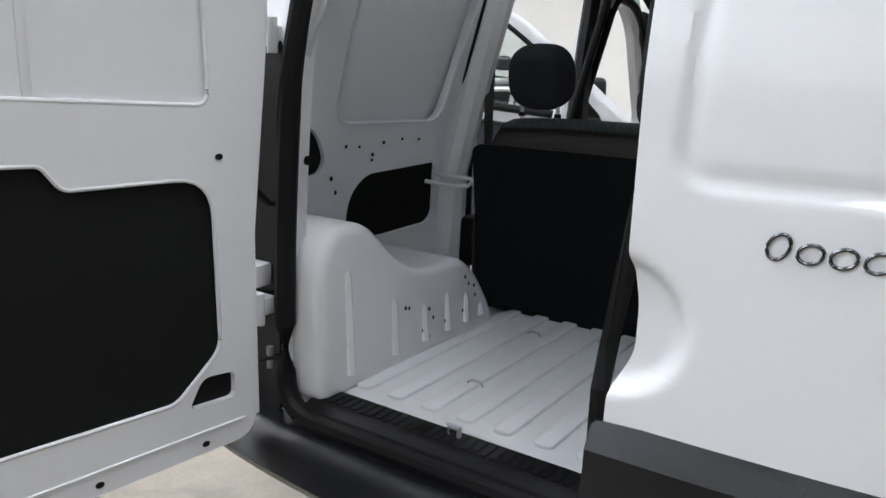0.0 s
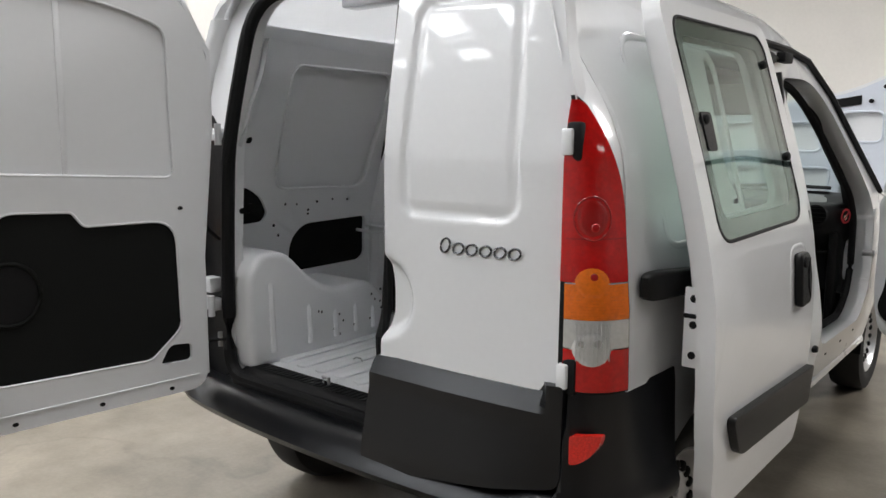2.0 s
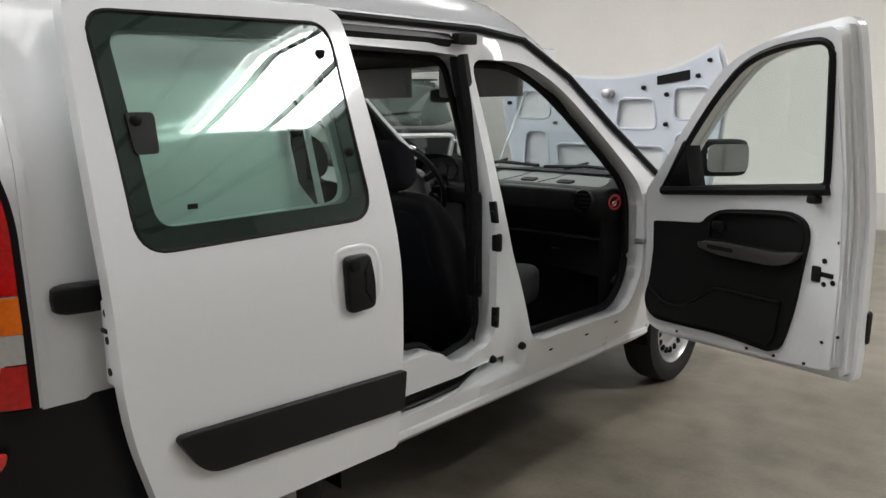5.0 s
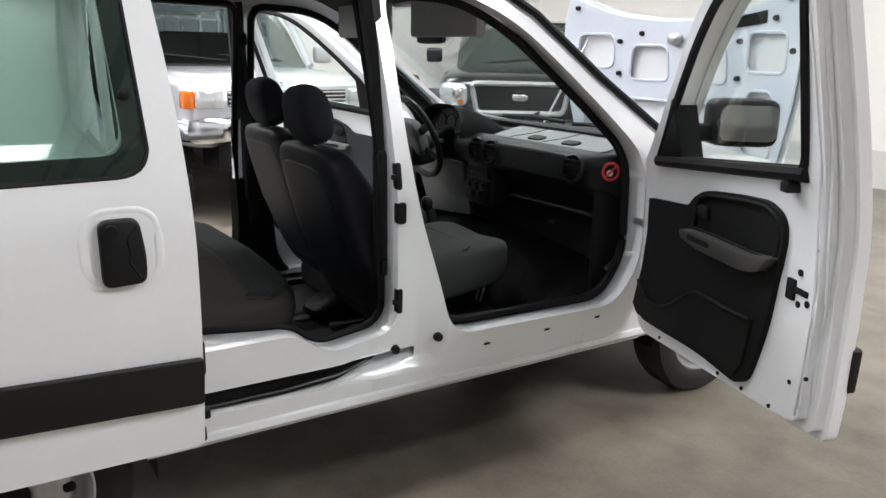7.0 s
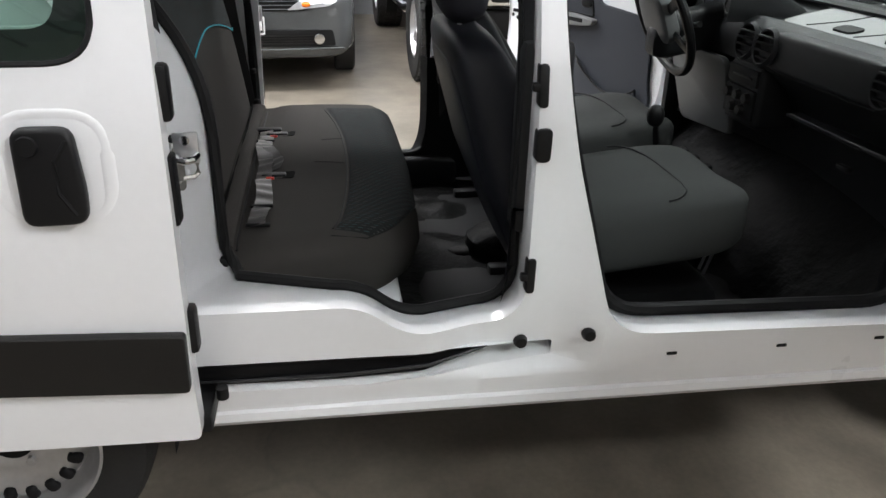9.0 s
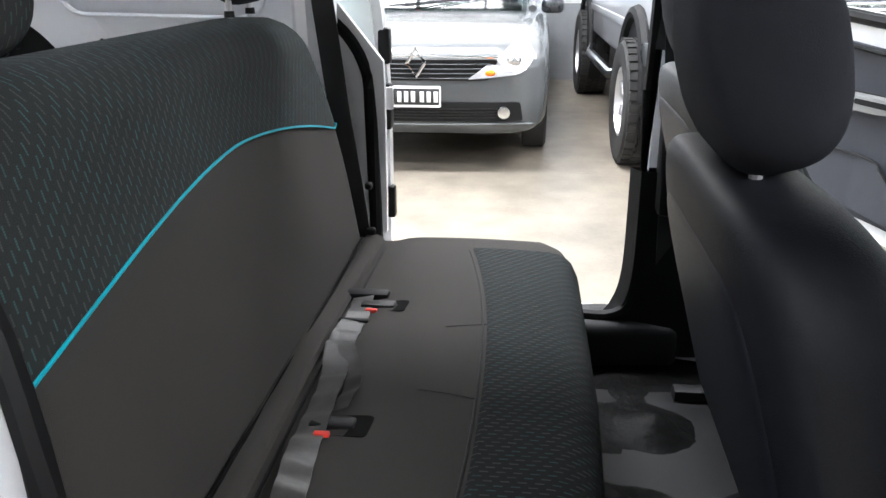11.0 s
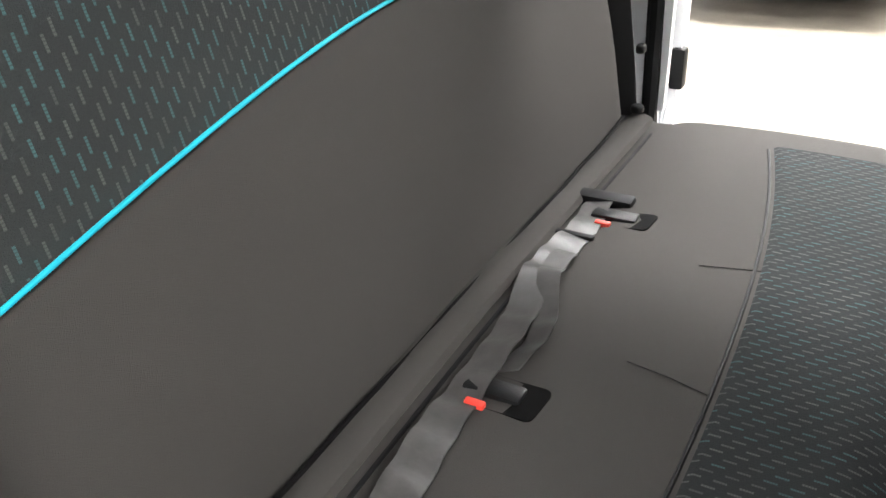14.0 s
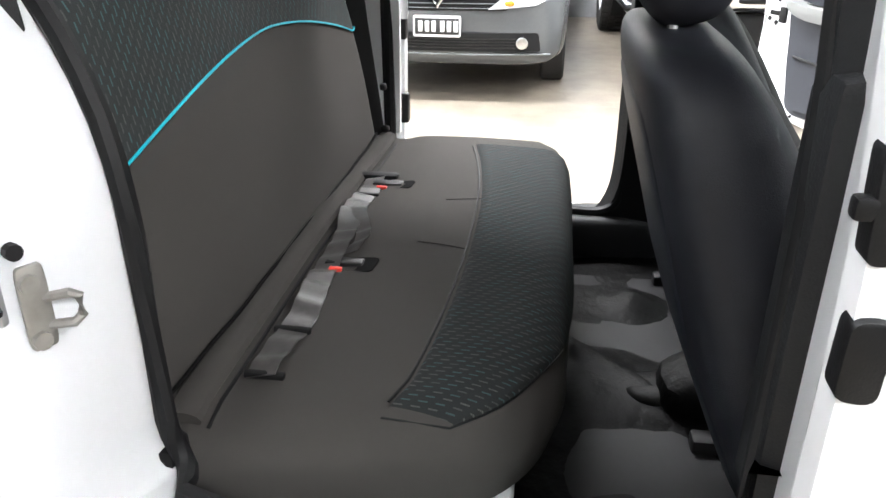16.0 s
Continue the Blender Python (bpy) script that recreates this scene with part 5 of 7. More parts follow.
for h in holes:
    part("pressed_rim", tube([(u, v, bon_z(u, v) - 0.027) for u, v in h], 0.008, True, 6), BON, bonnet, "", bonm)
part("label", prism(rounded([(0.30, 0.675), (0.50, 0.70), (0.50, 0.755), (0.30, 0.725)], 0.004, 2), lambda u, v, d: (u, v, bon_z(u, v) - 0.0305 - d), 0.0, 0.002), RUBBER, bonnet, "black sticker", bonm)
part("bonnet_catch", superq(0.035, 0.03, 0.03, 0.6, 0.8, 16, 8, lambda q: Vector((0, 0.63, bon_z(0, 0.63) - 0.046)) + q), STEEL, bonnet, "", bonm)
for x, y in ((0.62, 0.80), (-0.62, 0.80), (0.36, 0.62), (-0.36, 0.62), (0.66, 0.58), (-0.66, 0.58), (0.0, 0.36), (-0.36, 0.45), (0.36, 0.45), (0.22, 0.66), (-0.22, 0.66), (0.55, 0.72)):
    part("buffer", lathe([(-0.01, 0.014), (0.012, 0.012), (0.014, 0)], 10, bonm @ Matrix.Translation((x, y, bon_z(x, y) - 0.032)) @ Matrix.Rotation(radians(90), 4, "Y")), RUBBER, bonnet)
part("prop_rod", tube([(-0.60, 3.45, 0.95), (-0.60, 3.80, 1.50)], 0.006), STEEL, van)
part("underbody", box(-0.56, 0.56, 0.48, 3.80, 0.27, 0.34, 0.03), RUBBER, van, "dark underbody")
part("underbody_well", box(-0.58, 0.58, 0.45, 1.10, 0.33, 0.57, 0.02), RUBBER, van)


# ---- wheels ----
def wheel(s, y, turn, label):
    x = s * 0.70
    m = Matrix.Translation((x, y, 0.291)) @ Matrix.Diagonal((s, 1, 1, 1)) @ Matrix.Rotation(radians(turn), 4, "X")
    w = part("wheel", lathe([(-0.08, 0.20), (-0.085, 0.25), (-0.078, 0.278), (-0.05, 0.290), (0.0, 0.292), (0.05, 0.290), (0.074, 0.280), (0.084, 0.25), (0.082, 0.215), (0.070, 0.193), (0.055, 0.187), (-0.06, 0.187), (-0.08, 0.20)], 56, m), TYRE, van, label)
    rim = [(-0.07, 0.186), (0.058, 0.187), (0.070, 0.192), (0.072, 0.186), (0.060, 0.176), (0.045, 0.168), (0.020, 0.160), (0.015, 0.152), (0.040, 0.140), (0.046, 0.125), (0.036, 0.105), (0.030, 0.090), (0.034, 0.075), (0.032, 0.052), (0.022, 0.040), (0.022, 0.0)]
    part("rim", lathe(rim, 56, m), STEEL, w, "silver pressed steel rim", sharp=50)
    for k in range(18):
        a = k * math.tau / 18
        part("rim_hole", superq(0.012, 0.0145, 0.0165, 0.7, 1.0, 14, 6, None), RUBBER, w, "", m @ Matrix.Rotation(a, 4, "X") @ Matrix.Translation((0.043, 0, 0.132)))
    part("hub", lathe([(0.02, 0.044), (0.034, 0.044), (0.036, 0.040), (0.036, 0)], 20, m), RUBBER, w, "dark hub bore")
    for k in range(4):
        a = k * math.tau / 4 + 0.4
        part("wheel_bolt", lathe([(0.028, 0.011), (0.042, 0.010), (0.044, 0.007), (0.044, 0)], 8, m @ Matrix.Rotation(a, 4, "X") @ Matrix.Translation((0, 0, 0.060))), STEEL, w)
    return w


wheel(1, 0.70, 10, "black tyre on a silver pressed steel rim")
wheel(-1, 0.70, 25, "black tyre on a silver pressed steel rim")
wheel(1, 3.30, 0, "black tyre on a silver pressed steel rim")
wheel(-1, 3.30, 30, "black tyre on a silver pressed steel rim")

# ---- load space ----
floor_bm = sheet([(-0.62, 0.205), (0.62, 0.205), (0.62, 1.15), (-0.62, 1.15)], [], lambda u, v, d: (u, v, 0.602 - d), 0.02)
cargo = part("load_floor", floor_bm, WHITE_IN, van, "worn white ribbed steel load floor")
for k in range(11):
    x = -0.45 + 0.09 * k
    part("floor_rib", prism(rounded([(x - 0.022, 0.26), (x + 0.022, 0.26), (x + 0.022, 1.08), (x - 0.022, 1.08)], 0.02, 4), lambda u, v, d: (u, v, 0.598 + d), 0.0, 0.012, 0.005, 2), WHITE_IN, cargo)
for x, y in ((-0.49, 0.965), (0.49, 0.965)):
    part("floor_opening", lathe([(0.0, 0.036), (0.0015, 0.036), (0.0016, 0.0)], 20, Matrix.Translation((x, y, 0.6145)) @ Matrix.Rotation(radians(-90), 4, "Y")), RUBBER, cargo)
for x, y, a in ((-0.30, 0.80, 10), (-0.12, 0.86, -8), (-0.05, 0.70, 0), (0.22, 0.66, 4), (-0.25, 0.42, 0)):
    part("cable_hook", tube([(x - 0.02, y, 0.612), (x - 0.01, y + 0.004, 0.619), (x + 0.012, y + 0.004, 0.619), (x + 0.022, y, 0.612)], 0.003, seg=6), STEEL, cargo)
part("rear_crossmember", box(-0.56, 0.56, 0.185, 0.215, 0.55, 0.588, 0.006), WHITE_IN, cargo)


def wheel_box(s):
    prof = rounded([(0.15, 0.595), (0.15, 0.90), (0.20, 0.975), (0.31, 0.975), (0.42, 0.865), (0.52, 0.815), (0.69, 0.825), (0.77, 0.765), (0.845, 0.66), (0.868, 0.595)], [0.0, 0.05, 0.05, 0.06, 0.09, 0.06, 0.07, 0.06, 0.05, 0.0], 4)
    w = part("wheel_box", prism(prof, lambda u, v, d: (s * (d + 0.045 * max(0, v - 0.62)), u, v), 0.46, 0.74, 0.035, 4), WHITE_IN, van, "white painted wheel box with pressed ribs")
    for y, h in ((0.24, 0.90), (0.40, 0.80), (0.52, 0.76), (0.62, 0.765), (0.71, 0.745), (0.785, 0.70)):
        part("rib", tube([(s * 0.463, y, 0.64), (s * (0.466 + 0.045 * (h - 0.62) * 0.9), y, h - 0.04), (s * (0.49 + 0.045 * (h - 0.62)), y, h + 0.02)], 0.013, seg=8), WHITE_IN, w)
    for k in range(14):
        y, z = 0.30 + 0.5 * random.random(), 0.63 + 0.15 * random.random()
        part("chip", prism(rounded([(y - 0.003, z - 0.005), (y + 0.003, z - 0.004), (y + 0.002, z + 0.005), (y - 0.002, z + 0.004)], 0.002, 2), lambda u, v, d: (s * (0.458 + 0.045 * max(0, v - 0.62) + d), u, v), 0.0, 0.004), RUBBER, w)
    return w


wheel_box(-1)
wheel_box(1)


def inner_side(s):
    # towards the rear door frame the wall bends inwards
    bend = lambda u: interp(max(u, 0.175), [(0.175, 0.186), (0.205, 0.135), (0.235, 0.095), (0.27, 0.065), (0.40, 0.033), (0.52, 0.0), (3.0, 0.0)])
    fn = lambda u, v, d: (s * (half(v, u) - 0.075 - bend(u) - d), u, v)
    rec = rounded([(0.43, 1.165), (0.90, 1.155), (0.965, 1.60), (0.43, 1.60)], 0.06, 6)
    ins = rounded([(0.56, 0.838), (0.91, 0.845), (0.94, 0.87), (0.935, 1.03), (0.60, 1.022), (0.54, 0.96), (0.53, 0.87)], [0.06, 0.03, 0.03, 0.02, 0.06, 0.06, 0.06], 5)
    oval = rounded([(0.205, 1.050), (0.378, 1.050), (0.402, 1.080), (0.360, 1.142), (0.285, 1.180), (0.212, 1.180)], [0.03, 0.03, 0.02, 0.06, 0.03, 0.02], 5)
    out = [(0.125, 0.90), (0.32, 0.93), (0.5, 0.79), (0.9, 0.72), (1.10, 0.62), (1.16, 0.64), (1.165, 1.06), (1.05, 1.22), (1.04, 1.66), (0.24, 1.66), (0.15, 1.3)]
    if s > 0:
        out = [(min(y, 1.0), z) for y, z in out[:4]] + [(0.99, 0.64), (0.99, 1.06), (0.985, 1.66), (0.24, 1.66), (0.15, 1.3)]
    p = part("inner_side", sheet(out, [rec, ins, oval], fn, 0.02, [0.19, 0.205, 0.22, 0.235, 0.25, 0.27, 0.30, 0.355, 0.41, 0.455] + steps(0.5, 1.1, 6), ZCUT), WHITE_IN, van, "white bare inner body side with black inserts")
    part("recess_panel", sheet(rounded([(0.40, 1.14), (0.93, 1.13), (0.99, 1.62), (0.40, 1.62)], 0.06, 5), [], lambda u, v, d: fn(u, v, -0.028 + d), 0.008, steps(0.4, 0.98, 5), ZCUT), WHITE_IN, p)
    part("recess_bead", tube([fn(u, v, 0.021) for u, v in rec], 0.006, True, 6), WHITE_IN, p)
    part("insert", sheet(rounded([(0.545, 0.825), (0.92, 0.832), (0.955, 0.86), (0.95, 1.043), (0.59, 1.035), (0.525, 0.965), (0.515, 0.86)], 0.05, 5), [], lambda u, v, d: fn(u, v, -0.01 + d), 0.016, steps(0.55, 0.98, 4), ZCUT), CARD, p, "black side insert")
    part("oval_insert", sheet(rounded([(0.197, 1.037), (0.387, 1.037), (0.417, 1.080), (0.368, 1.156), (0.285, 1.194), (0.203, 1.194)], 0.03, 5), [], lambda u, v, d: fn(u, v, -0.006 + d), 0.014, (0.22, 0.235, 0.25, 0.27, 0.29, 0.33, 0.37, 0.41)), CARD, p, "black side insert")
    for u, v in ((0.31, 1.105), (0.275, 1.085)):
        part("insert_knob", lathe([(0, 0.018), (0.008, 0.016), (0.009, 0)], 12, Matrix.Translation(fn(u, v, 0.008)) @ Matrix.Rotation(radians(180 if s > 0 else 0), 4, "Z")), RUBBER, p)
    for u, v, r in ((0.275, 1.345, 0.016), (0.178, 1.113, 0.010), (0.44, 1.03, 0.006), (0.50, 1.105, 0.005), (0.56, 1.10, 0.004), (0.66, 1.105, 0.005), (0.74, 1.11, 0.004), (0.62, 1.075, 0.005), (0.62, 1.06, 0.004), (0.47, 0.99, 0.006), (0.82, 1.105, 0.004)):
        part("hole", lathe([(0, r), (0.002, r), (0.003, 0)], 10, Matrix.Translation(fn(u, v, 0.0205)) @ Matrix.Rotation(radians(180 if s > 0 else 0), 4, "Z")), RUBBER, p)
    # pillar between load space and seats
    part("pillar_column", tube([fn(y + (0.0 if s < 0 else -0.11), z, 0.03 if s < 0 else 0.0) for y, z in ((1.01, 0.72), (1.01, 1.0), (1.03, 1.3), (1.03, 1.62))], 0.05, seg=10), WHITE_IN, p)
    return p


inner_side(-1)
inner_side(1)
# white tie-down bracket beside the bench
part("bracket", tube([(-0.775, 0.906, 0.972), (-0.65, 0.91, 0.966), (-0.60, 0.915, 0.972), (-0.595, 0.935, 0.989), (-0.63, 0.945, 0.988), (-0.775, 0.942, 0.990)], 0.007, True, 6), WHITE_IN, van, "white steel bench bracket")
part("roof_bow", box(-0.50, 0.50, 0.60, 0.68, 1.80, 1.835, 0.01), WHITE_IN, van)
part("rear_header_inner", box(-0.42, 0.42, 0.215, 0.27, 1.775, 1.81, 0.012), WHITE_IN, van)
part("roof_catch", box(-0.06, 0.0, 0.19, 0.22, 1.765, 1.79, 0.004), RUBBER, van)
# inside of the right rear door
rd_in = rounded([(0.23, 0.60), (0.67, 0.62), (0.66, 1.45), (0.60, 1.66), (0.45, 1.71), (0.24, 1.72)], 0.05, 5)
rd_h = rounded([(0.26, 0.66), (0.62, 0.67), (0.62, 1.06), (0.26, 1.06)], 0.06, 5)
part("inner_panel", sheet(rd_in, [rd_h], lambda u, v, d: fn(u, v, 0.047 + d), 0.035, steps(0.25, 0.65, 4), ZCUT), WHITE_IN, rdoor)
part("black_board", sheet(rounded([(0.25, 0.65), (0.63, 0.66), (0.63, 1.075), (0.25, 1.075)], 0.06, 5), [], lambda u, v, d: fn(u, v, 0.055 + d), 0.01), CARD, rdoor)
part("latch_rod", tube([fn(0.245, 1.30, 0.087), fn(0.245, 1.24, 0.095), fn(0.225, 1.12, 0.11), fn(0.20, 1.07, 0.10)], 0.010, seg=8), RUBBER, rdoor, "black interior release lever")

# ---- rear bench ----
bench = part("rear_bench", box(-0.58, 0.58, 1.16, 1.55, 0.455, 0.50, 0.02), WHITE_IN, van, "dark folding rear bench with woven and plain cloth")
for x in (-0.40, 0.0, 0.40):
    part("bench_leg", box(x - 0.035, x + 0.035, 1.18, 1.52, 0.33, 0.46, 0.01), WHITE_IN, bench)


def cushion_top(x, y):
    """The height of the seat's upper face."""
    ey = (y - 1.36) / 0.27
    return 0.660 + 0.012 * math.cos(min(1, abs(ey)) * 1.4) - 0.010 * math.exp(-((y - 1.19) / 0.03) ** 2) + 0.006 * math.cos(x * 5.0)


def front_edge(x):
    """The seat's front outline: nearly square at its left end, a wide curve at its right one."""
    if x <= 0.3:
        return 1.612 + (0.012 - 0.10 * (abs(x) / 0.675) ** 24 if x < 0 else 0.012 * (1 - x / 0.3))
    return 1.17 + 0.442 * max(0.0, 1 - min(1.0, (x - 0.3) / 0.318) ** 2.5) ** 0.45


def seat_drop(x, y):
    """How far the cushion's rounded rim falls below its flat top at (x, y)."""
    r = 0.07 + 0.05 * ease((x - 0.2) / 0.25)
    fy = max(0.0, (y - (front_edge(x) - r)) / r)
    if x > 0:
        xe = 0.3 + 0.318 * max(0.0, 1 - min(1.0, max(0.0, (y - 1.17) / 0.442)) ** 2.222) ** 0.4
        fx = max(0.0, (x - (xe - 0.085)) / 0.085)
    else:
        fx = max(0.0, (-x - 0.63) / 0.045)
    return 0.055 * (1 - math.sqrt(max(0.0, 1 - min(0.999, max(fx, fy)) ** 2)))


def cushion(y0, z0, material, name, label):
    bm, rows = bmesh.new(), []
    nx, ny = 72, 18
    for i in range(nx + 1):
        t = -1 + 2 * i / nx
        x = (0.675 if t < 0 else 0.6175) * math.sin(t * math.pi / 2)
        yf = front_edge(x)
        # section from the rear bottom over the top to the front bottom
        prof = [(y0, z0), (y0, 0.605)]
        for k in range(ny + 1):
            y = y0 + (yf - y0) * k / ny
            edge = min((y - y0) / 0.03, 1.0)
            prof.append((y, cushion_top(x, y) - 0.02 * (1 - edge) ** 2 - seat_drop(x, y)))
        prof += [(yf + 0.004, z0 + 0.08), (yf - 0.012, z0 + 0.03), (max(y0 + 0.01, yf - 0.05), z0)]
        rows.append([bm.verts.new((x, y, z)) for y, z in prof])
    for a, b in zip(rows, rows[1:]):
        for k in range(len(a) - 1):
            bm.faces.new((a[k], a[k + 1], b[k + 1], b[k]))
        bm.faces.new((a[-1], a[0], b[0], b[-1]))
    for r in (rows[0], rows[-1]):
        bm.faces.new(r)
    return part(name, bm, material, bench, label, sharp=70)


seat = cushion(1.125, 0.485, CLOTH, "seat_cushion", "plain dark brown cloth seat cushion")


def seam_y(x):
    return 1.440 - 0.058 * (abs(x - 0.04) / 0.60) ** 2.2 - 0.012 * ease((x - 0.47) / 0.08)


def lay(x, y, lift):
    """A point on the seat's surface at (x, y), over the rounded rim too."""
    return (x, y, cushion_top(x, y) - seat_drop(x, y) + lift)


def band_edge(x):
    """Where the woven cover ends: over the nose, and along the rounded rim at the right end."""
    return front_edge(x) - 0.03 * ease((x - 0.25) / 0.2)


def seat_band():
    """The woven cover over the front of the seat, from the seam to the nose."""
    bm, rows = bmesh.new(), []
    for x in steps(-0.578, 0.548, 80):
        y1 = band_edge(x)
        y0 = min(seam_y(x), y1 - 0.003)
        row = [bm.verts.new(lay(x, y0 + (y1 - y0) * k / 16, 0.004 if k else -0.003)) for k in range(17)]
        down = ease((0.30 - x) / 0.25)
        row.append(bm.verts.new(Vector(lay(x, y1, -0.004)).lerp(Vector((x, y1 + 0.008, 0.560)), down)))
        rows.append(row)
    for a, b in zip(rows, rows[1:]):
        for k in range(len(a) - 1):
            bm.faces.new((a[k], a[k + 1], b[k + 1], b[k]))
    return bm


part("seat_band", seat_band(), WEAVE_SEAT, seat, "woven patterned cloth band", sharp=80)
part("seam", tube([lay(x, min(seam_y(x), band_edge(x)) - 0.002, 0.0008) for x in steps(-0.575, 0.548, 48)], 0.0022, seg=6), RUBBER, seat)
part("rim_seam", tube([lay(0.549, seam_y(0.548), 0.001)] + [lay(x, band_edge(x) + 0.002, 0.001) for x in steps(0.548, 0.30, 24)], 0.0018, seg=6), RUBBER, seat)
part("rear_roll", tube([lay(-0.62 + 1.2 * k / 30, 1.150, 0.004) for k in range(31)], 0.024, seg=10, flat=0.55), CLOTH, seat, "stitched rear roll of the seat")
part("roll_seam", tube([lay(-0.58 + 1.16 * k / 30, 1.181, 0.001) for k in range(31)], 0.003, seg=6), RUBBER, seat)
SEAM = mat("seam_thread", (0.020, 0.019, 0.018), 0.9)
for x0, y0, x1, y1 in ((-0.145, 1.40, -0.165, 1.44), (0.07, 1.38, 0.085, 1.435)):
    part("crease", tube([lay(x0, y0 - 0.03, 0.0012), lay((x0 + x1) / 2, (y0 + y1) / 2 - 0.01, 0.0016), lay(x1, y1, 0.0004)], 0.0008, seg=6), SEAM, seat)
part("side_crease", tube([(0.590, 1.36, 0.60), (0.592, 1.365, 0.58), (0.592, 1.372, 0.572)], 0.002, seg=5), RUBBER, seat)
# near-black colour for the shade inside the slots, which have no real depth
SLOT = mat("slot_shade", (0.004, 0.004, 0.004), 0.9, spec=0.1)
for x, y in ((-0.235, 1.245), (0.165, 1.255)):
    s_ = part("buckle_slot", prism(rounded([(x - 0.024, y - 0.045), (x + 0.024, y - 0.045), (x + 0.03, y + 0.04), (x - 0.02, y + 0.045)], 0.01, 4), lambda u, v, d: (u, v, cushion_top(u, v) + d), -0.004, 0.002), SLOT, seat, "buckle slot, its inner shade painted near-black")
    part("buckle", box(x - 0.014, x + 0.012, y - 0.045, y + 0.02, cushion_top(x, y) - 0.008, cushion_top(x, y) + 0.005, 0.004), BLACK, s_)
    part("release_button", box(x + 0.022, x + 0.031, y - 0.032, y - 0.010, cushion_top(x, y) - 0.004, cushion_top(x, y) + 0.004, 0.002), BUCKLE_RED, s_, "red release button")


def band(points, w, thick, bm=None):
    """A flat strap: (x, y, z, tilt) points; the strap runs along x and is w wide across y."""
    bm = bm or bmesh.new()
    rings = []
    for x, y, z, tilt in points:
        dy, dz = w / 2 * math.cos(tilt), w / 2 * math.sin(tilt)
        rings.append([bm.verts.new(q) for q in ((x, y - dy, z - dz), (x, y + dy, z + dz), (x, y + dy, z + dz + thick), (x, y - dy, z - dz + thick))])
    for a, b in zip(rings, rings[1:]):
        for k in range(4):
            bm.faces.new((a[k], a[(k + 1) % 4], b[(k + 1) % 4], b[k]))
    bm.faces.new(rings[0])
    bm.faces.new(rings[-1])
    return bm


top = lambda x, y: cushion_top(x, y)
def belt_y(x):
    return 1.203 + 0.006 * math.sin(x * 6.5 + 0.6) + 0.02 * ease((x + 0.1) / 0.5) + 0.02 * max(0, x - 0.3)


belt_pts = []
for k in range(97):
    x = -0.27 + 0.77 * k / 96
    y = belt_y(x)
    lump = 0.016 * math.exp(-((x + 0.02) / 0.035) ** 2) + 0.007 * abs(math.sin(x * 17)) + 0.004 * math.sin(x * 61 + 1.0) ** 2
    y += 0.004 * math.sin(x * 23.0)
    belt_pts.append((x, y, top(x, y) + 0.003 + lump, 0.25 * math.sin(x * 15)))
lap = part("lap_belt", band(belt_pts, 0.041, 0.002), WEBBING, bench, "grey webbing lap belt lying on the seat")
lap2 = [(x, y + 0.022 + 0.012 * math.sin(x * 20), z + 0.002, t + 0.2) for x, y, z, t in belt_pts[20:52]]
part("belt_fold", band(lap2, 0.03, 0.002), WEBBING, lap)
part("belt_tongue", box(-0.298, -0.268, 1.155, 1.245, top(-0.28, 1.19) + 0.002, top(-0.28, 1.19) + 0.020, 0.006), RUBBER, lap, "black belt clip")
for x in (-0.165, 0.385, 0.495):
    yy = belt_y(x)
    part("belt_slide", box(x - 0.005, x + 0.005, yy - 0.027, yy + 0.027, top(x, yy) + 0.003, top(x, yy) + 0.012, 0.002), RUBBER, lap)

# backrest: leans back; front face y = back_front(z)
BX = 0.622


def back_front(x, z):
    bulge = 0.02 * (1 - (abs(x) / BX) ** 4) * math.sin(max(0, min(1, (z - 0.60) / 0.55)) * math.pi)
    return 1.130 - (z - 0.62) * 0.165 + bulge


def half_at(z):
    return BX - 0.115 * max(0.0, (z - 0.80) / 0.36) ** 1.4


def arch_z(x):
    return 1.027 - 0.238 * abs(x) ** 1.64


def back_shell():
    bm, rows = bmesh.new(), []
    zs = [0.60 + 0.562 * k / 20 for k in range(21)]
    nx = 44
    front, rearf = [], []
    for z in zs:
        f, r = [], []
        for i in range(nx + 1):
            t = -1 + 2 * i / nx
            x = t * half_at(z)
            e = max(0.0, (abs(t) - 0.94) / 0.06)
            top_ = max(0.0, (z - 1.092) / 0.07)
            inn = 0.03 * (1 - math.sqrt(max(0, 1 - e * e))) + 0.045 * (1 - math.sqrt(max(0, 1 - min(1, top_) ** 2)))
            f.append(bm.verts.new((x, back_front(x, z) - inn, z + (0.012 * (1 - abs(t) ** 6) if z > 1.1 else 0))))
            r.append(bm.verts.new((x, back_front(0, z) - 0.155 + 0.02 * min(1, top_) + inn * 0.6, z + (0.012 * (1 - abs(t) ** 6) if z > 1.1 else 0))))
        front.append(f)
        rearf.append(r)
    for g in (front, rearf):
        for a, b in zip(g, g[1:]):
            for k in range(nx):
                bm.faces.new((a[k], a[k + 1], b[k + 1], b[k]))
    for a, b, c, d in zip(front, front[1:], rearf, rearf[1:]):
        bm.faces.new((a[0], b[0], d[0], c[0]))
        bm.faces.new((a[-1], b[-1], d[-1], c[-1]))
    for k in range(nx):
        bm.faces.new((front[-1][k], front[-1][k + 1], rearf[-1][k + 1], rearf[-1][k]))
        bm.faces.new((front[0][k], front[0][k + 1], rearf[0][k + 1], rearf[0][k]))
    return bm


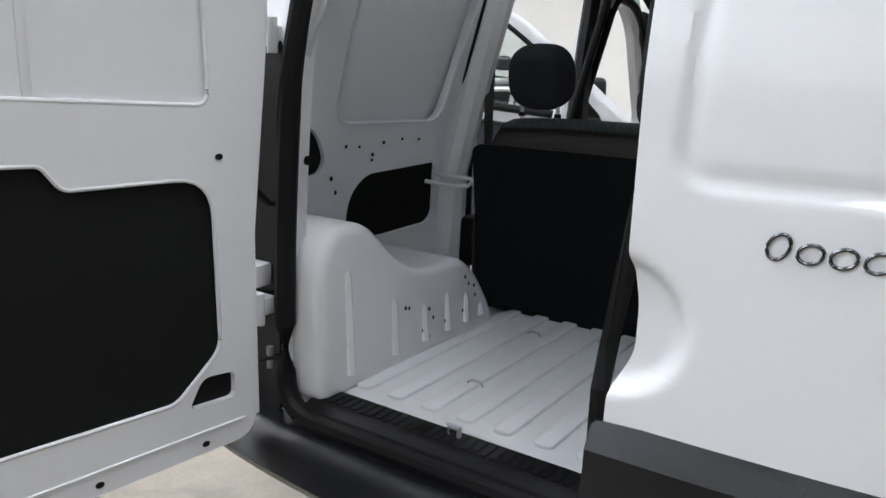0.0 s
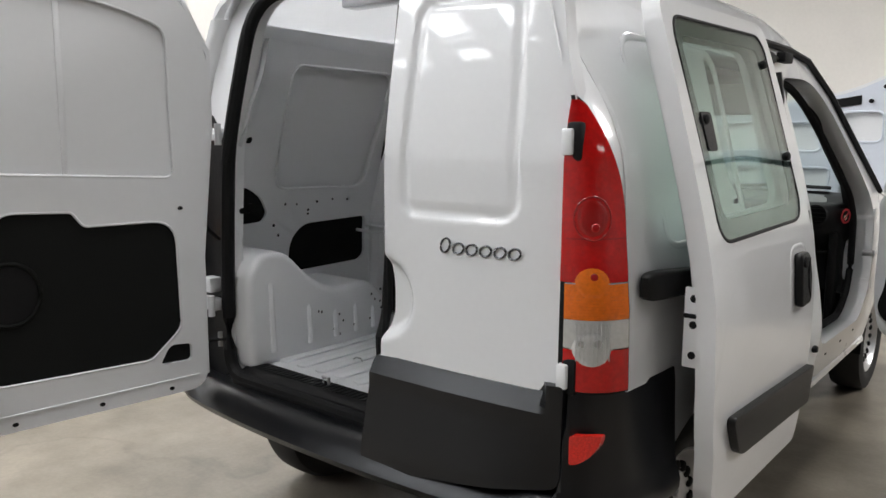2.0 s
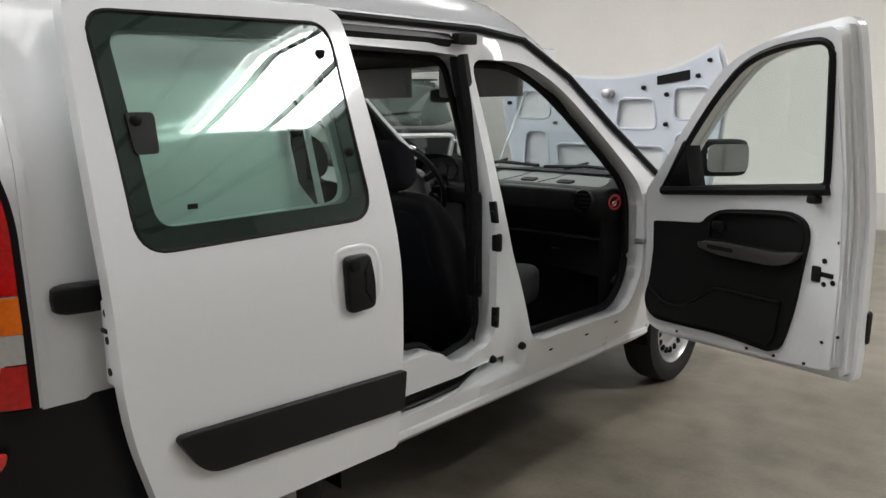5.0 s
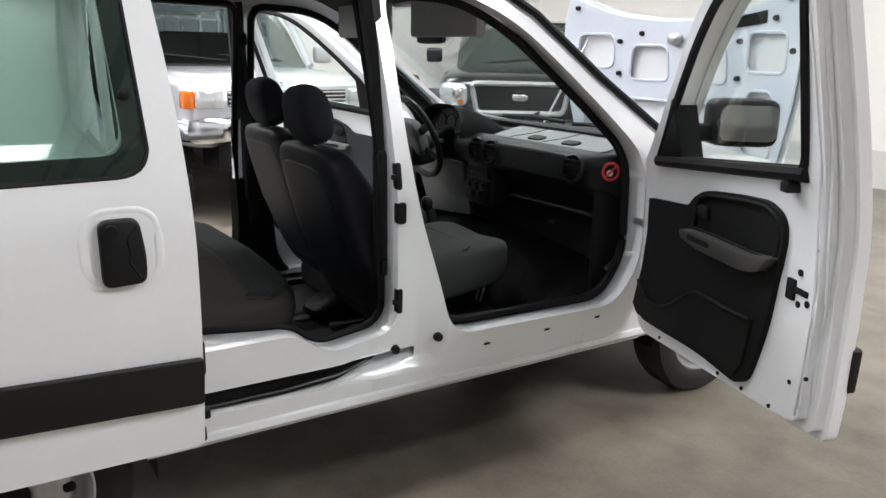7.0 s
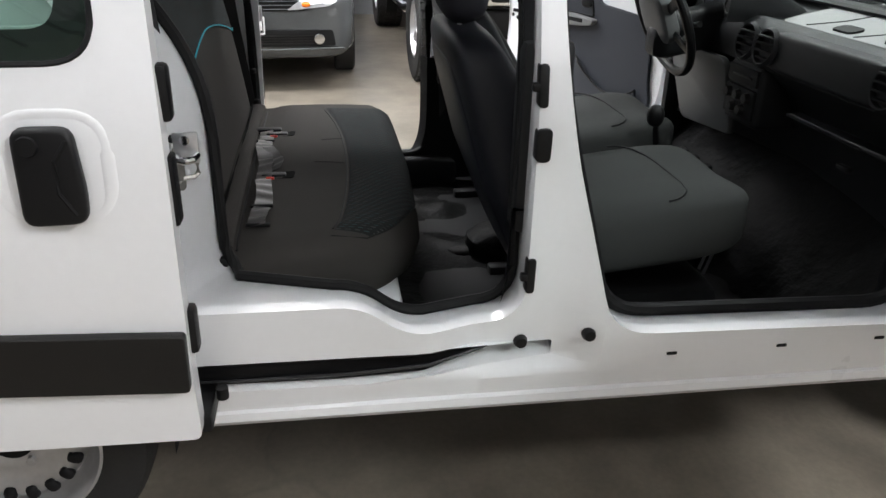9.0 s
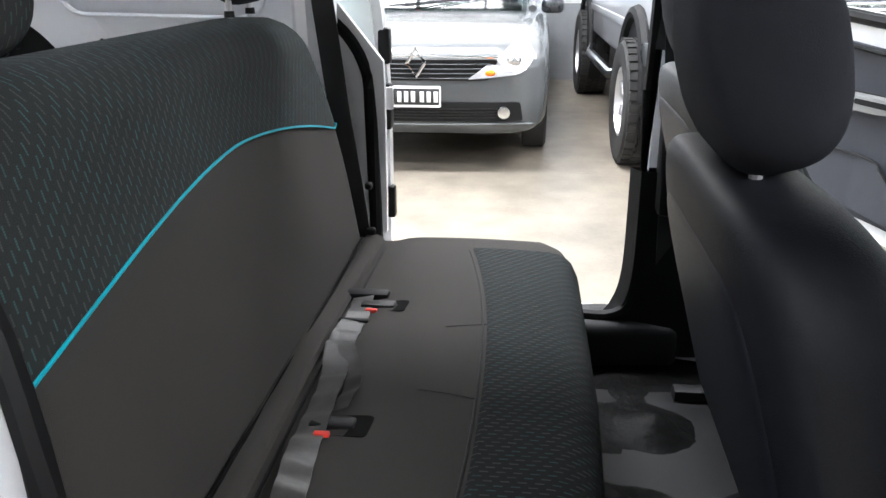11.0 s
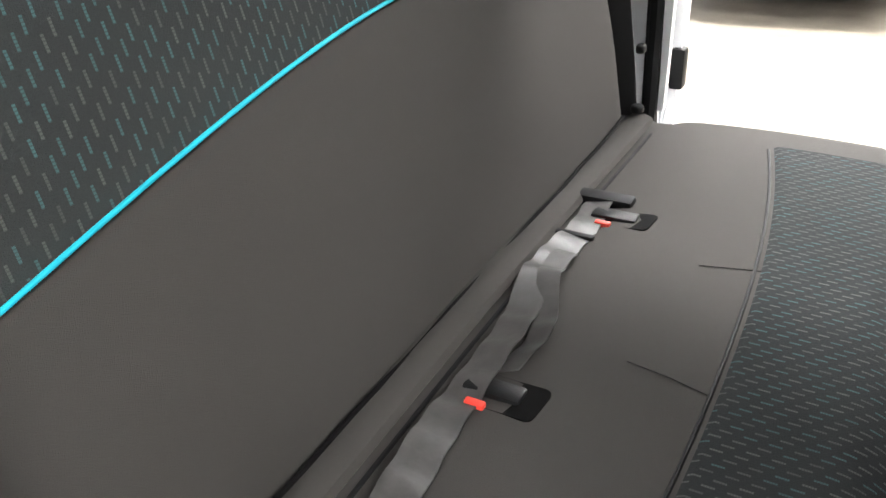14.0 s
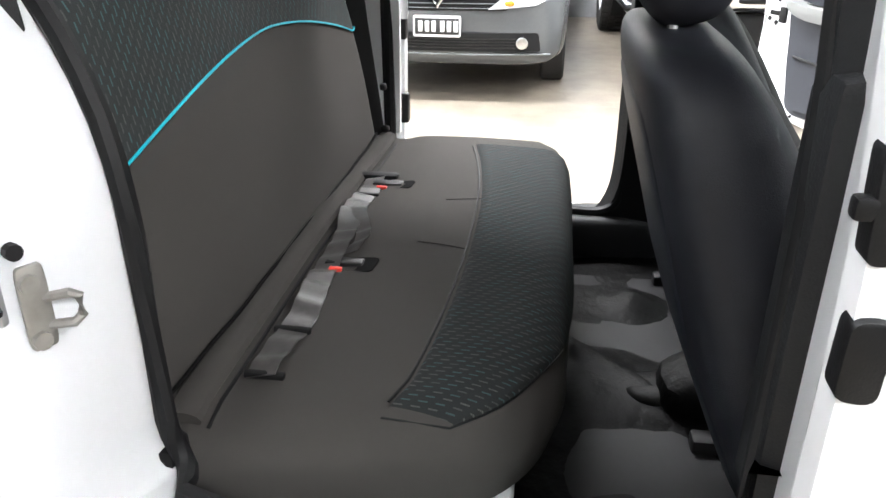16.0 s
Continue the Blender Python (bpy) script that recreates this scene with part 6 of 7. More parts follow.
# near-black line for the shade where the seat meets the backrest
part("back_gap", tube([(x, back_front(x, 0.682) + 0.010, 0.682 + 0.0015 * math.sin(x * 31)) for x in steps(-0.60, 0.60, 40)], 0.0032, seg=6), SLOT, seat)
back = part("backrest", back_shell(), CLOTH, bench, "plain dark brown cloth backrest", sharp=80)


def woven_top():
    """The patterned cover over the upper part of the backrest, down to the piping."""
    bm, rows = bmesh.new(), []
    nx = 60
    for i in range(nx + 1):
        t = -1 + 2 * i / nx
        row = []
        for k in range(15):
            a = k / 14
            z0 = arch_z(t * 0.586)
            z = z0 + (1.158 - z0) * a
            x = t * (half_at(z) + 0.002)
            e = max(0.0, (abs(t) - 0.94) / 0.06)
            top_ = max(0.0, (z - 1.092) / 0.07)
            inn = 0.03 * (1 - math.sqrt(max(0, 1 - e * e))) + 0.045 * (1 - math.sqrt(max(0, 1 - min(1, top_) ** 2)))
            row.append(bm.verts.new((x, back_front(x, z) - inn + 0.003, z + (0.013 * (1 - abs(t) ** 6) if z > 1.1 else 0))))
        ztop = 1.167 + 0.013 * (1 - abs(t) ** 6)
        x = t * half_at(1.162)
        for yy, dz in ((0.985, 0.002), (0.94, 0.002), (0.905, -0.004), (0.888, -0.02)):
            row.append(bm.verts.new((x, yy, ztop + dz - 0.03 * max(0.0, (abs(t) - 0.94) / 0.06) ** 2)))
        rows.append(row)
    for a, b in zip(rows, rows[1:]):
        for k in range(len(a) - 1):
            bm.faces.new((a[k], a[k + 1], b[k + 1], b[k]))
    return bm


part("woven_cover", woven_top(), WEAVE_BACK, back, "dark woven cloth with teal dashes", sharp=80)
pipe = []
for k in range(61):
    x = -0.586 + 1.172 * k / 60
    z = arch_z(x) + (0.018 if x < 0 else -0.010) * ease((abs(x) - 0.535) / 0.05)
    pipe.append((x, back_front(x, z) + 0.005 - 0.015 * max(0, (abs(x) - 0.565) / 0.02) ** 2, z))
part("piping", tube(pipe, 0.0021, seg=8), TEAL, back, "bright teal piping")
part("back_board", sheet(rounded([(-0.60, 0.60), (0.60, 0.60), (0.58, 1.10), (-0.58, 1.10)], 0.04, 5), [], lambda u, v, d: (u, back_front(0, v) - 0.160 - d, v), 0.006, (), steps(0.6, 1.1, 5)), mat("back_carpet", (0.008, 0.009, 0.0095), 0.95, bump=0.4, scale=600, vary=0.2, spec=0.1), back, "black carpeted rear of the backrest")


def head_rest(parent, x, y, z, w, d, h, lean, material, side_m):
    rot = Matrix.Rotation(radians(lean), 3, "X")

    def warp(q):
        k = 1 - 0.12 * max(0, q.z / h) ** 2 - 0.16 * max(0, -q.z / h) ** 3
        return Vector((x, y, z)) + rot @ Vector((q.x * k, q.y * (1 - 0.18 * (q.z / h) ** 2), q.z))
    hr = part("head_restraint", superq(w, d, h, 0.62, 0.55, 32, 20, warp), material, parent, "padded head restraint on two posts", sharp=80)
    for dx in (-0.055, 0.055):
        part("post", tube([(x + dx, y - 0.0, z - h * 1.35), (x + dx, y, z - h * 0.5)], 0.006, seg=8), STEEL, hr)
        part("post_guide", lathe([(-0.006, 0.010), (0.005, 0.009), (0.006, 0)], 10, Matrix.Translation((x + dx, y, z - h * 1.16)) @ Matrix.Rotation(radians(-90), 4, "Y")), RUBBER, hr)
    return hr


head_rest(back, -0.402, 0.955, 1.290, 0.090, 0.055, 0.088, 12, HEAD_CLOTH, CLOTH)
head_rest(back, 0.385, 0.955, 1.272, 0.104, 0.055, 0.088, 12, WEAVE_BACK, CLOTH)
for s in (1, -1):
    part("fold_lever", superq(0.012, 0.009, 0.009, 0.7, 0.8, 14, 8, lambda q: Vector((s * 0.628, 1.140, 0.79)) + q), RUBBER, bench)
    part("fold_pivot", superq(0.010, 0.012, 0.009, 0.7, 0.8, 14, 8, lambda q: Vector((s * 0.612, 1.145, 0.685)) + q), RUBBER, bench)
    part("hinge_bracket", box(*sorted((s * 0.60, s * 0.65)), 1.10, 1.17, 0.58, 0.66, 0.01), BLACK, bench)
    # three-point belt down the pillar
    bb = bmesh.new()
    pts = [(1.055, 1.345), (1.055, 1.20), (1.08, 0.95), (1.105, 0.75), (1.12, 0.60)]
    ring = []
    for y, z in pts:
        x = s * (0.640 - 0.02 * (z - 0.6))
        ring.append([bb.verts.new(q) for q in ((x, y - 0.024, z), (x, y + 0.024, z + 0.004), (x - s * 0.003, y + 0.024, z + 0.004), (x - s * 0.003, y - 0.024, z))])
    for a, b in zip(ring, ring[1:]):
        for k in range(4):
            bb.faces.new((a[k], a[(k + 1) % 4], b[(k + 1) % 4], b[k]))
    sb = part("seat_belt", bb, WEB_BLACK, van, "black webbing seat belt on the pillar")
    part("belt_anchor", superq(0.014, 0.036, 0.022, 0.6, 0.7, 18, 8, lambda q: Vector((s * 0.632, 1.055, 1.362)) + q), RUBBER, sb)
    part("belt_reel", box(*sorted((s * 0.63, s * 0.69)), 1.00, 1.09, 0.70, 0.86, 0.02), RUBBER, sb)
    sx = half(0.96)
    st = part("door_striker", box(*sorted((s * (sx - 0.004), s * (sx + 0.005))), 1.125, 1.168, 0.93, 0.985, 0.003), STEEL, van, "silver steel door striker")
    part("striker_loop", tube([(s * (sx + 0.003), 1.132, 0.945), (s * (sx + 0.032), 1.138, 0.945), (s * (sx + 0.038), 1.150, 0.945), (s * (sx + 0.032), 1.160, 0.945), (s * (sx + 0.003), 1.164, 0.945)], 0.006, seg=8), CHROME, st)
    part("striker_bolt", lathe([(0.0, 0.009), (0.005, 0.009), (0.006, 0)], 10, Matrix.Translation((s * (sx + 0.004), 1.146, 0.972)) @ Matrix.Diagonal((s, 1, 1, 1))), CHROME, st)

# ---- cabin ----
def mat_folds(x, y):
    """Crumples of the loose rubber mat, with one sharp raised fold."""
    n = noise.noise(Vector((x * 5, y * 5, 0.3))) * 0.014 + noise.noise(Vector((x * 13, y * 13, 1.7))) * 0.006
    fold = 0.045 * max(0.0, 1 - math.hypot((x + 0.38) / 0.12, (y - 1.79) / 0.10)) ** 1.5
    ridge = 0.022 * max(0.0, 1 - abs(y - 1.67 - 0.9 * (x + 0.14)) / 0.05) * ease((0.45 - abs(x + 0.1)) / 0.2)
    return n + fold + ridge


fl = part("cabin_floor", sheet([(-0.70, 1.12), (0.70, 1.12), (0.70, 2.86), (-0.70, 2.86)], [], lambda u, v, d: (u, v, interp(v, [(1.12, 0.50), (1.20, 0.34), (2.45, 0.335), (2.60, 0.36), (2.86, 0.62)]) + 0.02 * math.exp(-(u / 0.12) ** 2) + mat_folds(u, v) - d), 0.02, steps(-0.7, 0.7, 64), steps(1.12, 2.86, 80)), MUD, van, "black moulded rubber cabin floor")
part("heel_board", box(-0.68, 0.68, 1.105, 1.125, 0.33, 0.52, 0.01), WHITE_IN, van)
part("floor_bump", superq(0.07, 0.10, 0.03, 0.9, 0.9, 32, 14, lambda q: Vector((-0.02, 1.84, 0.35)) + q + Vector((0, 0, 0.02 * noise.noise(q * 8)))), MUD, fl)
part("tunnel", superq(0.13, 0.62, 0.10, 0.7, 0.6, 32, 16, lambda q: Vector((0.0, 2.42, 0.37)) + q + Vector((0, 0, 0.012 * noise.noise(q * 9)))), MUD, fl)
for s in (1, -1):
    # pillar trims and the sill cover
    bm, rings = bmesh.new(), []
    for k in range(17):
        a = k / 16
        z = (0.78 if s > 0 else 0.82) - (0.42 if s > 0 else 0.46) * a
        flare = 0.13 * a ** 4 if s > 0 else 0.21 * a ** 7
        y0, y1 = (1.755 if s > 0 else 1.745) - flare, (1.87 if s > 0 else 1.95) + flare * 0.3
        x0 = 0.735 - 0.02 * a
        rings.append([bm.verts.new((s * x, y, z)) for x, y in ((x0, y0), (x0 - 0.04, y0 + 0.02), (x0 - 0.055, (y0 + y1) / 2), (x0 - 0.04, y1 - 0.02), (x0, y1))])
    for a, b in zip(rings, rings[1:]):
        for k in range(4):
            bm.faces.new((a[k], a[k + 1], b[k + 1], b[k]))
    bm.faces.new(rings[0])
    bmesh.ops.solidify(bm, geom=bm.faces[:], thickness=0.006)
    pt = part("pillar_trim", bm, DASH, van, "black plastic pillar trim with a flared foot")
    part("sill_cover", superq(0.055 if s > 0 else 0.078, 0.22 if s > 0 else 0.29, 0.065, 0.45, 0.35, 28, 12, lambda q: Vector((s * (0.695 if s > 0 else 0.722) + q.x, (1.66 if s > 0 else 1.60) + q.y, 0.385 + q.z * (0.75 + 0.8 * (q.y + 0.22))))), DASH, pt)
    part("upper_trim", tube([(s * 0.685, 1.80, 1.10), (s * 0.66, 1.79, 1.35), (s * 0.625, 1.77, 1.60)], 0.035, seg=8), DASH, pt)
    part("lock_pillar", box(*sorted((s * 0.655, s * 0.728)), 1.762 if s > 0 else 1.80, 1.868 if s > 0 else 1.95, 0.72, 1.12, 0.02), DASH, pt)
    bb = bmesh.new()
    pts = [(1.79, 1.42), (1.80, 1.2), (1.82, 0.95), (1.84, 0.55)]
    ring = []
    for y, z in pts:
        x = s * (0.63 + 0.06 * (1.42 - z))
        ring.append([bb.verts.new(q) for q in ((x, y - 0.024, z), (x, y + 0.024, z), (x - s * 0.003, y + 0.024, z), (x - s * 0.003, y - 0.024, z))])
    for a, b in zip(ring, ring[1:]):
        for k in range(4):
            bb.faces.new((a[k], a[(k + 1) % 4], b[(k + 1) % 4], b[k]))
    sb = part("seat_belt", bb, WEB_BLACK, van, "black webbing seat belt on the door pillar")
    part("belt_anchor", superq(0.016, 0.034, 0.03, 0.6, 0.7, 16, 8, lambda q: Vector((s * 0.625, 1.79, 1.445)) + q), RUBBER, sb)


def front_seat(cx, shift, label):
    st = part("front_seat", box(cx - 0.19, cx + 0.19, 1.98, 2.38, 0.35, 0.46, 0.03), RUBBER, van, label)
    def warp(q):
        z = q.z + 0.035 * (q.y / 0.27) - 0.012 * math.cos(q.x / 0.24 * 3.0) * (q.z > 0)
        return Vector((cx, 2.165 + shift, 0.62)) + Vector((q.x, q.y, z))
    cu = part("cushion", superq(0.25, 0.265, 0.085, 0.42, 0.45, 36, 16, warp), CLOTH_SEAT, st, "dark grey cloth seat cushion", sharp=80)
    part("seam", tube([warp(Vector((0.22 * math.cos(a), 0.02 + 0.10 * math.sin(a), 0.084))) for a in [math.pi * k / 14 for k in range(15)]], 0.003, seg=5), RUBBER, cu)
    def bwarp(q):
        k = 1 - 0.14 * max(0, q.z / 0.33) ** 2 + 0.0
        return Vector((cx, 1.975 + shift - (q.z + 0.33) * 0.42, 0.775)) + Vector((q.x * k, q.y * (1.1 - 0.45 * max(0, q.z / 0.33)), q.z))
    bk = part("backrest", superq(0.275, 0.10, 0.325, 0.34, 0.5, 36, 22, bwarp), VINYL, st, "black seat back with a smooth rear shell", sharp=80)
    part("rear_panel", superq(0.205, 0.022, 0.255, 0.3, 0.5, 32, 18, lambda q: bwarp(q + Vector((0, -0.080, 0.01)))), SEAT_PANEL, bk, "smooth grey-blue rear panel of the seat", sharp=80)
    part("panel_seam", tube([bwarp(Vector((0.235 * math.copysign(abs(math.cos(a)) ** 0.35, math.cos(a)), -0.078, 0.285 * math.copysign(abs(math.sin(a)) ** 0.35, math.sin(a))))) for a in [math.tau * k / 48 for k in range(48)]], 0.0025, True, 6), RUBBER, bk)
    part("back_pad", superq(0.19, 0.06, 0.28, 0.4, 0.5, 28, 16, lambda q: bwarp(q + Vector((0, 0.06, 0)))), CLOTH_SIDE, bk)
    head_rest(bk, cx, 1.695 + shift, 1.197, 0.112, 0.060, 0.10, 14, HEAD_CLOTH, HEAD_CLOTH)
    for dx in (-0.2, 0.2):
        part("seat_rail", box(cx + dx - 0.02, cx + dx + 0.02, 1.85, 2.50, 0.335, 0.365, 0.006), RUBBER, st)
    part("adjust_bar", tube([(cx - 0.10, 2.47, 0.37), (cx - 0.09, 2.50, 0.50), (cx - 0.06, 2.50, 0.50), (cx - 0.07, 2.47, 0.37)], 0.005, seg=6), STEEL, st)
    return st


front_seat(0.335, 0.0, "dark cloth front passenger seat")
front_seat(-0.315, 0.09, "dark cloth driver seat")

# dashboard: a section drawn along x
dash_prof = [(2.86, 0.62), (2.80, 0.74), (2.745, 0.86), (2.665, 0.925), (2.665, 1.005), (2.69, 1.035), (2.73, 1.05), (2.76, 1.048), (2.775, 1.030), (2.98, 1.066), (3.06, 1.082), (3.13, 1.082), (3.13, 0.62)]
bm, rings = bmesh.new(), []
for k in range(29):
    x = -0.735 + 1.47 * k / 28
    e = max(0, (abs(x) - 0.635) / 0.10)
    rings.append([bm.verts.new((x, y + (0.16 * e * e if y < 2.83 else -0.12 * (x / 0.7) ** 2), z - 0.01 * e * e)) for y, z in dash_prof])
for a, b in zip(rings, rings[1:]):
    for k in range(len(dash_prof)):
        j = (k + 1) % len(dash_prof)
        bm.faces.new((a[k], a[j], b[j], b[k]))
bm.faces.new(rings[0])
bm.faces.new(rings[-1])
dash = part("dashboard", bm, DASH, van, "dark grey moulded dashboard with a grey top tray", sharp=50)
part("top_tray", sheet(rounded([(-0.10, 2.775), (0.62, 2.785), (0.58, 2.94), (-0.12, 3.0)], 0.05, 5), [], lambda u, v, d: (u, v, 1.036 + 0.195 * max(0.0, v - 2.775) + d), 0.006, (), steps(2.78, 3.0, 4)), TRAY, dash, "pale grey tray liner")
part("defroster", prism(rounded([(-0.60, 3.0), (0.60, 3.0), (0.55, 3.045), (-0.55, 3.045)], 0.015, 3), lambda u, v, d: (u, v + 0.06 - 0.12 * (u / 0.7) ** 2 - 0.02, 1.082 + d), 0, 0.006), RUBBER, dash)
for x in (0.02, 0.24):
    part("tray_line", tube([(x, 2.79, 1.045), (x + 0.05, 2.88, 1.062), (x + 0.06, 2.96, 1.078)], 0.003, seg=5), RUBBER, dash)
    part("tray_grille", prism(rounded([(x + 0.10, 2.80), (x + 0.19, 2.80), (x + 0.19, 2.85), (x + 0.10, 2.85)], 0.02, 3), lambda u, v, d: (u, v, 1.042 + 0.195 * (v - 2.775) + d), 0, 0.006), RUBBER, dash)
part("dash_roll", superq(0.27, 0.05, 0.055, 0.3, 0.35, 36, 12, lambda q: Vector((0.33, 2.69, 0.985)) + q), DASH, dash, "smooth padded dash front")
part("glove_shelf", box(0.12, 0.66, 2.72, 2.90, 0.80, 0.812, 0.004), DASH, dash)
part("shelf_lip", tube([(0.14, 2.722, 0.812), (0.4, 2.718, 0.812), (0.64, 2.73, 0.812)], 0.004, seg=6), STRIP, dash)
part("door_latch_clip", box(0.36, 0.41, 2.74, 2.76, 0.72, 0.735, 0.003), STRIP, dash)


def vent(x, y, z, r):
    v = part("air_vent", lathe([(-0.012, r), (0.0, r + 0.008), (0.012, r), (0.010, r * 0.92), (-0.006, r * 0.88), (-0.006, 0)], 24, Matrix.Translation((x, y, z)) @ Matrix.Rotation(radians(-90), 4, "Z") @ Matrix.Rotation(radians(-12), 4, "Y")), DASH, dash, "round air vent")
    for k in (-0.6, -0.2, 0.2, 0.6):
        w = r * math.sqrt(1 - k * k) * 0.9
        part("slat", box(x - w, x + w, y - 0.012, y + 0.004, z + k * r - 0.003, z + k * r + 0.003, 0.001), RUBBER, v)


for x in (0.605, 0.085, -0.022, -0.60):
    vent(x, 2.640 + (0.004 if abs(x) > 0.5 else 0), 0.992, 0.050)
part("centre_console", box(-0.13, 0.07, 2.655, 2.84, 0.74, 0.93, 0.02, 3), DASH, dash, "centre stack with radio and heater knobs")
part("radio", box(-0.115, 0.055, 2.647, 2.67, 0.865, 0.915, 0.004), RUBBER, dash)
part("radio_slot", box(-0.08, 0.03, 2.643, 2.650, 0.886, 0.892, 0.001), STRIP, dash)
part("heater_panel", box(-0.115, 0.055, 2.647, 2.67, 0.765, 0.855, 0.004), RUBBER, dash)
for x, z in ((-0.10, 0.81), (-0.045, 0.81), (0.01, 0.81), (-0.07, 0.77), (-0.015, 0.77)):
    part("knob", lathe([(0, 0.017), (0.016, 0.014), (0.017, 0)], 14, Matrix.Translation((x + 0.015, 2.647, z + 0.02)) @ Matrix.Rotation(radians(-90), 4, "Z")), STRIP, dash)
hb_, hrows = bmesh.new(), []
for k in range(9):
    t = k / 8
    a_, h_ = 0.185 - 0.03 * t, 0.142 * (1 - 0.72 * t ** 1.6)
    hrows.append([hb_.verts.new((-0.32 + a_ * math.copysign(abs(math.cos(q)) ** 0.7, math.cos(q)), 2.62 + 0.28 * t + 0.03 * math.sin(q), 1.03 + h_ * math.sin(q) ** 0.8)) for q in [math.pi * j / 20 for j in range(21)]])
for a_, b_ in zip(hrows, hrows[1:]):
    for j in range(20):
        hb_.faces.new((a_[j], a_[j + 1], b_[j + 1], b_[j]))
bmesh.ops.solidify(hb_, geom=hb_.faces[:], thickness=0.014)
hood = part("cluster_hood", hb_, DASH, dash, "hooded instrument cluster", sharp=60)
face_o = [(-0.32 + 0.165 * math.copysign(abs(math.cos(q)) ** 0.7, math.cos(q)), 1.03 + 0.118 * max(0.0, math.sin(q)) ** 0.8) for q in [math.pi * j / 20 for j in range(21)]]
part("cluster_face", prism(face_o, lambda u, v, d: (u, 2.68 + (v - 1.03) * 0.2 + d, v), 0.0, 0.02), RUBBER, hood)
for dx, r_ in ((-0.075, 0.038), (0.0, 0.042), (0.075, 0.038)):
    part("dial_ring", tube([(-0.32 + dx + r_ * math.cos(a), 2.677 + 0.2 * (0.05 + r_ * math.sin(a)), 1.08 + r_ * math.sin(a)) for a in [math.tau * k / 20 for k in range(20)]], 0.003, True, 5), STRIP, hood)
# column, wheel, stalks
col = part("steering_column", superq(0.06, 0.17, 0.07, 0.5, 0.5, 20, 12, lambda q: Vector((-0.33, 2.63, 0.985)) + Vector((q.x, q.y, q.z + 0.25 * (q.y)))), DASH, dash)
part("ignition_lock", lathe([(0.0, 0.018), (0.014, 0.017), (0.016, 0)], 16, Matrix.Translation((-0.265, 2.57, 0.955)) @ Matrix.Rotation(radians(-60), 4, "Z")), STEEL, dash, "bright ignition lock")
for dx in (0.12, -0.12):
    part("stalk", tube([(-0.33 + dx * 0.4, 2.58, 1.0), (-0.33 + dx * 1.4, 2.55, 1.02)], 0.009, seg=8), BLACK, dash)
wm = Matrix.Translation((-0.33, 2.50, 1.02)) @ Matrix.Rotation(radians(-68), 4, "X")
sw = part("steering_wheel", tube([(0.192 * math.cos(a), 0.192 * math.sin(a), 0.0) for a in [math.tau * k / 40 for k in range(40)]], 0.015, True, 10), BLACK, van, "black four-spoke steering wheel", wm)
part("wheel_pad", superq(0.100, 0.088, 0.032, 0.5, 0.6, 24, 10, lambda q: Vector((0, -0.008, -0.012)) + q), DASH_GREY, sw, "", wm)
for a in (205, 335, 30, 150):
    part("spoke", tube([(0.06 * math.cos(radians(a)), 0.05 * math.sin(radians(a)), -0.012), (0.183 * math.cos(radians(a)), 0.183 * math.sin(radians(a)), 0.0)], 0.018, seg=8, flat=0.5), BLACK, sw, "", wm)
part("lower_dash", prism(rounded([(-0.56, 0.62), (-0.16, 0.66), (-0.14, 0.92), (-0.56, 0.92)], 0.04, 4), lambda u, v, d: (u, 2.635 + (0.92 - v) * 0.3 + d, v), 0.0, 0.03, 0.01), DASH_GREY, dash, "grey knee panel")
gl = part("gear_lever", tube([(-0.02, 2.42, 0.50), (-0.02, 2.40, 0.66), (-0.02, 2.385, 0.75)], 0.010, seg=8), BLACK, van, "black gear lever with a gaiter")
part("gear_knob", superq(0.024, 0.026, 0.034, 0.8, 0.9, 16, 10, lambda q: Vector((-0.02, 2.382, 0.77)) + q), BLACK, gl)
part("gaiter", lathe([(0.0, 0.07), (0.03, 0.06), (0.08, 0.035), (0.14, 0.016)], 16, Matrix.Translation((-0.02, 2.42, 0.50)) @ Matrix.Rotation(radians(-90), 4, "Y")), RUBBER, gl)
for x in (-0.45, -0.36, -0.26):
    part("pedal", box(x - 0.025, x + 0.025, 2.70, 2.72, 0.45, 0.53, 0.006), RUBBER, van)
part("handbrake", tube([(-0.06, 2.10, 0.48), (-0.06, 2.35, 0.58)], 0.014, seg=8), BLACK, van, "black handbrake lever")
part("kick_panel", box(0.655, 0.70, 2.70, 2.88, 0.38, 0.915, 0.02), RUBBER, van)
part("kick_panel", box(-0.70, -0.655, 2.70, 2.88, 0.38, 0.915, 0.02), DASH, van)
part("firewall", box(-0.70, 0.70, 2.86, 2.90, 0.34, 1.0, 0.01), RUBBER, van)
# round warning label on the end of the dash, and the paint code label
wl = part("warning_label", lathe([(0.0, 0.036), (0.0015, 0.036), (0.0016, 0.030), (0.0008, 0.029), (0.0008, 0.0)], 28, Matrix.Translation((0.720, 2.725, 0.990)) @ Matrix.Rotation(radians(-21), 4, "Z")), RED_LABEL, van, "round red and black warning label")
lm = Matrix.Translation((0.720, 2.725, 0.990)) @ Matrix.Rotation(radians(-21), 4, "Z")
part("label_disc", lathe([(0.0010, 0.026), (0.0022, 0.026), (0.0022, 0.0)], 24, lm), RUBBER, wl)
part("label_figure", superq(0.002, 0.013, 0.012, 0.8, 0.9, 12, 8, None), CREAM, wl, "", lm @ Matrix.Translation((0.002, -0.004, -0.006)))
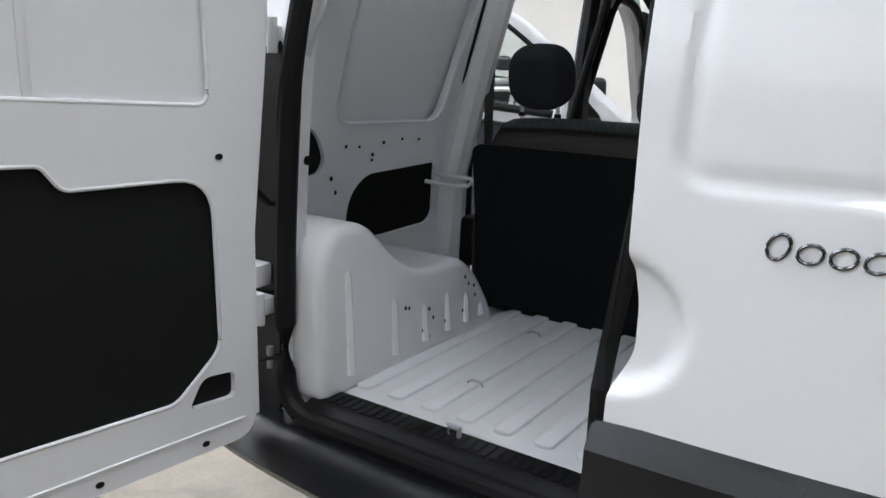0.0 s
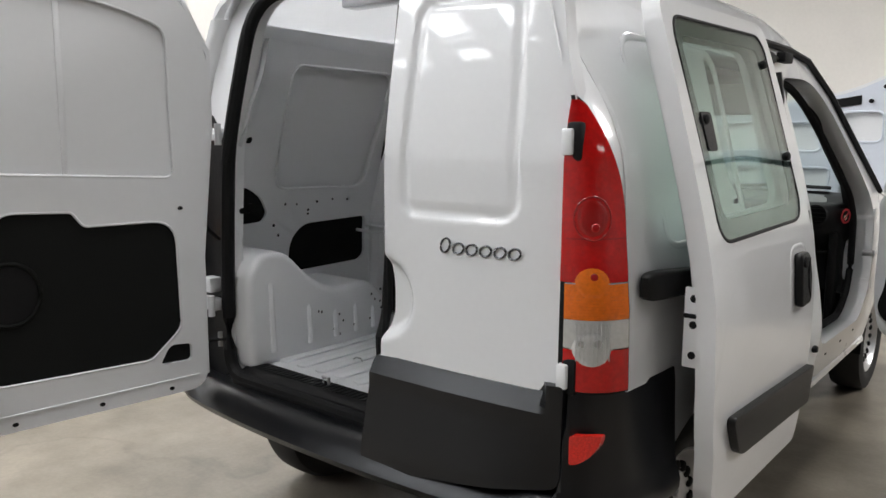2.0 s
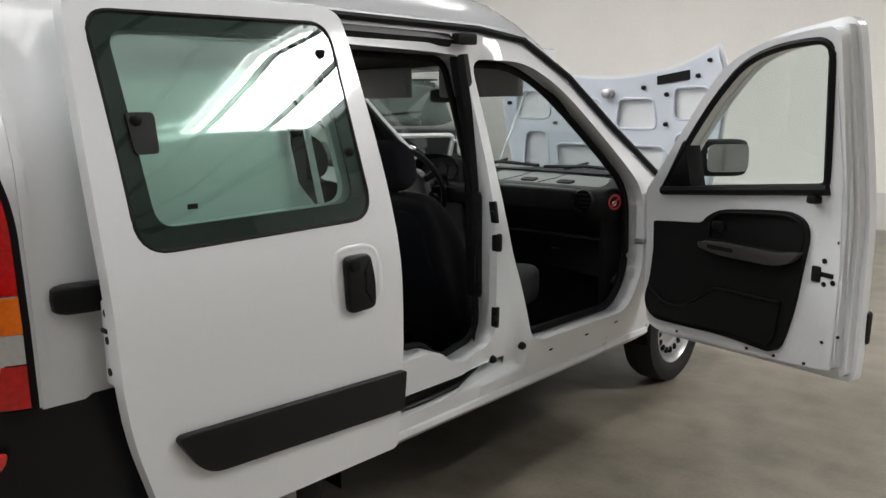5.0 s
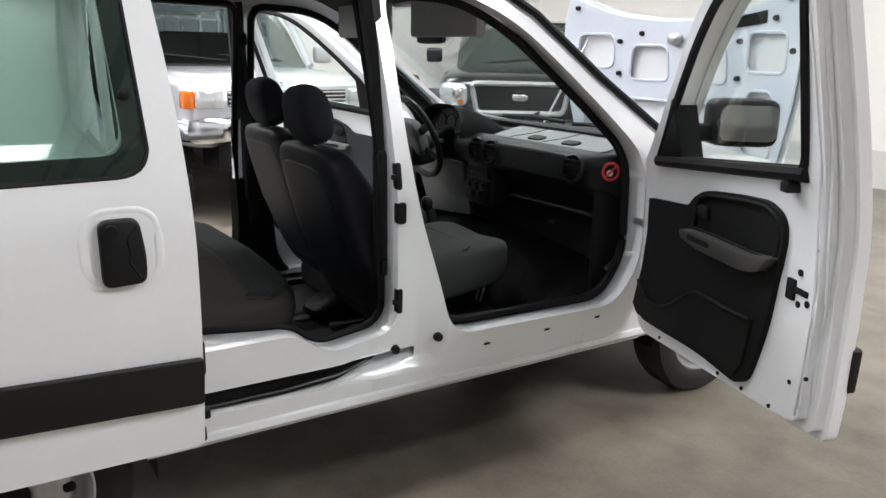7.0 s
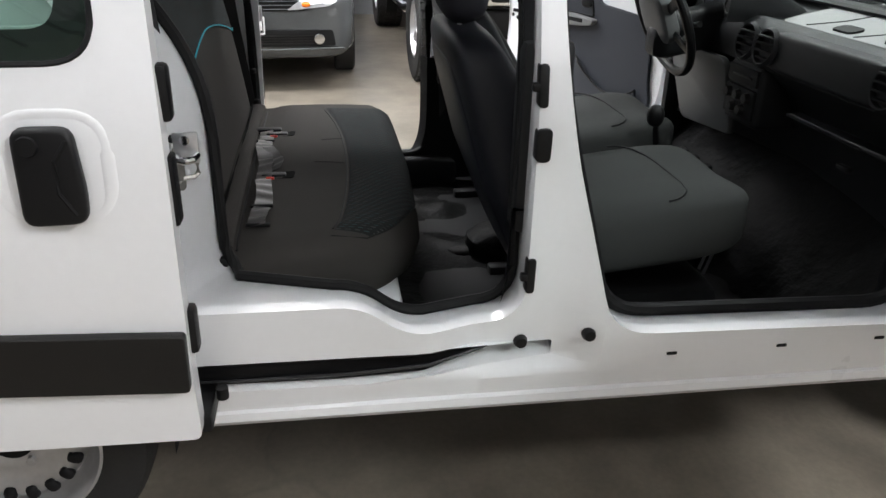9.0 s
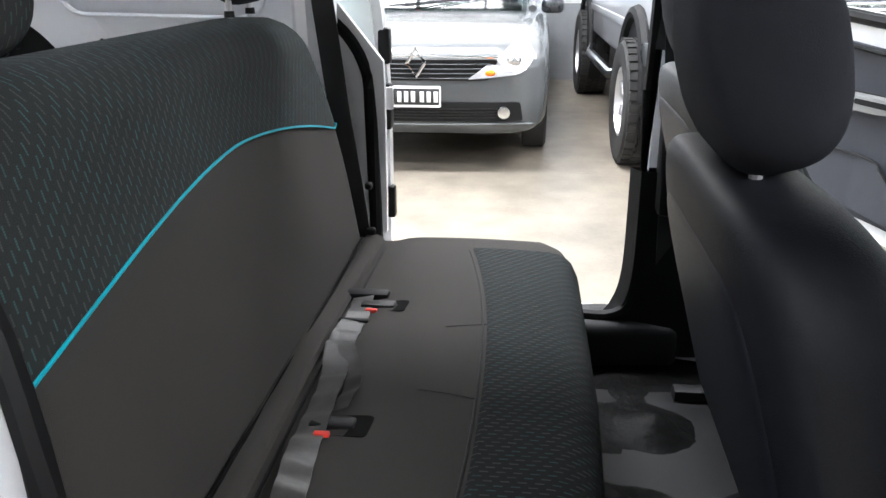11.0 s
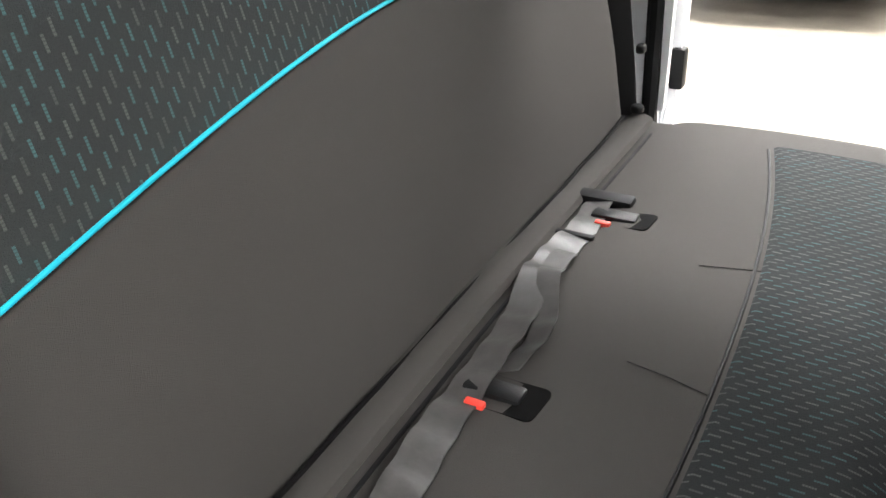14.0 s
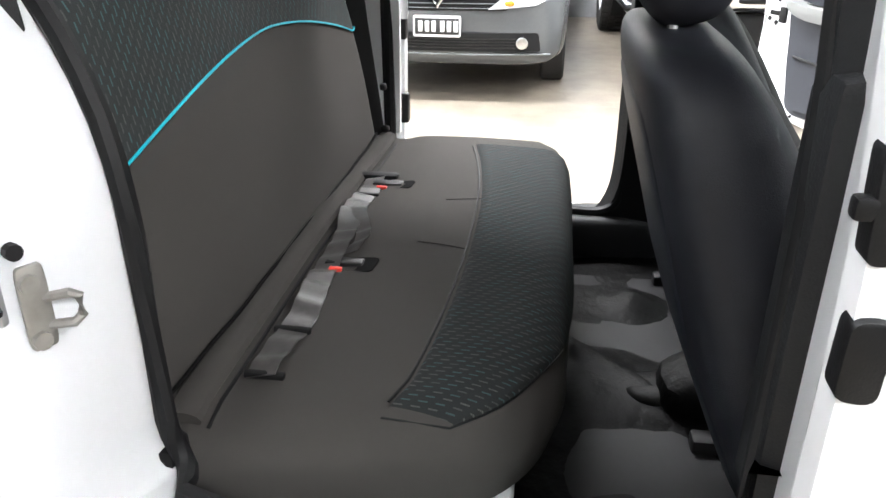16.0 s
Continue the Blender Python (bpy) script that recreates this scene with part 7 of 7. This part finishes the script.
part("label_bar", box(0.0016, 0.0040, -0.03, 0.03, -0.004, 0.004), RED_LABEL, wl, "", lm @ Matrix.Rotation(radians(45), 4, "X"))
part("paint_label", box(0.8005, 0.803, 2.85, 2.88, 0.615, 0.675, 0.001), CREAM, van, "small pale sticker on the door pillar")
part("hinge_pillar", box(0.69, 0.80, 2.84, 2.93, 0.45, 1.08, 0.02), WHITE, van)
part("hinge_pillar", box(-0.80, -0.69, 2.84, 2.93, 0.45, 1.08, 0.02), WHITE, van)
part("check_strap", box(0.79, 0.84, 2.79, 2.85, 0.80, 0.825, 0.004), STEEL, van)
part("sun_visor", box(-0.55, -0.10, 2.22, 2.26, 1.46, 1.60, 0.012), mat("visor_grey", (0.35, 0.35, 0.34), 0.8), van)
part("sun_visor", box(0.10, 0.55, 2.22, 2.26, 1.46, 1.60, 0.012), bpy.data.materials["visor_grey"], van)
part("rear_view_mirror", superq(0.10, 0.02, 0.032, 0.4, 0.5, 20, 10, lambda q: Vector((0, 2.38, 1.47)) + q), BLACK, van)


# ---- the other vehicles, parked facing the van ----
def shell(sections, e=0.32, n=28):
    """A loft of rounded rings along the length: (y, half width, bottom, top)."""
    bm, rings = bmesh.new(), []
    sp = lambda w, k: math.copysign(abs(w) ** k, w)
    for y, w, z0, z1 in sections:
        ring = []
        for k in range(n):
            a = math.tau * k / n
            ring.append(bm.verts.new((w * sp(math.cos(a), e), y, (z0 + z1) / 2 + (z1 - z0) / 2 * sp(math.sin(a), e))))
        rings.append(ring)
    for a, b in zip(rings, rings[1:]):
        for k in range(n):
            bm.faces.new((a[k], a[(k + 1) % n], b[(k + 1) % n], b[k]))
    bm.faces.new(rings[0])
    bm.faces.new(rings[-1])
    return bm


def car_wheel(car, m, x, y, r, w, rim_r, tread=False):
    s = 1 if x > 0 else -1
    wm_ = m @ Matrix.Translation((x, y, r)) @ Matrix.Diagonal((s, 1, 1, 1))
    t = part("wheel", lathe([(-w, rim_r), (-w, r * 0.93), (-w * 0.8, r), (w * 0.8, r), (w, r * 0.93), (w * 1.02, rim_r + 0.03), (w * 0.9, rim_r), (-w, rim_r)], 44, wm_), TYRE, car, "black tyre on a bright rim")
    part("rim", lathe([(-w * 0.5, rim_r), (w * 0.9, rim_r), (w * 0.92, rim_r * 0.93), (w * 0.4, rim_r * 0.84), (w * 0.35, rim_r * 0.5), (w * 0.6, rim_r * 0.32), (w * 0.6, 0)], 36, wm_), STEEL, t, sharp=50)
    for k in range(6):
        part("spoke", box(w * 0.35, w * 0.75, -0.022, 0.022, rim_r * 0.2, rim_r * 0.92, 0.008), STEEL, t, "", wm_ @ Matrix.Rotation(k * math.tau / 6, 4, "X"))
    if tread:
        tb = bmesh.new()
        for k in range(40):
            for c, off in ((-0.72, 0.0), (-0.25, 0.5), (0.25, 0.0), (0.72, 0.5)):
                b = box(c * w - w * 0.19, c * w + w * 0.19, -0.022, 0.022, r - 0.006, r + 0.008, 0.0)
                b.transform(Matrix.Rotation((k + off) * math.tau / 40, 4, "X"))
                merge(tb, b)
        part("tread", tb, TYRE, t, "", wm_)


def sedan():
    m = Matrix.Translation((-3.75, 0.82, 0)) @ Matrix.Rotation(radians(-90), 4, "Z")
    car = thing("sedan", "grey metallic sedan parked on the showroom floor", "car", "", tuple(m.translation))
    m = Matrix.Rotation(radians(-90), 4, "Z")
    body = part("body", shell([(0.03, 0.42, 0.34, 0.62), (-0.02, 0.66, 0.25, 0.68), (-0.10, 0.76, 0.22, 0.735), (-0.28, 0.81, 0.21, 0.80), (-0.7, 0.83, 0.20, 0.885), (-1.15, 0.835, 0.20, 0.945), (-1.5, 0.835, 0.20, 0.965), (-3.5, 0.83, 0.2, 0.97), (-4.0, 0.80, 0.24, 0.98), (-4.22, 0.72, 0.34, 0.92)]), GREY_CAR, car, "", m, sharp=60)
    part("greenhouse", shell([(-1.05, 0.66, 0.90, 0.95), (-1.45, 0.68, 0.90, 1.19), (-1.80, 0.66, 0.90, 1.37), (-2.3, 0.645, 0.9, 1.41), (-3.0, 0.63, 0.9, 1.385), (-3.6, 0.62, 0.9, 1.10)], 0.4), DARK_GLASS, car, "tinted windows", m)
    part("roof", shell([(-1.78, 0.60, 1.372, 1.384), (-2.0, 0.615, 1.38, 1.41), (-2.6, 0.60, 1.38, 1.425), (-3.1, 0.58, 1.36, 1.40)], 0.5), GREY_CAR, car, "", m)
    for s in (1, -1):
        part("screen_pillar", tube([(s * 0.70, -1.0, 0.95), (s * 0.675, -1.45, 1.19), (s * 0.63, -1.82, 1.375), (s * 0.615, -2.2, 1.405)], 0.030, seg=8), GREY_CAR, car, "", m)
        lamp_o = rounded([(0.315, 0.595), (0.42, 0.60), (0.645, 0.622), (0.71, 0.70), (0.715, 0.755), (0.665, 0.815), (0.60, 0.80), (0.46, 0.70)], [0.01, 0.05, 0.06, 0.04, 0.04, 0.04, 0.05, 0.1], 5)
        hl = part("headlamp", sheet(lamp_o, [], lambda u, v, d: (s * u, 0.088 - 0.20 * u * u - max(0.0, v - 0.66) - 9.0 * max(0.0, v - 0.70) ** 2 - d, v), 0.12, steps(0.33, 0.7, 8), steps(0.6, 0.8, 5)), LAMP_GLASS, car, "clear headlamp with an amber bulb", m)
        part("indicator", superq(0.035, 0.03, 0.02, 0.8, 0.9, 14, 8, lambda q: Vector((s * 0.45, 0.035, 0.632)) + q), AMBER, hl, "", m)
        part("lamp_bowl", superq(0.05, 0.03, 0.045, 0.8, 0.9, 16, 8, lambda q: Vector((s * 0.59, -0.025, 0.70)) + q), CHROME, hl, "", m)
        part("fog_lamp", lathe([(0.0, 0.042), (0.02, 0.038), (0.022, 0.03), (0.015, 0)], 20, m @ Matrix.Translation((s * 0.54, 0.025, 0.39)) @ Matrix.Rotation(radians(90), 4, "Z")), CHROME, car, "round fog lamp")
        part("wing_mirror", superq(0.085, 0.05, 0.055, 0.5, 0.6, 20, 10, lambda q: Vector((s * 0.85, -1.30, 0.955)) + q), BLACK_CAR, car, "", m)
        part("wiper", tube([(s * 0.05 + 0.30, -1.02, 0.968), (s * 0.05 - 0.28, -1.14, 1.015)], 0.006, seg=6), RUBBER, car, "", m)
        for y in (-0.80, -3.30):
            car_wheel(car, m, s * 0.735, y, 0.295, 0.085, 0.19)
        part("front_seat", superq(0.22, 0.09, 0.30, 0.5, 0.6, 20, 12, lambda q: Vector((s * 0.36, -2.15 - 0.1 * q.z, 0.95)) + q), RUBBER, car, "", m)
        part("head_restraint", superq(0.12, 0.05, 0.085, 0.6, 0.6, 20, 10, lambda q: Vector((s * 0.36, -2.18, 1.25)) + q), RUBBER, car, "", m)
    gr = part("grille", sheet(rounded([(-0.44, 0.585), (0.44, 0.585), (0.50, 0.71), (-0.50, 0.71)], 0.02, 3), [], lambda u, v, d: (u, 0.059 - 0.16 * u * u - d, v), 0.05, steps(-0.5, 0.5, 12)), RUBBER, car, "dark slatted grille", m)
    for z in (0.60, 0.628, 0.656, 0.684):
        part("slat", tube([(x, 0.064 - 0.16 * x * x, z) for x in (-0.45, -0.3, -0.15, 0, 0.15, 0.3, 0.45)], 0.008, seg=6, flat=0.5), GREY_CAR, gr, "", m)
    part("grille_trim", tube([(x, 0.062 - 0.16 * x * x, 0.722 + 0.01 * (1 - x * x * 4)) for x in (-0.50, -0.35, -0.2, 0, 0.2, 0.35, 0.50)], 0.012, seg=8, flat=0.6), CHROME, gr, "", m)
    emb = [(0, 0.085), (0.055, 0), (0, -0.085), (-0.055, 0)]
    part("emblem", tube([(x, 0.078, 0.692 + z) for x, z in emb], 0.016, True, 8), CHROME, gr, "chrome diamond-shaped emblem", m)
    lo_ = part("lower_grille", sheet(rounded([(-0.66, 0.335), (0.66, 0.335), (0.64, 0.45), (-0.64, 0.45)], 0.02, 3), [], lambda u, v, d: (u, 0.070 - 0.17 * u * u - d, v), 0.06, steps(-0.65, 0.65, 14)), RUBBER, car, "black lower air intake", m)
    for z in (0.358, 0.376, 0.394, 0.412):
        part("slat", tube([(x, 0.073 - 0.17 * x * x, z) for x in (-0.5, -0.25, 0, 0.25, 0.5)], 0.004, seg=5), STRIP, lo_, "", m)
    part("bumper_lip", tube([(x, 0.066 - 0.17 * x * x, 0.315) for x in (-0.72, -0.5, -0.25, 0, 0.25, 0.5, 0.72)], 0.014, seg=8, flat=0.6), GREY_CAR, car, "", m)
    pl = part("number_plate", prism(rounded([(-0.152, 0.425), (0.152, 0.425), (0.152, 0.555), (-0.152, 0.555)], 0.012, 3), lambda u, v, d: (u, 0.075 + d, v), 0.0, 0.012), PLATE, car, "white-edged black number plate", m)
    part("plate_field", box(-0.142, 0.142, 0.0875, 0.0895, 0.44, 0.54, 0.002), PLATE_BLACK, pl, "", m)
    for k in range(6):
        x0 = -0.134 + 0.043 * k + (0.012 if k > 2 else 0)
        part("plate_bar", box(x0, x0 + 0.026, 0.0898, 0.091, 0.457, 0.523, 0.002), PLATE, pl, "", m)
    part("dashboard", box(-0.62, 0.62, -1.35, -1.10, 0.88, 0.97, 0.03), RUBBER, car, "", m)
    part("steering_wheel", tube([(0.17 * math.cos(a) + 0.36 * -1, -1.62, 1.02 + 0.17 * math.sin(a)) for a in [math.tau * k / 24 for k in range(24)]], 0.013, True, 8), RUBBER, car, "", m)
    part("rear_view_mirror", superq(0.10, 0.02, 0.03, 0.5, 0.6, 16, 8, lambda q: Vector((0, -1.75, 1.31)) + q), RUBBER, car, "", m)


def off_roader():
    m = Matrix.Rotation(radians(-88), 4, "Z")
    car = thing("off_road_car", "raised silver off-road car on chunky tyres", "car", "", (-3.40, 3.09, 0))
    body = part("body", shell([(0.0, 0.72, 0.66, 1.05), (-0.06, 0.80, 0.60, 1.10), (-0.2, 0.83, 0.58, 1.13), (-0.9, 0.84, 0.56, 1.17), (-1.35, 0.845, 0.55, 1.19), (-4.0, 0.845, 0.55, 1.20), (-4.4, 0.83, 0.6, 1.18)], 0.22), SILVER_CAR, car, "", m, sharp=60)
    part("greenhouse", shell([(-1.25, 0.74, 1.12, 1.20), (-1.62, 0.735, 1.12, 1.56), (-1.85, 0.71, 1.12, 1.76), (-4.1, 0.70, 1.12, 1.78), (-4.3, 0.68, 1.15, 1.5)], 0.3), DARK_GLASS, car, "dark side windows", m)
    part("roof", shell([(-1.82, 0.69, 1.75, 1.78), (-2.2, 0.70, 1.76, 1.83), (-4.0, 0.69, 1.76, 1.83), (-4.2, 0.67, 1.72, 1.78)], 0.4), SILVER_CAR, car, "", m)
    for s in (1, -1):
        part("screen_pillar", tube([(s * 0.765, -1.22, 1.19), (s * 0.75, -1.62, 1.57), (s * 0.715, -1.86, 1.77)], 0.035, seg=8), SILVER_CAR, car, "", m)
        for y in (-2.55, -3.5):
            part("door_pillar", tube([(s * 0.765, y, 1.19), (s * 0.715, y - 0.03, 1.77)], 0.035, seg=8), SILVER_CAR, car, "", m)
        hl = part("headlamp", box(s * 0.64 - 0.11, s * 0.64 + 0.11, -0.04, 0.03, 0.90, 1.04, 0.02), LAMP_GLASS, car, "square headlamp with an amber side lamp", m)
        part("indicator", box(s * 0.795 - 0.045, s * 0.795 + 0.045, -0.10, 0.005, 0.90, 1.035, 0.015), AMBER, hl, "", m)
        part("wing_mirror", superq(0.09, 0.05, 0.085, 0.4, 0.5, 18, 10, lambda q: Vector((s * 1.0, -1.45, 1.30)) + q), SILVER_CAR, car, "", m)
        part("wheel_arch", tube([(s * 0.85, -0.72 + 0.47 * math.cos(a), 0.46 + 0.47 * math.sin(a)) for a in [math.pi * k / 14 for k in range(15)]], 0.045, seg=8), RUBBER, car, "black flared wheel arch", m)
        part("arch_void", lathe([(-0.1, 0.45), (0.012, 0.45)], 32, m @ Matrix.Translation((s * 0.838, -0.72, 0.46))), RUBBER, car)
        part("arch_void", lathe([(-0.1, 0.44), (0.012, 0.44)], 32, m @ Matrix.Translation((s * 0.838, -3.55, 0.46))), RUBBER, car)
        part("wheel_arch", tube([(s * 0.85, -3.55 + 0.46 * math.cos(a), 0.46 + 0.46 * math.sin(a)) for a in [math.pi * k / 14 for k in range(15)]], 0.04, seg=8), RUBBER, car, "", m)
        part("step_bar", tube([(s * 0.86, -1.15, 0.50), (s * 0.90, -1.35, 0.47), (s * 0.90, -2.7, 0.47), (s * 0.86, -2.9, 0.50)], 0.04, seg=10), CHROME, car, "bright side step bar", m)
        part("waist_strip", box(s * 0.845 - 0.012, s * 0.845 + 0.012, -3.9, -1.2, 0.80, 0.86, 0.006), SILVER_CAR, car, "", m)
        for y in (-0.72, -3.55):
            car_wheel(car, m, s * 0.80, y, 0.385, 0.135, 0.215, True)
    bp = part("front_bumper", shell([(0.13, 0.60, 0.66, 0.82), (0.09, 0.84, 0.64, 0.84), (-0.05, 0.90, 0.64, 0.84), (-0.25, 0.90, 0.66, 0.82)], 0.3), CHROME, car, "chrome front bumper", m)
    for x in (-0.45, -0.22, 0.22, 0.45):
        for z in (0.70, 0.775):
            part("bumper_slot", superq(0.085, 0.01, 0.018, 0.5, 0.7, 18, 8, lambda q: Vector((x, 0.128 - 0.0 * x, z)) + q), RUBBER, bp, "", m)
    part("under_tray", box(-0.6, 0.6, -0.4, 0.02, 0.42, 0.62, 0.03), RUBBER, car, "", m)
    gr = part("grille", box(-0.50, 0.50, -0.03, 0.02, 0.91, 1.03, 0.01), RUBBER, car, "chrome slatted grille", m)
    for k in range(4):
        part("slat", box(-0.50, 0.50, 0.015, 0.035, 0.916 + 0.03 * k, 0.932 + 0.03 * k, 0.004), CHROME, gr, "", m)
    part("emblem", superq(0.06, 0.012, 0.04, 0.7, 1.0, 20, 8, lambda q: Vector((0, 0.04, 0.97)) + q), CHROME, gr, "plain chrome oval emblem", m)
    part("wiper", tube([(-0.5, -1.28, 1.235), (0.1, -1.33, 1.285)], 0.010, seg=6), RUBBER, car, "", m)
    part("wiper", tube([(0.05, -1.28, 1.235), (0.6, -1.33, 1.285)], 0.010, seg=6), RUBBER, car, "", m)
    part("front_seats", box(-0.55, 0.55, -2.4, -2.2, 0.95, 1.5, 0.08), RUBBER, car, "", m)
    for ob in car.children_recursive:
        for v in ob.data.vertices:
            v.co *= 1.04


def pickup():
    m = Matrix.Rotation(radians(-127), 4, "Z")
    car = thing("pickup_truck", "glossy black pickup truck with a silver grille", "pickup", "", (-3.74, 5.79, 0.0))
    part("body", shell([(0.02, 0.70, 0.55, 1.08), (-0.08, 0.84, 0.50, 1.14), (-0.3, 0.88, 0.48, 1.19), (-1.0, 0.89, 0.46, 1.23), (-1.4, 0.89, 0.45, 1.24), (-3.2, 0.89, 0.45, 1.22), (-4.3, 0.88, 0.5, 1.2)], 0.22), BLACK_CAR, car, "", m, sharp=60)
    part("greenhouse", shell([(-1.30, 0.76, 1.16, 1.25), (-1.75, 0.75, 1.16, 1.60), (-2.0, 0.71, 1.16, 1.76), (-3.2, 0.70, 1.16, 1.76), (-3.45, 0.68, 1.18, 1.4)], 0.3), DARK_GLASS, car, "dark windows", m)
    part("roof", shell([(-1.98, 0.68, 1.75, 1.78), (-2.3, 0.70, 1.75, 1.82), (-3.2, 0.68, 1.74, 1.80)], 0.4), BLACK_CAR, car, "", m)
    part("front_bumper", shell([(0.10, 0.70, 0.48, 0.72), (0.05, 0.88, 0.46, 0.74), (-0.2, 0.92, 0.48, 0.72)], 0.3), BLACK_CAR, car, "", m)
    gr = part("grille", prism(rounded([(-0.46, 0.78), (0.46, 0.78), (0.52, 1.10), (-0.52, 1.10)], 0.05, 4), lambda u, v, d: (u, 0.02 + d, v), -0.02, 0.04, 0.01), RUBBER, car, "mesh grille in a silver surround", m)
    part("surround", tube([(u, 0.055, v) for u, v in rounded([(-0.45, 0.79), (0.45, 0.79), (0.51, 1.09), (-0.51, 1.09)], 0.06, 5)], 0.030, True, 8), STEEL, gr, "", m)
    mesh_bm = bmesh.new()
    for k in range(9):
        box(-0.44, 0.44, 0.055, 0.065, 0.815 + 0.032 * k, 0.822 + 0.032 * k, 0, 1, mesh_bm)
    for k in range(20):
        box(-0.44 + 0.046 * k - 0.003, -0.44 + 0.046 * k + 0.003, 0.056, 0.064, 0.80, 1.08, 0, 1, mesh_bm)
    part("grille_mesh", mesh_bm, STRIP, gr, "", m)
    part("emblem", superq(0.085, 0.012, 0.035, 0.7, 1.0, 24, 8, lambda q: Vector((0, 0.075, 0.95)) + q), CHROME, gr, "plain chrome oval emblem", m)
    for s in (1, -1):
        hl = part("headlamp", superq(0.155, 0.10, 0.125, 0.5, 0.5, 26, 14, lambda q: Vector((s * (0.70 + q.x), -0.05 + q.y - max(0, q.x) * 0.4, 0.965 + q.z))), LAMP_GLASS, car, "large clear headlamp", m)
        part("lamp_bowl", superq(0.06, 0.03, 0.06, 0.8, 0.9, 16, 8, lambda q: Vector((s * 0.66, 0.04, 0.99)) + q), CHROME, hl, "", m)
        part("indicator", superq(0.03, 0.03, 0.025, 0.8, 0.9, 12, 8, lambda q: Vector((s * 0.62, 0.05, 0.89)) + q), AMBER, hl, "", m)
        part("wing_mirror", superq(0.10, 0.05, 0.09, 0.4, 0.5, 18, 10, lambda q: Vector((s * 1.05, -1.55, 1.36)) + q), BLACK_CAR, car, "", m)
        part("wiper", tube([(s * 0.05 + 0.35, -1.34, 1.28), (s * 0.05 - 0.30, -1.42, 1.34)], 0.012, seg=6), RUBBER, car, "", m)
        part("arch_void", lathe([(-0.1, 0.44), (0.012, 0.44)], 32, m @ Matrix.Translation((s * 0.882, -0.75, 0.42))), RUBBER, car)
        for y in (-0.75, -3.45):
            car_wheel(car, m, s * 0.80, y, 0.37, 0.12, 0.21)


sedan()
off_roader()
pickup()
